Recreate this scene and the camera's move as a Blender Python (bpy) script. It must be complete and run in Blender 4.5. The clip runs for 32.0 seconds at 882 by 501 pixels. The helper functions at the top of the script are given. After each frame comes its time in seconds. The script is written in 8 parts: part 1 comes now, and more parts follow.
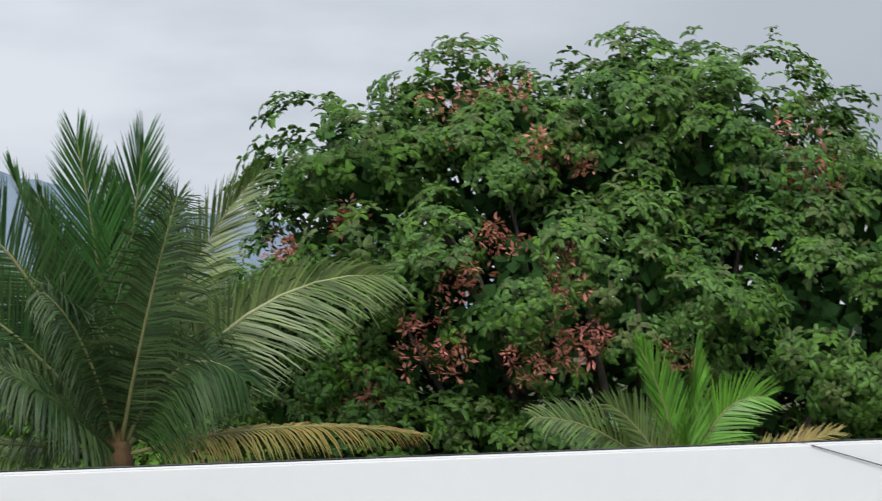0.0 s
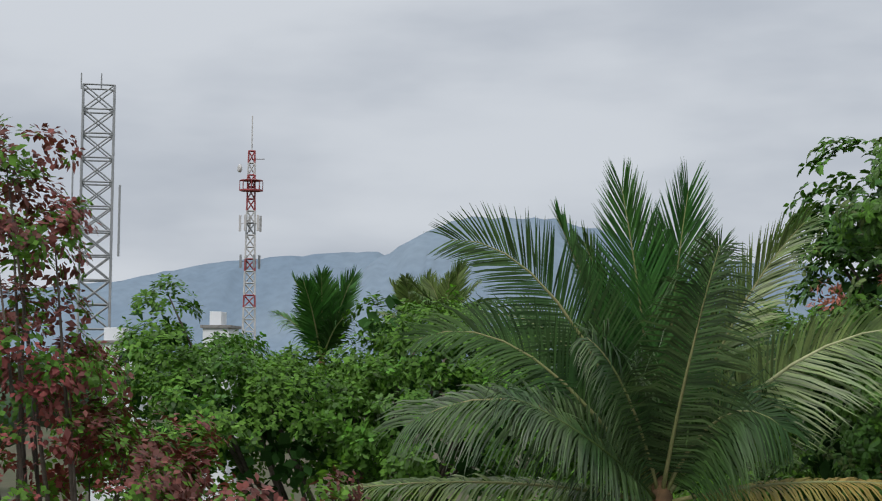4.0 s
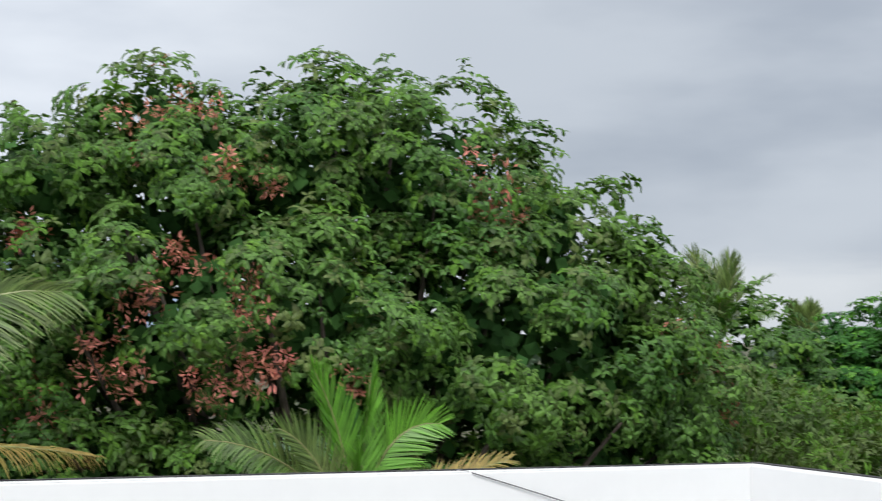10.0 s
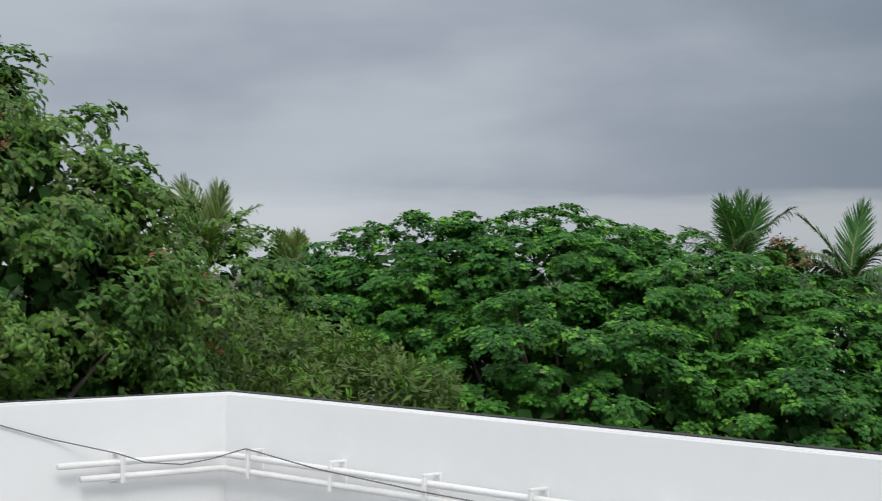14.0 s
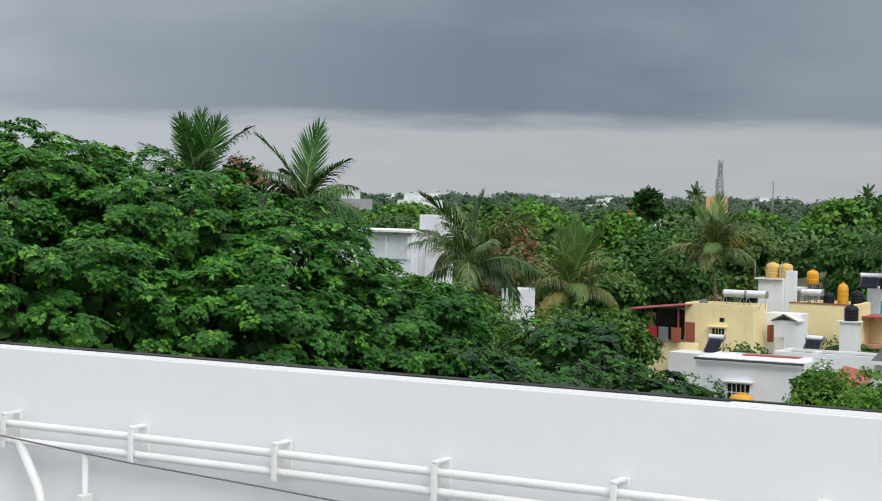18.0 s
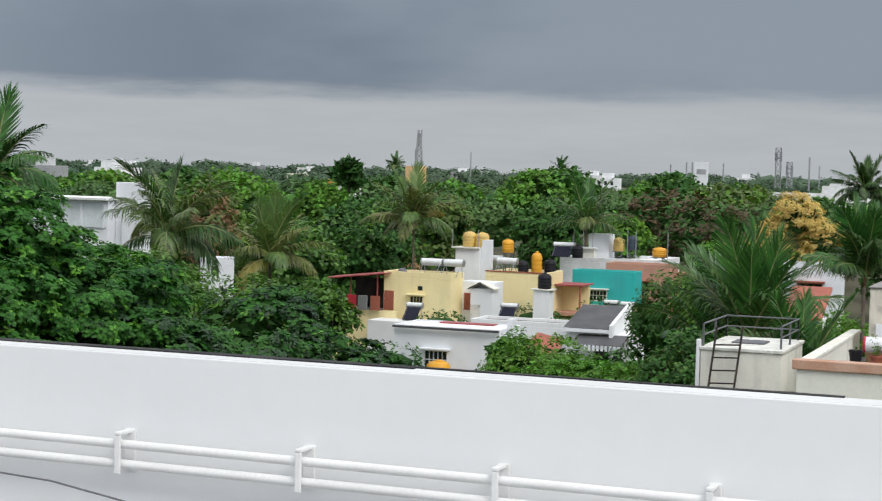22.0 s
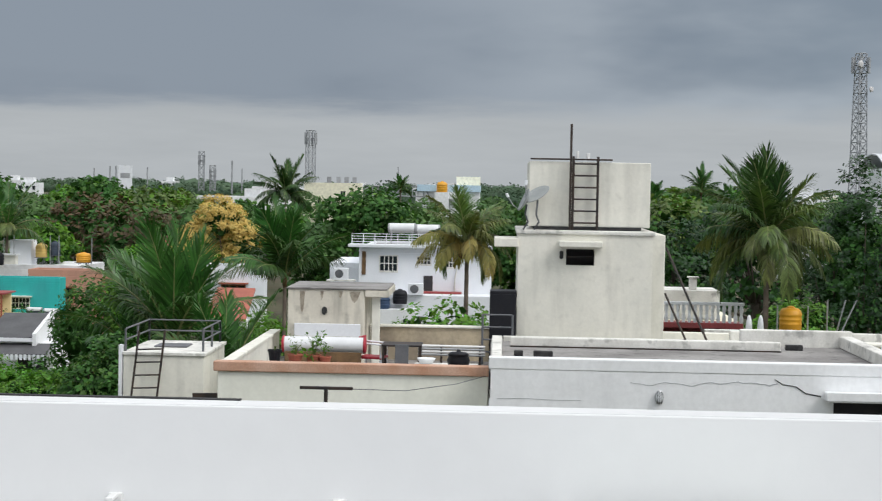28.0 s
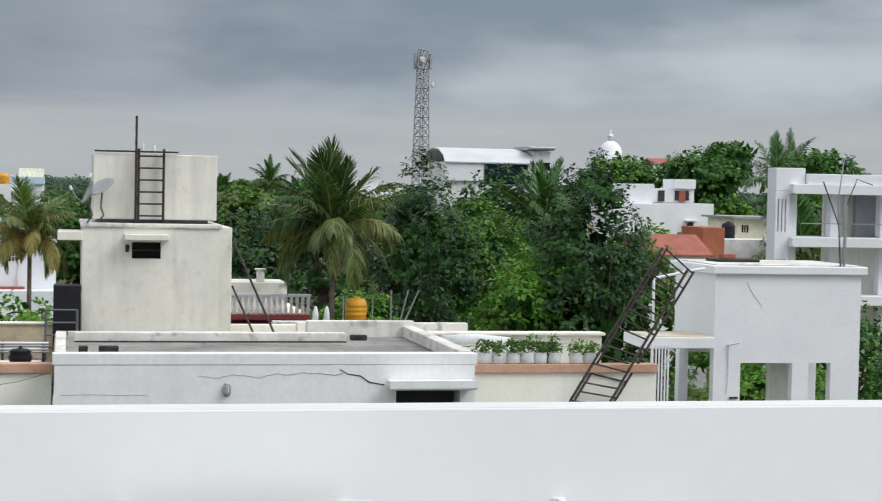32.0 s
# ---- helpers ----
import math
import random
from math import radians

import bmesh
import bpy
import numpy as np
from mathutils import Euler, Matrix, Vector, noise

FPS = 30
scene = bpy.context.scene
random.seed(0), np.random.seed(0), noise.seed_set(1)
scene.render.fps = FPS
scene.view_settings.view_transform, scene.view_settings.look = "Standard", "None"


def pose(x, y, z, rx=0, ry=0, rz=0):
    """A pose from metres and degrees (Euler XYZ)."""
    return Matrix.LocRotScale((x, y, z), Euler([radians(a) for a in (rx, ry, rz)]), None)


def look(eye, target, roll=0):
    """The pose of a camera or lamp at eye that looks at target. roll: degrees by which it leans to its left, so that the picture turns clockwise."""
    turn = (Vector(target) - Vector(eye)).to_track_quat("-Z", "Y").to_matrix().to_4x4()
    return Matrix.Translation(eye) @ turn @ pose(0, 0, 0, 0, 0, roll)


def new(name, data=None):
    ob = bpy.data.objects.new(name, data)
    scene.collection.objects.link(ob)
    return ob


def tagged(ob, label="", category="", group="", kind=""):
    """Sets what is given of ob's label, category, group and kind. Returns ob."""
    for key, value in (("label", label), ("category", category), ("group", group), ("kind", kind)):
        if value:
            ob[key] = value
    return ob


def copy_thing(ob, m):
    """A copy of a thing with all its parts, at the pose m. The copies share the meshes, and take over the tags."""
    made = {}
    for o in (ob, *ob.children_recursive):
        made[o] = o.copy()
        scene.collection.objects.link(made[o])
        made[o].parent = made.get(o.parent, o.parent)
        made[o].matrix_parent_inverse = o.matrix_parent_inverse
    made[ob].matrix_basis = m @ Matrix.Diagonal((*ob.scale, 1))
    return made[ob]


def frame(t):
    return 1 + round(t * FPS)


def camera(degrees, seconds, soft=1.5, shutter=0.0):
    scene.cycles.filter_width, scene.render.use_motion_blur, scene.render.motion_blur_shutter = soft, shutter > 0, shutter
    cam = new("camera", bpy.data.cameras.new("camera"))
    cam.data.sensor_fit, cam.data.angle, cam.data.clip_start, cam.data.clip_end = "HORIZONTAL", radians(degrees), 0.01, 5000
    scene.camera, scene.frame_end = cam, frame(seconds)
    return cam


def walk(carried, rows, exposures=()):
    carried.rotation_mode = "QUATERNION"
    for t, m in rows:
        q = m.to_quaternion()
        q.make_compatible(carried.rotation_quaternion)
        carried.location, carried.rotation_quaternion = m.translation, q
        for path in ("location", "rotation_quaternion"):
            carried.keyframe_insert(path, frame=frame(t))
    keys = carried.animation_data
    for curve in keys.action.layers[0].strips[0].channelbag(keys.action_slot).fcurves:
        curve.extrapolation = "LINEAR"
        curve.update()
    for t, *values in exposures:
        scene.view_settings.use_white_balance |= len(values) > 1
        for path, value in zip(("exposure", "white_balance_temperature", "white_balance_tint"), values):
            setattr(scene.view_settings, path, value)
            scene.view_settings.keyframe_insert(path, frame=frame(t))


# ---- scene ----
EXPOSURES = ((0.0, 0.0), (1.0, 0.08), (2.0, -0.02), (4.5, -0.28), (6.0, -0.22), (7.5, -0.16), (9.0, 0.26), (10.0, 0.25), (11.0, 0.12), (12.0, -0.02), (13.0, -0.12), (14.0, -0.08), (17.0, -0.02), (24.0, -0.04), (26.0, -0.06), (32.0, -0.04))
cam = camera(28.381, 32.0, soft=1.1, shutter=0.3)
walk(cam, (
    (0.0, pose(-0.142, -0.007, 12.001, 92.001, 0.820, -15.263)),
    (0.5, pose(-0.095, -0.028, 11.980, 92.770, -0.339, -12.622)),
    (1.0, pose(-0.089, -0.097, 11.949, 92.701, -0.597, -10.003)),
    (1.5, pose(-0.090, -0.096, 11.989, 92.950, -0.097, -7.187)),
    (2.0, pose(-0.045, -0.068, 12.016, 93.178, -0.096, -4.549)),
    (2.5, pose(-0.034, -0.036, 11.979, 93.484, -0.250, -0.947)),
    (3.0, pose(-0.024, -0.011, 11.975, 93.587, -0.369, 1.836)),
    (3.5, pose(-0.004, 0.032, 11.983, 93.603, -0.505, 3.042)),
    (4.0, pose(0.015, 0.072, 11.993, 93.644, -0.599, 2.778)),
    (4.5, pose(0.023, 0.090, 11.999, 93.819, -0.593, 1.149)),
    (5.0, pose(0.020, 0.090, 12.001, 94.285, -0.469, -1.125)),
    (5.5, pose(0.019, 0.105, 11.978, 94.220, -0.890, -4.384)),
    (6.0, pose(0.009, 0.100, 11.946, 93.974, -0.853, -6.859)),
    (6.5, pose(0.017, 0.093, 11.907, 94.605, -0.802, -7.436)),
    (7.0, pose(0.023, 0.069, 11.927, 95.490, -0.962, -8.772)),
    (7.5, pose(0.055, 0.043, 11.945, 95.669, -1.205, -11.651)),
    (8.0, pose(0.059, 0.010, 11.935, 94.597, -1.185, -13.959)),
    (8.5, pose(0.091, 0.060, 11.965, 93.940, -1.138, -16.396)),
    (9.0, pose(0.085, 0.078, 11.985, 93.168, -1.019, -19.595)),
    (9.5, pose(0.102, 0.097, 12.034, 93.093, -1.067, -21.597)),
    (10.0, pose(0.053, 0.115, 11.989, 92.786, -0.715, -25.286)),
    (10.5, pose(0.045, 0.035, 11.979, 92.271, -0.886, -28.607)),
    (11.0, pose(0.076, 0.066, 11.974, 92.367, -0.911, -30.269)),
    (11.5, pose(0.084, 0.098, 12.003, 92.189, -0.812, -31.481)),
    (12.0, pose(0.076, 0.101, 12.001, 91.858, -0.562, -33.166)),
    (12.5, pose(0.077, 0.083, 11.997, 91.450, -0.055, -35.229)),
    (13.0, pose(0.102, 0.053, 11.984, 91.255, 0.202, -37.458)),
    (13.5, pose(0.100, 0.071, 11.997, 91.288, 0.024, -39.670)),
    (14.0, pose(0.128, 0.082, 11.989, 90.651, -0.386, -41.856)),
    (14.5, pose(0.134, 0.071, 11.997, 90.584, -0.359, -44.362)),
    (15.2, pose(0.093, 0.075, 12.003, 89.998, 0.156, -47.460)),
    (15.8, pose(0.027, 0.084, 12.011, 89.121, 0.799, -49.887)),
    (16.5, pose(-0.018, 0.088, 12.017, 88.500, 0.740, -53.155)),
    (17.0, pose(-0.026, 0.078, 12.019, 88.367, -0.284, -55.809)),
    (17.5, pose(-0.017, 0.076, 12.018, 88.470, -0.601, -58.379)),
    (18.0, pose(-0.013, 0.077, 12.017, 88.122, -0.980, -59.583)),
    (18.5, pose(-0.019, 0.072, 12.016, 88.030, -0.731, -59.492)),
    (19.0, pose(-0.013, 0.074, 12.014, 87.972, -0.889, -60.136)),
    (19.5, pose(-0.011, 0.065, 12.015, 87.950, -1.440, -61.853)),
    (20.0, pose(-0.023, 0.049, 12.014, 88.107, -1.800, -63.921)),
    (20.5, pose(0.000, 0.050, 12.016, 88.541, -1.370, -64.990)),
    (21.0, pose(-0.002, 0.035, 12.022, 87.830, -1.146, -65.921)),
    (21.5, pose(0.008, 0.028, 12.016, 87.039, -1.128, -67.909)),
    (22.0, pose(0.010, 0.031, 12.019, 87.304, -1.484, -69.376)),
    (22.5, pose(0.020, 0.031, 12.021, 87.596, -1.711, -71.066)),
    (23.0, pose(0.013, 0.016, 12.023, 88.119, -1.583, -72.231)),
    (23.5, pose(-0.008, -0.004, 12.027, 87.771, -1.993, -74.204)),
    (24.0, pose(0.003, -0.013, 12.021, 87.835, -1.837, -75.870)),
    (24.5, pose(0.022, -0.026, 12.024, 87.780, -1.212, -77.993)),
    (25.0, pose(0.044, -0.033, 12.022, 87.688, -1.179, -81.204)),
    (25.5, pose(0.039, -0.032, 12.023, 87.812, -1.615, -82.411)),
    (26.2, pose(0.020, -0.039, 12.023, 87.822, -1.687, -83.746)),
    (26.8, pose(-0.005, -0.049, 12.023, 87.761, -1.466, -84.732)),
    (27.5, pose(-0.012, -0.057, 12.025, 87.751, -1.217, -86.456)),
    (28.0, pose(0.025, -0.065, 12.035, 87.836, -1.067, -88.100)),
    (28.5, pose(0.029, -0.072, 12.030, 87.638, -0.873, -89.387)),
    (29.0, pose(0.018, -0.077, 12.034, 87.765, -0.940, -90.673)),
    (29.5, pose(0.009, -0.078, 12.032, 87.820, -1.187, -92.484)),
    (30.0, pose(0.013, -0.088, 12.037, 87.393, -1.321, -94.238)),
    (30.5, pose(0.005, -0.094, 12.032, 87.271, -1.132, -96.361)),
    (31.0, pose(-0.004, -0.096, 12.033, 87.624, -1.160, -97.775)),
    (31.5, pose(-0.031, -0.105, 12.038, 87.827, -0.972, -100.286)),
    (32.0, pose(-0.023, -0.101, 12.048, 87.854, -1.196, -102.192)),
), exposures=EXPOSURES)

# ---- world: overcast sky, brighter overhead and towards the north-west, a dark cloud bank above a pale horizon ----
SUN_EL, SUN_AZ = 46.0, 214.0
world = bpy.data.worlds.new("overcast_sky")
scene.world = world
world.use_nodes = True
wn, wl = world.node_tree.nodes, world.node_tree.links
wn.clear()


def wnode(kind, **sets):
    n = wn.new(kind)
    for key, value in sets.items():
        n.inputs[key].default_value = value
    return n


def wmath(op, a, b=None, clamp=False):
    n = wn.new("ShaderNodeMath")
    n.operation, n.use_clamp = op, clamp
    for i, v in enumerate((a, b)):
        if v is None:
            continue
        if isinstance(v, (int, float)):
            n.inputs[i].default_value = v
        else:
            wl.new(v, n.inputs[i])
    return n.outputs[0]


def wsmooth(v, lo, hi, a=0.0, b=1.0):
    n = wn.new("ShaderNodeMapRange")
    n.interpolation_type = "SMOOTHSTEP"
    for i, x in enumerate((v, lo, hi, a, b)):
        if isinstance(x, (int, float)):
            n.inputs[i].default_value = x
        else:
            wl.new(x, n.inputs[i])
    return n.outputs[0]


def wmix(fac, a, b):
    n = wn.new("ShaderNodeMix")
    n.data_type = "RGBA"
    for i, v in ((0, fac), (6, a), (7, b)):
        if isinstance(v, tuple):
            n.inputs[i].default_value = (*v, 1)
        elif isinstance(v, (int, float)):
            n.inputs[i].default_value = v
        else:
            wl.new(v, n.inputs[i])
    return n.outputs[2]


wtc = wn.new("ShaderNodeTexCoord")
wsep = wn.new("ShaderNodeSeparateXYZ")
wl.new(wtc.outputs["Generated"], wsep.inputs[0])
wx, wy, wz = wsep.outputs
wmap = wn.new("ShaderNodeMapping")
wmap.inputs["Scale"].default_value = (2.2, 2.2, 7.0)
wl.new(wtc.outputs["Generated"], wmap.inputs[0])
cloud = wnode("ShaderNodeTexNoise", Scale=1.6, Detail=5.0, Roughness=0.48)
wl.new(wmap.outputs[0], cloud.inputs["Vector"])
wmap2 = wn.new("ShaderNodeMapping")
wmap2.inputs["Scale"].default_value = (5.0, 5.0, 42.0)
wmap2.inputs["Location"].default_value = (3.1, 0.4, 2.2)
wl.new(wtc.outputs["Generated"], wmap2.inputs[0])
streak = wnode("ShaderNodeTexNoise", Scale=2.0, Detail=5.0, Roughness=0.6)
wl.new(wmap2.outputs[0], streak.inputs["Vector"])
# the lower edge of the dark bank wavers with the noise
edge = wmath("ADD", wz, wmath("MULTIPLY", wmath("SUBTRACT", streak.outputs["Fac"], 0.5), 0.022))
bank = wsmooth(edge, 0.034, 0.050)
across = wmath("SUBTRACT", wx, wmath("MULTIPLY", wy, 0.9))
east = wmath("ADD", wsmooth(across, -0.68, -0.36, 0.0, 0.55), wsmooth(across, 0.0, 0.5, 0.0, 0.45))
texture = wsmooth(cloud.outputs["Fac"], 0.37, 0.64)
south = wsmooth(wy, 0.12, -0.28)
dark = wmix(south, wmix(texture, (0.180, 0.222, 0.285), (0.275, 0.322, 0.385)), wmix(texture, (0.245, 0.30, 0.365), (0.55, 0.605, 0.655)))
pale = wmix(streak.outputs["Fac"], (0.405, 0.435, 0.46), (0.53, 0.56, 0.585))
low_east = wmix(bank, pale, dark)
low_north = wmix(texture, (0.55, 0.60, 0.68), (0.755, 0.80, 0.865))
low = wmix(east, low_north, low_east)
high = wmix(wsmooth(wz, 0.14, 0.75), low, (1.2, 1.24, 1.28))
sky = wn.new("ShaderNodeTexSky")
sky.sky_type, sky.sun_disc = "NISHITA", False
sky.sun_elevation, sky.sun_rotation = radians(SUN_EL), radians(SUN_AZ)
sky_bg, cloud_bg, add = wnode("ShaderNodeBackground", Strength=0.05), wnode("ShaderNodeBackground", Strength=1.0), wn.new("ShaderNodeMixShader")
add.inputs[0].default_value = 0.95
wl.new(sky.outputs[0], sky_bg.inputs[0])
wl.new(high, cloud_bg.inputs[0])
wl.new(sky_bg.outputs[0], add.inputs[1])
wl.new(cloud_bg.outputs[0], add.inputs[2])
wl.new(add.outputs[0], wn.new("ShaderNodeOutputWorld").inputs[0])

sun = new("sun", bpy.data.lights.new("sun", "SUN"))
sun.data.energy, sun.data.angle, sun.data.color = 1.8, radians(25), (1.0, 0.97, 0.93)
sun.matrix_world = look((0, 0, 0), (-math.sin(radians(SUN_AZ)) * math.cos(radians(SUN_EL)), -math.cos(radians(SUN_AZ)) * math.cos(radians(SUN_EL)), -math.sin(radians(SUN_EL))))

# ---- materials ----
MATS = {}


def mat(name, base, other=None, scale=1.5, rough=0.7, bump=0.0, bscale=30.0, metal=0.0, grain=0.12, streaks=0.0, spec=0.4, rand=0.0, leaf=0.0, obj=0.0, mould=0.0):
    """A procedural surface: two colours mixed by broad noise, fine grain, run-down streaks, blotches of black mould, relief, variation from piece to piece."""
    m = bpy.data.materials.new(name)
    m.use_nodes = True
    nt, nk = m.node_tree.nodes, m.node_tree.links
    nt.clear()
    out, bsdf = nt.new("ShaderNodeOutputMaterial"), nt.new("ShaderNodeBsdfPrincipled")
    geo = nt.new("ShaderNodeNewGeometry")

    def noisy(sc, detail=4.0, stretch=None):
        n = nt.new("ShaderNodeTexNoise")
        n.inputs["Scale"].default_value, n.inputs["Detail"].default_value = sc, detail
        if stretch:
            mp = nt.new("ShaderNodeMapping")
            mp.inputs["Scale"].default_value = stretch
            nk.new(geo.outputs["Position"], mp.inputs[0])
            nk.new(mp.outputs[0], n.inputs["Vector"])
        else:
            nk.new(geo.outputs["Position"], n.inputs["Vector"])
        return n.outputs["Fac"]

    def ranged(v, lo, hi, a, b):
        n = nt.new("ShaderNodeMapRange")
        nk.new(v, n.inputs[0])
        for i, x in enumerate((lo, hi, a, b)):
            n.inputs[i + 1].default_value = x
        return n.outputs[0]

    def blend(fac, a, b, kind="MIX"):
        n = nt.new("ShaderNodeMix")
        n.data_type, n.blend_type = "RGBA", kind
        for i, v in ((0, fac), (6, a), (7, b)):
            if isinstance(v, tuple):
                n.inputs[i].default_value = (*v[:3], 1)
            elif isinstance(v, (int, float)):
                n.inputs[i].default_value = v
            else:
                nk.new(v, n.inputs[i])
        return n.outputs[2]

    def grey(v):
        n = nt.new("ShaderNodeCombineColor")
        for i in range(3):
            nk.new(v, n.inputs[i])
        return n.outputs[0]

    col = blend(ranged(noisy(scale), 0.36, 0.64, 0, 1), base, other or tuple(c * 0.8 for c in base))
    if streaks:
        run = ranged(noisy(1.0, 5.0, (3.2, 3.2, 0.35)), 0.52, 0.72, 0, streaks)
        col = blend(run, col, tuple(c * 0.38 for c in base))
    if mould:
        col = blend(ranged(noisy(4.5, 8.0), 0.56, 0.70, 0, mould), col, tuple(c * 0.16 for c in base))
    if grain:
        col = blend(1.0, col, grey(ranged(noisy(scale * 17), 0.3, 0.7, 1 - grain, 1 + grain)), "MULTIPLY")
    if rand:
        col = blend(1.0, col, grey(ranged(geo.outputs["Random Per Island"], 0, 1, 1 - rand, 1 + rand)), "MULTIPLY")
    if obj:
        info = nt.new("ShaderNodeObjectInfo")
        col = blend(1.0, col, grey(ranged(info.outputs["Random"], 0, 1, 1 - obj, 1 + obj)), "MULTIPLY")
    nk.new(col, bsdf.inputs["Base Color"])
    bsdf.inputs["Roughness"].default_value, bsdf.inputs["Metallic"].default_value = rough, metal
    bsdf.inputs["Specular IOR Level"].default_value = spec
    if bump:
        b = nt.new("ShaderNodeBump")
        b.inputs["Strength"].default_value, b.inputs["Distance"].default_value = bump, 0.02
        nk.new(noisy(bscale, 6.0), b.inputs["Height"])
        nk.new(b.outputs[0], bsdf.inputs["Normal"])
    last = bsdf.outputs[0]
    if leaf:
        tr, mx = nt.new("ShaderNodeBsdfTranslucent"), nt.new("ShaderNodeMixShader")
        nk.new(blend(1.0, col, (1.25, 1.35, 0.7), "MULTIPLY"), tr.inputs[0])
        mx.inputs[0].default_value = leaf
        nk.new(last, mx.inputs[1])
        nk.new(tr.outputs[0], mx.inputs[2])
        last = mx.outputs[0]
    nk.new(last, out.inputs[0])
    MATS[name] = m
    return m


def glass(name, tint=(0.02, 0.025, 0.03)):
    m = mat(name, tint, rough=0.08, spec=0.6, grain=0)
    return m


WHITE = mat("white_roof_paint", (0.80, 0.808, 0.81), (0.765, 0.773, 0.782), 0.7, 0.6, 0.02, 40, grain=0.008)
COPING = mat("mottled_black", (0.02, 0.02, 0.022), (0.05, 0.05, 0.05), 8, 0.9, 0.3, 60)
ROOF = mat("roof_screed", (0.36, 0.36, 0.36), (0.28, 0.28, 0.28), 0.7, 0.8, 0.1, 30)
PIPE = mat("painted_pipe", (0.80, 0.80, 0.80), (0.74, 0.74, 0.73), 5, 0.4, grain=0.04)
CABLE = mat("grey_cable", (0.17, 0.17, 0.18), rough=0.6)
GROUND = mat("earth_and_grass", (0.055, 0.075, 0.03), (0.10, 0.085, 0.055), 0.06, 0.95, 0.3, 3)
# The blue-grey holds the haze of distance; no air scatters light here.
HILL = mat("haze_tinted_hill", (0.185, 0.245, 0.315), (0.22, 0.28, 0.345), 0.004, 1.0, grain=0.07, spec=0.0)
CREAM = mat("weathered_cream_plaster", (0.82, 0.80, 0.72), (0.72, 0.71, 0.64), 0.9, 0.85, 0.1, 20, streaks=0.30, grain=0.03, mould=0.12)
STUCCO = mat("stained_white_plaster", (0.82, 0.83, 0.84), (0.77, 0.78, 0.79), 0.9, 0.8, 0.0, 20, streaks=0.10, grain=0.04)
NEWWHITE = mat("fresh_white_plaster", (0.80, 0.82, 0.85), (0.76, 0.78, 0.82), 1.2, 0.7, 0.0, 20, grain=0.03)
GREYW = mat("grimy_parapet_plaster", (0.78, 0.77, 0.73), (0.60, 0.59, 0.55), 1.6, 0.9, 0.2, 25, streaks=0.3, grain=0.06, mould=0.55)
ORANGE = mat("orange_brown_coping_paint", (0.47, 0.26, 0.17), (0.56, 0.36, 0.27), 2.5, 0.8, 0.15, 25)
YELLOW = mat("pale_yellow_paint", (0.90, 0.78, 0.44), (0.85, 0.72, 0.40), 0.5, 0.8, streaks=0.1, grain=0.03)
TEAL = mat("turquoise_paint", (0.03, 0.46, 0.44), (0.04, 0.40, 0.40), 0.6, 0.75, streaks=0.12, grain=0.03)
PINK = mat("salmon_paint", (0.58, 0.31, 0.22), (0.50, 0.27, 0.2), 0.6, 0.8, streaks=0.15, grain=0.03)
FARWHITE = mat("pale_far_plaster", (0.80, 0.81, 0.82), (0.70, 0.71, 0.73), 0.15, 0.85, obj=0.15)
FARGREY = mat("grey_far_concrete", (0.36, 0.37, 0.38), (0.28, 0.29, 0.30), 0.15, 0.85, obj=0.15)
FARCREAM = mat("cream_far_plaster", (0.88, 0.84, 0.66), (0.82, 0.78, 0.62), 0.15, 0.85)
# Near-black colour for sheets that paint the shade of unlit rooms.
DARK = mat("interior_shade_paint", (0.03, 0.03, 0.035), (0.05, 0.045, 0.045), 2, 0.8)
PANE = glass("window_glass")
REDROOF = mat("red_clay_tiles", (0.40, 0.13, 0.09), (0.30, 0.10, 0.075), 1.2, 0.8, obj=0.12)
REDTIN = mat("red_painted_sheet", (0.36, 0.07, 0.07), (0.28, 0.06, 0.06), 1.0, 0.5)
SLATE = mat("dark_roof_sheet", (0.06, 0.06, 0.065), (0.09, 0.09, 0.095), 1.0, 0.6)
TANKY = mat("yellow_tank_plastic", (0.75, 0.36, 0.02), (0.66, 0.32, 0.03), 1.5, 0.45, grain=0.05)
TANKP = mat("faded_yellow_tank_plastic", (0.66, 0.46, 0.14), (0.60, 0.42, 0.14), 1.5, 0.5, grain=0.05)
TANKB = mat("black_tank_plastic", (0.012, 0.013, 0.018), (0.018, 0.018, 0.022), 1.5, 0.5, spec=0.2)
STEEL = mat("galvanised_steel", (0.45, 0.46, 0.47), (0.36, 0.37, 0.38), 3, 0.4, metal=0.7)
TOWERG = mat("galvanised_lattice", (0.30, 0.315, 0.33), (0.36, 0.37, 0.39), 0.6, 0.6, metal=0.2)
TOWERR = mat("red_lattice_paint", (0.36, 0.07, 0.08), (0.30, 0.08, 0.08), 0.6, 0.7)
TOWERW = mat("white_lattice_paint", (0.62, 0.60, 0.60), (0.5, 0.5, 0.5), 0.6, 0.7)
IRON = mat("dark_painted_iron", (0.018, 0.016, 0.016), (0.05, 0.032, 0.024), 4, 0.6, grain=0.2)
IRONG = mat("grey_painted_iron", (0.10, 0.11, 0.12), (0.14, 0.14, 0.15), 3, 0.6)
SOLAR = mat("solar_heater_shell", (0.78, 0.79, 0.80), (0.7, 0.71, 0.72), 2, 0.3, metal=0.2, grain=0.03)
TUBES = mat("dark_collector", (0.02, 0.025, 0.04), (0.03, 0.03, 0.05), 2, 0.5, spec=0.15)
TERRA = mat("terracotta", (0.36, 0.11, 0.07), (0.30, 0.10, 0.06), 5, 0.8)
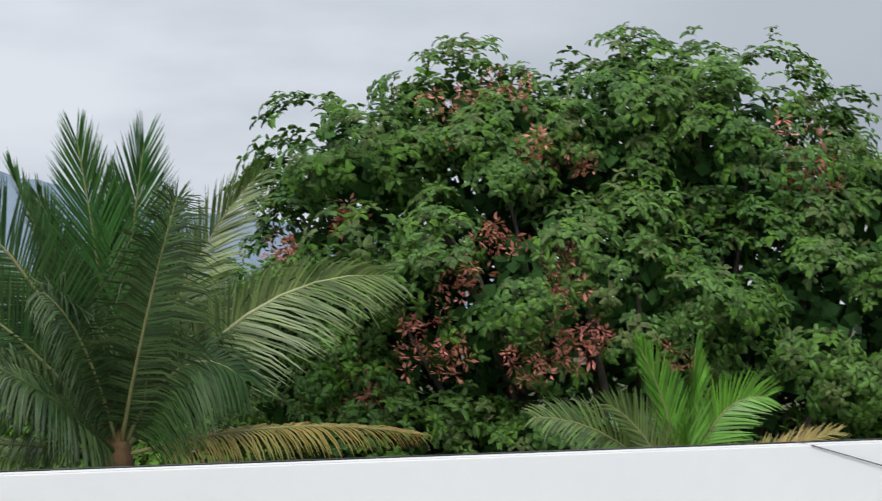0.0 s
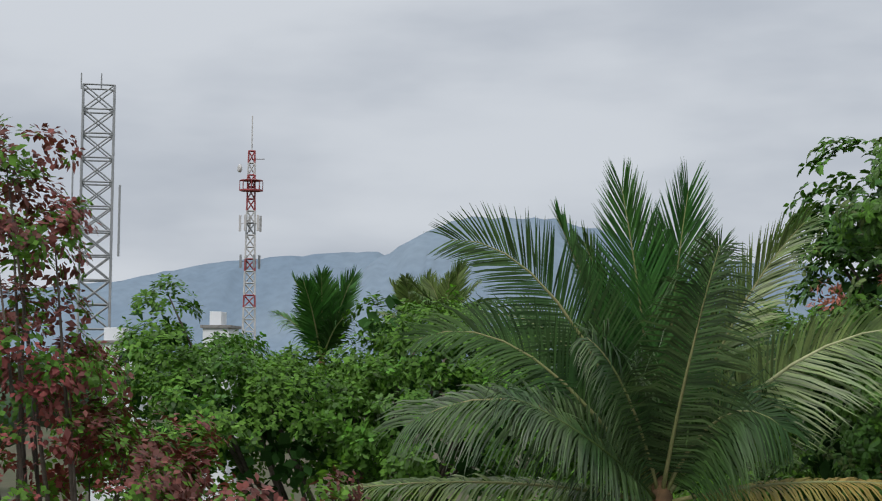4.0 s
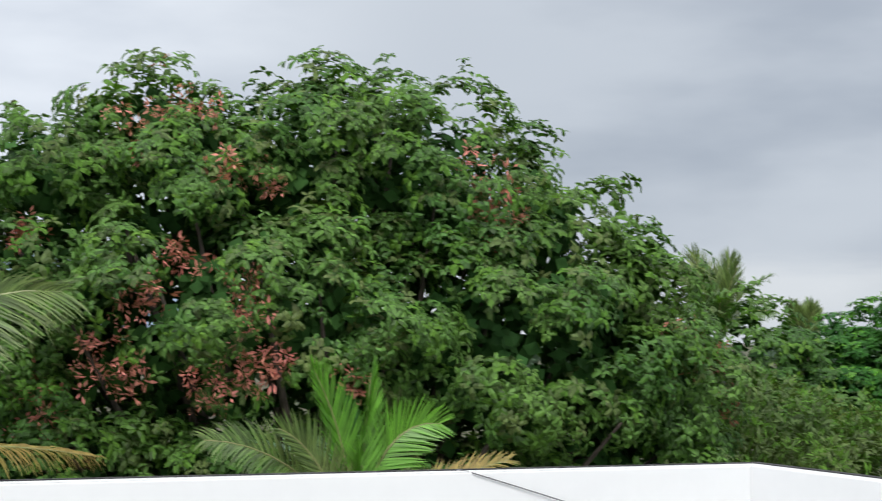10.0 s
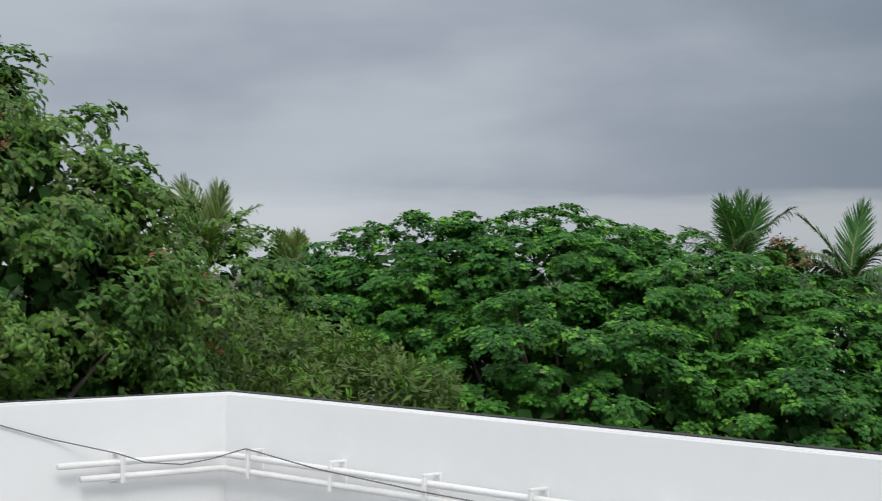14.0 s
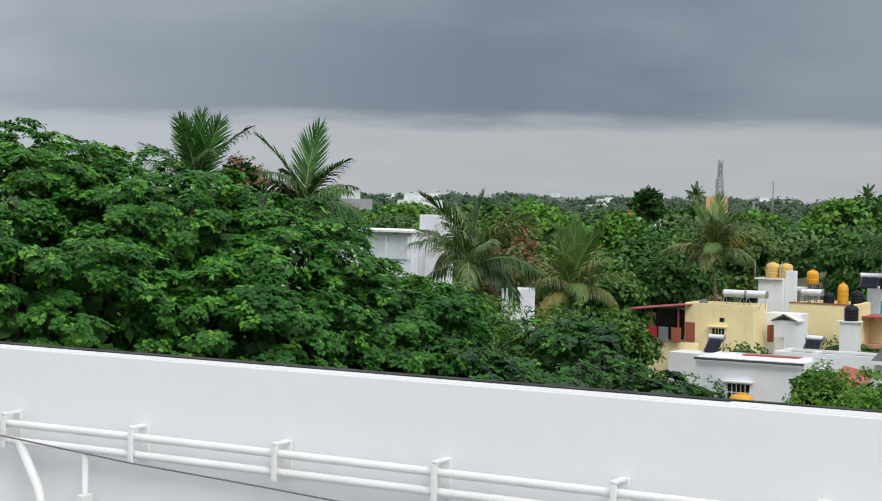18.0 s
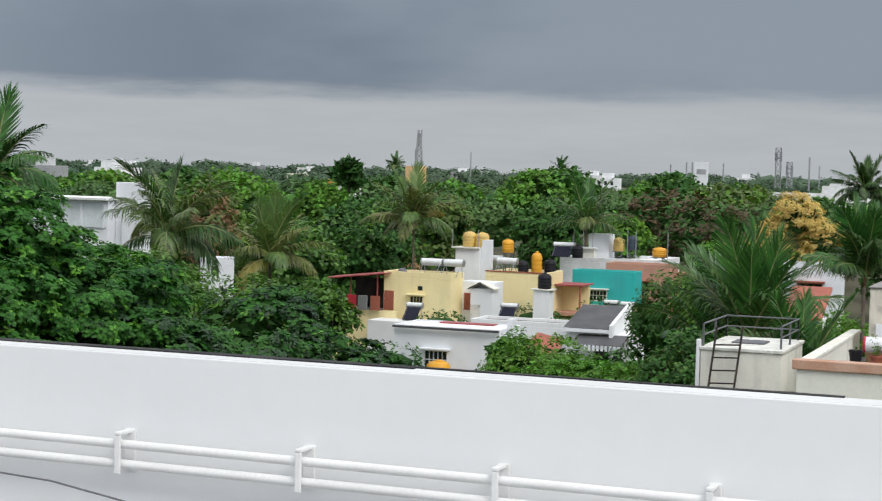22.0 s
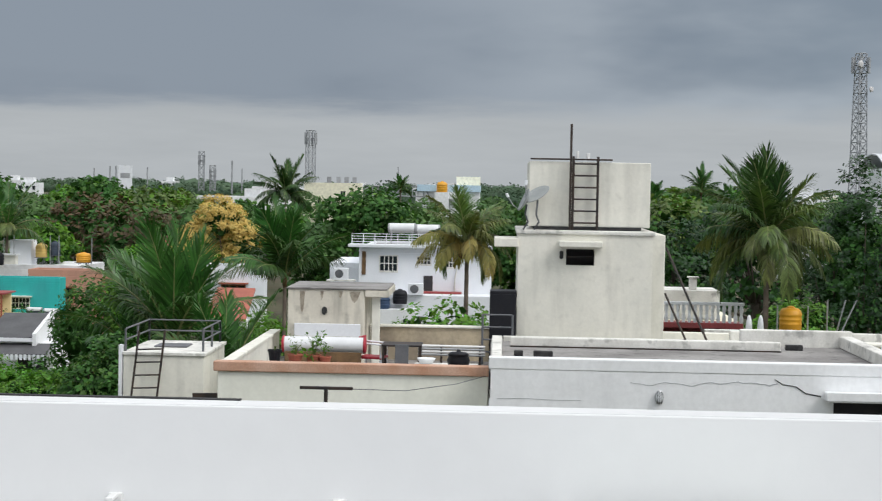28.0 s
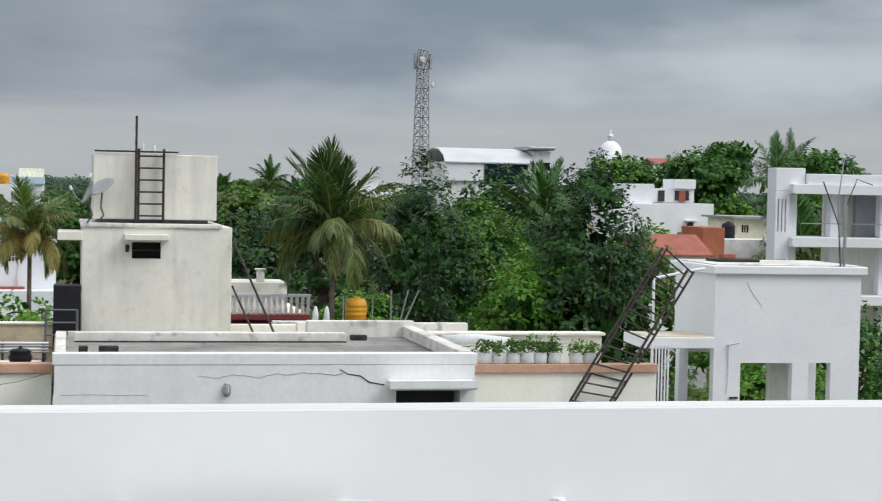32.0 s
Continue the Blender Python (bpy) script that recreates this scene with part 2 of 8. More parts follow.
BAG = mat("white_grow_bag", (0.72, 0.74, 0.76), (0.62, 0.64, 0.66), 6, 0.6, 0.3, 30)
DECK = mat("weathered_dark_screed", (0.30, 0.29, 0.28), (0.20, 0.19, 0.185), 1.2, 0.9, 0.1, 25, grain=0.1, mould=0.5)
SOIL = mat("potting_soil", (0.03, 0.02, 0.015), rough=1.0)
RED = mat("red_plastic", (0.45, 0.03, 0.05), rough=0.45)
BARK = mat("grey_bark", (0.13, 0.105, 0.085), (0.07, 0.058, 0.048), 3, 0.95, 0.5, 25)
PALMBARK = mat("ringed_palm_bark", (0.16, 0.13, 0.10), (0.10, 0.08, 0.065), 4, 0.95, 0.5, 20)
HUSK = mat("brown_palm_fibre", (0.20, 0.12, 0.06), (0.12, 0.075, 0.04), 6, 0.95, 0.5, 40)
LEAF_A = mat("dark_pinnate_foliage", (0.050, 0.130, 0.022), (0.098, 0.198, 0.034), 0.55, 0.55, rand=0.55, leaf=0.2, grain=0.1, spec=0.35)
# Deep green with the shade of the crown's inside put into the colour.
LEAF_IN = mat("shade_painted_inner_leaves", (0.026, 0.076, 0.018), (0.040, 0.105, 0.024), 0.5, 0.7, rand=0.3, leaf=0.1, spec=0.1)
LEAF_B = mat("bright_pinnate_foliage", (0.018, 0.090, 0.012), (0.046, 0.165, 0.020), 0.5, 0.55, rand=0.45, leaf=0.22, grain=0.1, spec=0.25)
LEAF_NEW = mat("young_yellow_green_foliage", (0.085, 0.27, 0.022), (0.13, 0.33, 0.035), 0.8, 0.5, rand=0.3, leaf=0.3)
LEAF_C = mat("mid_green_foliage", (0.074, 0.178, 0.020), (0.118, 0.240, 0.032), 0.4, 0.6, rand=0.4, leaf=0.25, spec=0.25)
LEAF_DARK = mat("blackish_green_foliage", (0.012, 0.042, 0.014), (0.026, 0.070, 0.020), 0.3, 0.5, rand=0.5, leaf=0.1, spec=0.35)
LEAF_D = mat("deep_green_foliage", (0.030, 0.100, 0.020), (0.056, 0.148, 0.030), 0.3, 0.6, rand=0.4, leaf=0.18, spec=0.2)
LEAF_OLIVE = mat("olive_foliage", (0.08, 0.135, 0.035), (0.13, 0.18, 0.05), 0.5, 0.6, rand=0.4, leaf=0.25)
LEAF_RED = mat("reddish_pods", (0.62, 0.22, 0.18), (0.46, 0.20, 0.13), 1.5, 0.6, rand=0.4, leaf=0.15)
LEAF_MAROON = mat("maroon_foliage", (0.26, 0.062, 0.058), (0.13, 0.050, 0.038), 0.8, 0.6, rand=0.4, leaf=0.15)
LEAF_RUST = mat("brown_foliage", (0.068, 0.054, 0.026), (0.098, 0.066, 0.032), 0.1, 0.7, rand=0.4, leaf=0.15)
LEAF_ORANGE = mat("orange_brown_foliage", (0.27, 0.15, 0.075), (0.20, 0.12, 0.06), 0.4, 0.7, rand=0.4, leaf=0.2)
LEAF_GOLD = mat("golden_blossom", (0.68, 0.52, 0.18), (0.60, 0.43, 0.13), 0.5, 0.7, rand=0.12, leaf=0.2)
FROND = mat("palm_frond_green", (0.036, 0.080, 0.026), (0.080, 0.128, 0.046), 1.6, 0.4, rand=0.6, leaf=0.12, spec=0.5)
FROND_Y = mat("young_palm_frond", (0.090, 0.155, 0.038), (0.160, 0.215, 0.066), 1.6, 0.4, rand=0.55, leaf=0.15, spec=0.5)
FROND_O = mat("yellowing_palm_frond", (0.24, 0.24, 0.06), (0.34, 0.25, 0.08), 0.8, 0.5, rand=0.3, leaf=0.25)
FROND_OL = mat("olive_palm_frond", (0.085, 0.122, 0.032), (0.17, 0.185, 0.058), 0.6, 0.45, rand=0.5, leaf=0.18, spec=0.35)
FROND_OLD = mat("mature_palm_frond", (0.060, 0.112, 0.026), (0.115, 0.160, 0.045), 0.6, 0.42, rand=0.5, leaf=0.18, spec=0.4)
FROND_DRY = mat("dry_hanging_frond", (0.19, 0.17, 0.055), (0.27, 0.20, 0.075), 0.8, 0.6, rand=0.4, leaf=0.2, spec=0.2)
FROND_DK = mat("deep_green_palm_frond", (0.026, 0.070, 0.018), (0.058, 0.112, 0.028), 0.8, 0.5, rand=0.5, leaf=0.12, spec=0.25)
FROND_UP = mat("fresh_upright_frond", (0.026, 0.105, 0.016), (0.058, 0.155, 0.030), 0.8, 0.4, rand=0.45, leaf=0.12, spec=0.45)
FROND_FAR = mat("far_palm_frond", (0.070, 0.140, 0.036), (0.13, 0.21, 0.055), 0.8, 0.42, rand=0.3, leaf=0.2)
FROND_LIME = mat("lime_green_young_frond", (0.10, 0.28, 0.025), (0.16, 0.36, 0.045), 0.8, 0.42, rand=0.35, leaf=0.2, spec=0.5)
FROND_PALE = mat("pale_frond_stalk", (0.42, 0.44, 0.24), (0.34, 0.36, 0.18), 3, 0.5)
RACHIS = mat("frond_midrib", (0.22, 0.25, 0.09), (0.28, 0.26, 0.12), 2, 0.5)
WOODS = mat("far_woods", (0.048, 0.118, 0.034), (0.092, 0.172, 0.05), 0.06, 0.8, rand=0.35, leaf=0.15)
# Greyed green, with distance haze mixed into the leaf colour.
WOODS_FAR = mat("haze_tinted_foliage", (0.050, 0.095, 0.055), (0.075, 0.120, 0.068), 0.01, 0.9, rand=0.25, leaf=0.1)

# ---- builders ----


def thing(name, label, category, at=(0, 0, 0), turn=0.0, group="", kind=""):
    """An empty at the base of a thing, which parents its parts."""
    ob = new(name)
    ob.empty_display_size = 0.1
    ob.matrix_basis = pose(*at, 0, 0, turn)
    return tagged(ob, label, category, group, kind)


def part(name, bm, material, parent=None, label="", smooth=False):
    me = bpy.data.meshes.new(name)
    if isinstance(bm, bmesh.types.BMesh):
        bm.to_mesh(me)
        bm.free()
    else:
        verts, faces = bm
        n, k = len(verts), faces.shape[1]
        me.vertices.add(n)
        me.vertices.foreach_set("co", np.asarray(verts, np.float32).ravel())
        me.loops.add(faces.size)
        me.loops.foreach_set("vertex_index", faces.astype(np.int32).ravel())
        me.polygons.add(len(faces))
        me.polygons.foreach_set("loop_start", np.arange(0, faces.size, k, dtype=np.int32))
        me.update(calc_edges=True)
    if smooth:
        me.polygons.foreach_set("use_smooth", [True] * len(me.polygons))
    me.materials.append(material)
    ob = new(name, me)
    if parent is not None:
        ob.parent = parent
    if label:
        ob["label"] = label
    return ob


def solo(name, bm, material, label="", category="", at=(0, 0, 0), turn=0.0, group="", kind="", smooth=False):
    ob = part(name, bm, material, None, "", smooth)
    ob.matrix_basis = pose(*at, 0, 0, turn)
    return tagged(ob, label, category, group, kind)


def box(x0, x1, y0, y1, z0, z1, bevel=0.0, bm=None):
    bm = bm or bmesh.new()
    made = bmesh.ops.create_cube(bm, size=1.0, matrix=Matrix.LocRotScale(((x0 + x1) / 2, (y0 + y1) / 2, (z0 + z1) / 2), None, (abs(x1 - x0), abs(y1 - y0), abs(z1 - z0))))
    if bevel:
        edges = {e for v in made["verts"] for e in v.link_edges}
        bmesh.ops.bevel(bm, geom=list(edges), offset=bevel, segments=2, affect="EDGES", profile=0.5)
    return bm


def tube(points, r, bm=None, n=8, r2=None):
    """A round bar along points, tapering from r to r2."""
    bm = bm or bmesh.new()
    pts = [Vector(p) for p in points]
    rings = []
    for i, p in enumerate(pts):
        d = (pts[min(i + 1, len(pts) - 1)] - pts[max(i - 1, 0)]).normalized()
        side = d.cross(Vector((0, 0, 1)) if abs(d.z) < 0.95 else Vector((1, 0, 0))).normalized()
        up = side.cross(d)
        rr = r if r2 is None else r + (r2 - r) * i / (len(pts) - 1)
        rings.append([bm.verts.new(p + rr * (math.cos(a) * side + math.sin(a) * up)) for a in (2 * math.pi * k / n for k in range(n))])
    for a, b in zip(rings, rings[1:]):
        for k in range(n):
            bm.faces.new((a[k], a[(k + 1) % n], b[(k + 1) % n], b[k]))
    bm.faces.new(rings[0][::-1])
    bm.faces.new(rings[-1])
    return bm


def lathe(profile, n=20, bm=None, at=(0, 0, 0)):
    """A turned shape from (radius, height) pairs."""
    bm = bm or bmesh.new()
    rings = [[bm.verts.new((at[0] + r * math.cos(2 * math.pi * k / n), at[1] + r * math.sin(2 * math.pi * k / n), at[2] + z)) for k in range(n)] for r, z in profile]
    for a, b in zip(rings, rings[1:]):
        for k in range(n):
            bm.faces.new((a[k], a[(k + 1) % n], b[(k + 1) % n], b[k]))
    bm.faces.new(rings[0][::-1])
    bm.faces.new(rings[-1])
    return bm


def holed(u0, u1, v0, v1, holes, w0, w1, axis):
    """A wall from u0 to u1 and v0 to v1 (height), with rectangular holes (a, b, c, d) cut right through, w0 to w1 thick.
    axis 'x': the wall stands across x and u runs along y; axis 'y': across y, u along x."""
    us = sorted({u0, u1, *[h[0] for h in holes], *[h[1] for h in holes]})
    vs = sorted({v0, v1, *[h[2] for h in holes], *[h[3] for h in holes]})
    us, vs = [u for u in us if u0 <= u <= u1], [v for v in vs if v0 <= v <= v1]
    solid = lambda i, j: 0 <= i < len(us) - 1 and 0 <= j < len(vs) - 1 and not any(h[0] <= us[i] and us[i + 1] <= h[1] and h[2] <= vs[j] and vs[j + 1] <= h[3] for h in holes)
    bm, cache = bmesh.new(), {}

    def vert(i, j, w):
        key = (i, j, w)
        if key not in cache:
            cache[key] = bm.verts.new((w, us[i], vs[j]) if axis == "x" else (us[i], w, vs[j]))
        return cache[key]

    for i in range(len(us) - 1):
        for j in range(len(vs) - 1):
            if not solid(i, j):
                continue
            for w in (w0, w1):
                bm.faces.new((vert(i, j, w), vert(i + 1, j, w), vert(i + 1, j + 1, w), vert(i, j + 1, w)))
            for di, dj, a, b in ((-1, 0, (i, j), (i, j + 1)), (1, 0, (i + 1, j), (i + 1, j + 1)), (0, -1, (i, j), (i + 1, j)), (0, 1, (i, j + 1), (i + 1, j + 1))):
                if not solid(i + di, j + dj):
                    bm.faces.new((vert(*a, w0), vert(*b, w0), vert(*b, w1), vert(*a, w1)))
    bmesh.ops.recalc_face_normals(bm, faces=bm.faces)
    return bm


# ---- plants ----


def turns(normals, spin):
    """Rotation matrices that carry z to each normal, spun about it."""
    z = normals / np.linalg.norm(normals, axis=1)[:, None]
    ref = np.where(np.abs(z[:, 2:3]) < 0.9, [[0.0, 0.0, 1.0]], [[1.0, 0.0, 0.0]])
    x = np.cross(ref, z)
    x /= np.linalg.norm(x, axis=1)[:, None]
    y = np.cross(z, x)
    c, s = np.cos(spin)[:, None], np.sin(spin)[:, None]
    return np.stack([x * c + y * s, y * c - x * s, z], axis=2)


def scatter(template, points, normals, sizes, rng):
    """One mesh of a template set at every point along its normal."""
    tv, tf = template
    m = turns(normals, rng.uniform(0, 2 * np.pi, len(points)))
    v = np.einsum("nij,kj->nki", m * sizes[:, None, None], tv) + points[:, None, :]
    f = tf[None] + (np.arange(len(points)) * len(tv))[:, None, None]
    return v.reshape(-1, 3), f.reshape(-1, tf.shape[1])


def leafy_spray(leaves=10, length=0.5, width=0.3, seed=0):
    """A twig end with broad single leaves."""
    rng, verts, quads = np.random.default_rng(seed), [], []
    for i in range(leaves):
        a, e = rng.uniform(0, 2 * np.pi), rng.uniform(-0.5, 0.9)
        out = np.array([np.cos(a) * np.cos(e), np.sin(a) * np.cos(e), np.sin(e)])
        side = np.cross(out, [0, 0, 1.0])
        side /= np.linalg.norm(side)
        base, ln, w = out * rng.uniform(0.1, 0.55), length * rng.uniform(0.7, 1.2), width * rng.uniform(0.7, 1.2)
        n = len(verts)
        verts += [base, base + out * ln * 0.5 - side * w / 2, base + out * ln - np.array([0, 0, 0.15 * ln]), base + out * ln * 0.5 + side * w / 2]
        quads.append((n, n + 1, n + 2, n + 3))
    return np.array(verts), np.array(quads)


def rosette(leaves=6, segs=3, length=1.0, width=0.36, lift=0.5, droop=0.8, seed=0, notch=0.3):
    """A twig end with a ring of drooping feathered leaves; the leaflets of each are set close and part at the notched edge."""
    rng, verts, quads = np.random.default_rng(seed), [], []
    up = np.array([0.0, 0.0, 1.0])
    for i in range(leaves):
        a = 2 * np.pi * (i + rng.uniform(-0.35, 0.35)) / leaves
        out, side = np.array([np.cos(a), np.sin(a), 0]), np.array([-np.sin(a), np.cos(a), 0])
        ln, lf, dr = length * rng.uniform(0.7, 1.15), lift * rng.uniform(0.3, 1.7), droop * rng.uniform(0.6, 1.4)
        tip_lean = rng.uniform(-0.15, 0.15)

        def rib(s):
            return out * ln * (s - 0.18 * s * s) + side * tip_lean * ln * s * s + up * ln * (lf * s - dr * s * s)

        for k in range(segs):
            s0, s1 = 0.10 + 0.9 * k / segs, 0.10 + 0.9 * (k + 1) / segs
            m0, m1 = s0 + (s1 - s0) * notch, s1 + (s1 - s0) * 0.25
            for sg in (-1, 1):
                w0, w1 = (width * ln * (0.45 + 1.3 * q * (1.12 - q)) * 0.62 for q in (m0, min(m1, 1.05)))
                fold = np.array([0, 0, -0.35])
                n = len(verts)
                verts += [rib(s0), rib(m0) + sg * side * w0 + fold * w0, rib(m1) + sg * side * w1 + fold * w1, rib(s1)]
                quads.append((n, n + 1, n + 2, n + 3))
    return np.array(verts), np.array(quads)


PINNATE = rosette(5, 2, 1.0, 0.40, 0.60, 0.55, seed=3, notch=0.15)
PINNATE_FLAT = rosette(6, 1, 0.88, 0.60, 0.30, 0.38, seed=4, notch=0.45)
BROAD = leafy_spray(9, 0.62, 0.37, seed=5)
BROAD_FEW = leafy_spray(5, 0.68, 0.50, seed=6)
NARROW = leafy_spray(10, 0.75, 0.2, seed=7)


def crown_points(lobes, spacing, clump, rng, under=-0.45, relief=1.0, level=0.5, sprigs=0.0, gap=1.5, back=1.0, flat=0.75):
    """Points and outward normals on clumps that sit on the skin of several lobes (x, y, z, rx, ry, rz)."""
    lob = np.array(lobes, float)
    heads, dirs = [], []
    for x, y, z, rx, ry, rz in lob:
        n = max(6, int(4 * np.pi * ((rx * ry + ry * rz + rx * rz) / 3) / (clump * clump * gap)))
        d = rng.normal(size=(n, 3))
        d /= np.linalg.norm(d, axis=1)[:, None]
        d = d[d[:, 2] > under]
        k = rng.uniform(0.76, 1.13, len(d))[:, None] if relief else 1.0
        heads.append(np.array([x, y, z]) + d * np.array([rx, ry, rz]) * k)
        dirs.append(d)
    heads, dirs = np.concatenate(heads), np.concatenate(dirs)
    inside = np.zeros(len(heads), bool)
    for x, y, z, rx, ry, rz in lob:
        inside |= (((heads - [x, y, z]) / [rx, ry, rz]) ** 2).sum(1) < 0.58
    heads, dirs = heads[~inside], dirs[~inside]
    per = max(3, int(1.5 * np.pi * clump * clump / (spacing * spacing)))
    d = rng.normal(size=(len(heads), per, 3)) + dirs[:, None, :] * 0.7 + np.array([0, 0, 0.5])
    d /= np.linalg.norm(d, axis=2)[..., None]
    r = clump * rng.uniform(0.6, 1.3, (len(heads), 1, 1)) * rng.uniform(0.75, 1.05, (len(heads), per, 1))
    pts = heads[:, None, :] + d * r * np.array([1.15, 1.15, flat])
    nrm = d * 0.85 + dirs[:, None, :] * 0.5 + np.array([0, 0, level])
    pts, nrm = pts.reshape(-1, 3), nrm.reshape(-1, 3)
    if back < 1.0:
        keep = (np.repeat(dirs[:, 1] + dirs[:, 0] * 0.4, per) < 0.25) | (rng.uniform(0, 1, len(pts)) < back)
        pts, nrm = pts[keep], nrm[keep]
    if sprigs:
        outer = np.where(dirs[:, 2] > -0.2)[0]
        pick = rng.choice(outer, min(len(outer), int(len(heads) * sprigs)), replace=False)
        d = dirs[pick] + rng.normal(size=(len(pick), 3)) * 0.35 + [0, 0, 0.45]
        d /= np.linalg.norm(d, axis=1)[:, None]
        reach = clump * rng.uniform(0.5, 1.25, (len(pick), 1))
        for s in (0.45, 0.6, 0.75, 0.9, 1.0):
            p = heads[pick] + d * reach * s + rng.normal(size=d.shape) * clump * 0.16
            pts, nrm = np.concatenate([pts, p]), np.concatenate([nrm, d + [0, 0, level * 0.5]])
    return pts, nrm, heads


def limbs(trunk_base, fork, heads, r, rng, count=26):
    """A tapered trunk up to the fork, with limbs that reach the clumps of the crown."""
    bm = bmesh.new()
    base, fork = Vector(trunk_base), Vector(fork)
    mid = (base + fork) / 2 + Vector((rng.uniform(-0.2, 0.2), rng.uniform(-0.2, 0.2), 0))
    tube([base, mid, fork], r, bm, 10, r * 0.75)
    for h in heads[rng.permutation(len(heads))[:count]]:
        h = Vector(h)
        a = fork - (fork - base) * rng.uniform(0, 0.25)
        m = a.lerp(h, 0.5) + Vector((rng.uniform(-0.3, 0.3), rng.uniform(-0.3, 0.3), -0.12 * (h - a).length * rng.uniform(0.2, 1)))
        tube([a, a.lerp(m, 0.5), m, m.lerp(h, 0.6), h], r * 0.38, bm, 6, r * 0.05)
    return bm


def tree(name, label, at, lobes, leaf_mats, spray, size, spacing, clump, seed, trunk=0.3, fork=None, under=-0.45, count=26, extras=(), category="tree", inner=0.0, level=0.5, sprigs=0.0, gap=1.5, back=1.0, core_fill=2.2, flat=0.75):
    """at: foot of the trunk; lobes relative to it; leaf_mats: (material, share, part name) each."""
    rng = np.random.default_rng(seed)
    ob = thing(name, label, category, at)
    pts, nrm, heads = crown_points(lobes, spacing, clump, rng, under, 1.0, level, sprigs, gap, back, flat)
    top = fork or (0, 0, max(1.0, min(l[2] for l in lobes) - 0.3 * lobes[0][5]))
    part("trunk", limbs((0, 0, -0.1), top, heads, trunk, rng, count), BARK, ob, smooth=True)
    # inner leaves take a darker colour, standing in for shade between clumps
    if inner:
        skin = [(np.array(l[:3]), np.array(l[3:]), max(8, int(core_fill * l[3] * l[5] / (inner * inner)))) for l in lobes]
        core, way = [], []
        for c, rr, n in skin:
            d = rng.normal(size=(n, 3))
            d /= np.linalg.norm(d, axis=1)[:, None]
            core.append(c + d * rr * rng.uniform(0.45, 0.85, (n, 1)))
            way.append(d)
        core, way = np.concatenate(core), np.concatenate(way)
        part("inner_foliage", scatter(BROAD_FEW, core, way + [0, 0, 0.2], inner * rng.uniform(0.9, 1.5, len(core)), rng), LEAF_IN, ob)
    pick, lo = rng.uniform(0, 1, len(pts)), 0.0
    for material, share, pname in leaf_mats:
        sel = (pick >= lo) & (pick < lo + share)
        lo += share
        if sel.any():
            part(pname, scatter(spray, pts[sel], nrm[sel], size * rng.uniform(0.7, 1.25, sel.sum()), rng), material, ob)
    for material, pname, spots, ex_size, n, tpl in extras:
        for s in spots:
            p = np.array(s[:3]) + rng.normal(size=(n, 3)) * s[3]
            cl = part(pname, scatter(tpl, p, rng.normal(size=p.shape) + [0, 0, 0.2], ex_size * rng.uniform(0.6, 1.2, len(p)), rng), material, ob)
            cl["kind"] = "stuff"
    return ob


def frond_along(mid, tip, face, rng, pairs=70, leaflet=0.8, hang=0.5, steep=0.6, lw=0.03, above=1.0):
    """A feather frond whose rib bends from the crown through mid to tip; face is the way its blade looks, above the share in length of its upper row of leaflets."""
    mid, tip, face = (np.array(v, float) for v in (mid, tip, face))
    u = np.linspace(0, 1, 25)[:, None]
    knee = 2 * mid - 0.5 * tip
    p = 2 * u * (1 - u) * knee + u * u * tip
    run = np.concatenate([[0], np.cumsum(np.linalg.norm(np.diff(p, axis=0), axis=1))])
    run /= run[-1]
    d = np.gradient(p, axis=0)
    s = np.linspace(0.14, 0.995, pairs) + rng.uniform(-0.003, 0.003, pairs)
    c = np.stack([np.interp(s, run, p[:, k]) for k in range(3)], 1)
    t = np.stack([np.interp(s, run, d[:, k]) for k in range(3)], 1)
    t /= np.linalg.norm(t, axis=1)[:, None]
    side = np.cross(t, face)
    side /= np.linalg.norm(side, axis=1)[:, None]
    up = np.cross(side, t)
    ll = leaflet * (0.30 + 0.80 * np.sin(np.pi * np.clip(s * 0.82 + 0.14, 0, 1)) ** 0.8)
    verts, quads = [], []
    for sg in (-1, 1):
        lean = steep + 0.5 * s ** 2 + rng.normal(0, 0.035, pairs)
        way = side * sg * np.cos(lean)[:, None] + t * np.sin(lean)[:, None] + up * (0.22 + rng.normal(0, 0.07, pairs))[:, None]
        way /= np.linalg.norm(way, axis=1)[:, None]
        fall = hang * rng.uniform(0.65, 1.4, pairs) + np.where(rng.random(pairs) < 0.03, 0.7, 0.0) * min(1.0, hang * 3)
        length = ll * rng.uniform(0.88, 1.08, pairs) * np.where(way[:, 2] > 0.35, above, 1.0)
        wd = t - way * (t * way).sum(1)[:, None]
        wd *= (lw * (0.75 + 0.45 * np.sin(np.pi * s)) / np.linalg.norm(wd, axis=1))[:, None]
        q, ring = c, [c - wd * 0.35, c + wd * 0.35]
        for k, wide in ((0, 0.60), (1, 0.46), (2, 0.04)):
            go = way - np.array([0, 0, 1]) * (fall * (0.2, 0.8, 1.6)[k])[:, None]
            go /= np.linalg.norm(go, axis=1)[:, None]
            q = q + go * (length * (0.32, 0.36, 0.32)[k])[:, None]
            ring += [q - wd * wide, q + wd * wide]
        verts.append(np.stack(ring, 1).reshape(-1, 3))
        o = (np.arange(pairs) * 8)[:, None] + (0 if sg < 0 else pairs * 8)
        quads += [o + np.array([0, 1, 3, 2]), o + np.array([2, 3, 5, 4]), o + np.array([4, 5, 7, 6])]
    return (np.concatenate(verts), np.concatenate(quads)), p


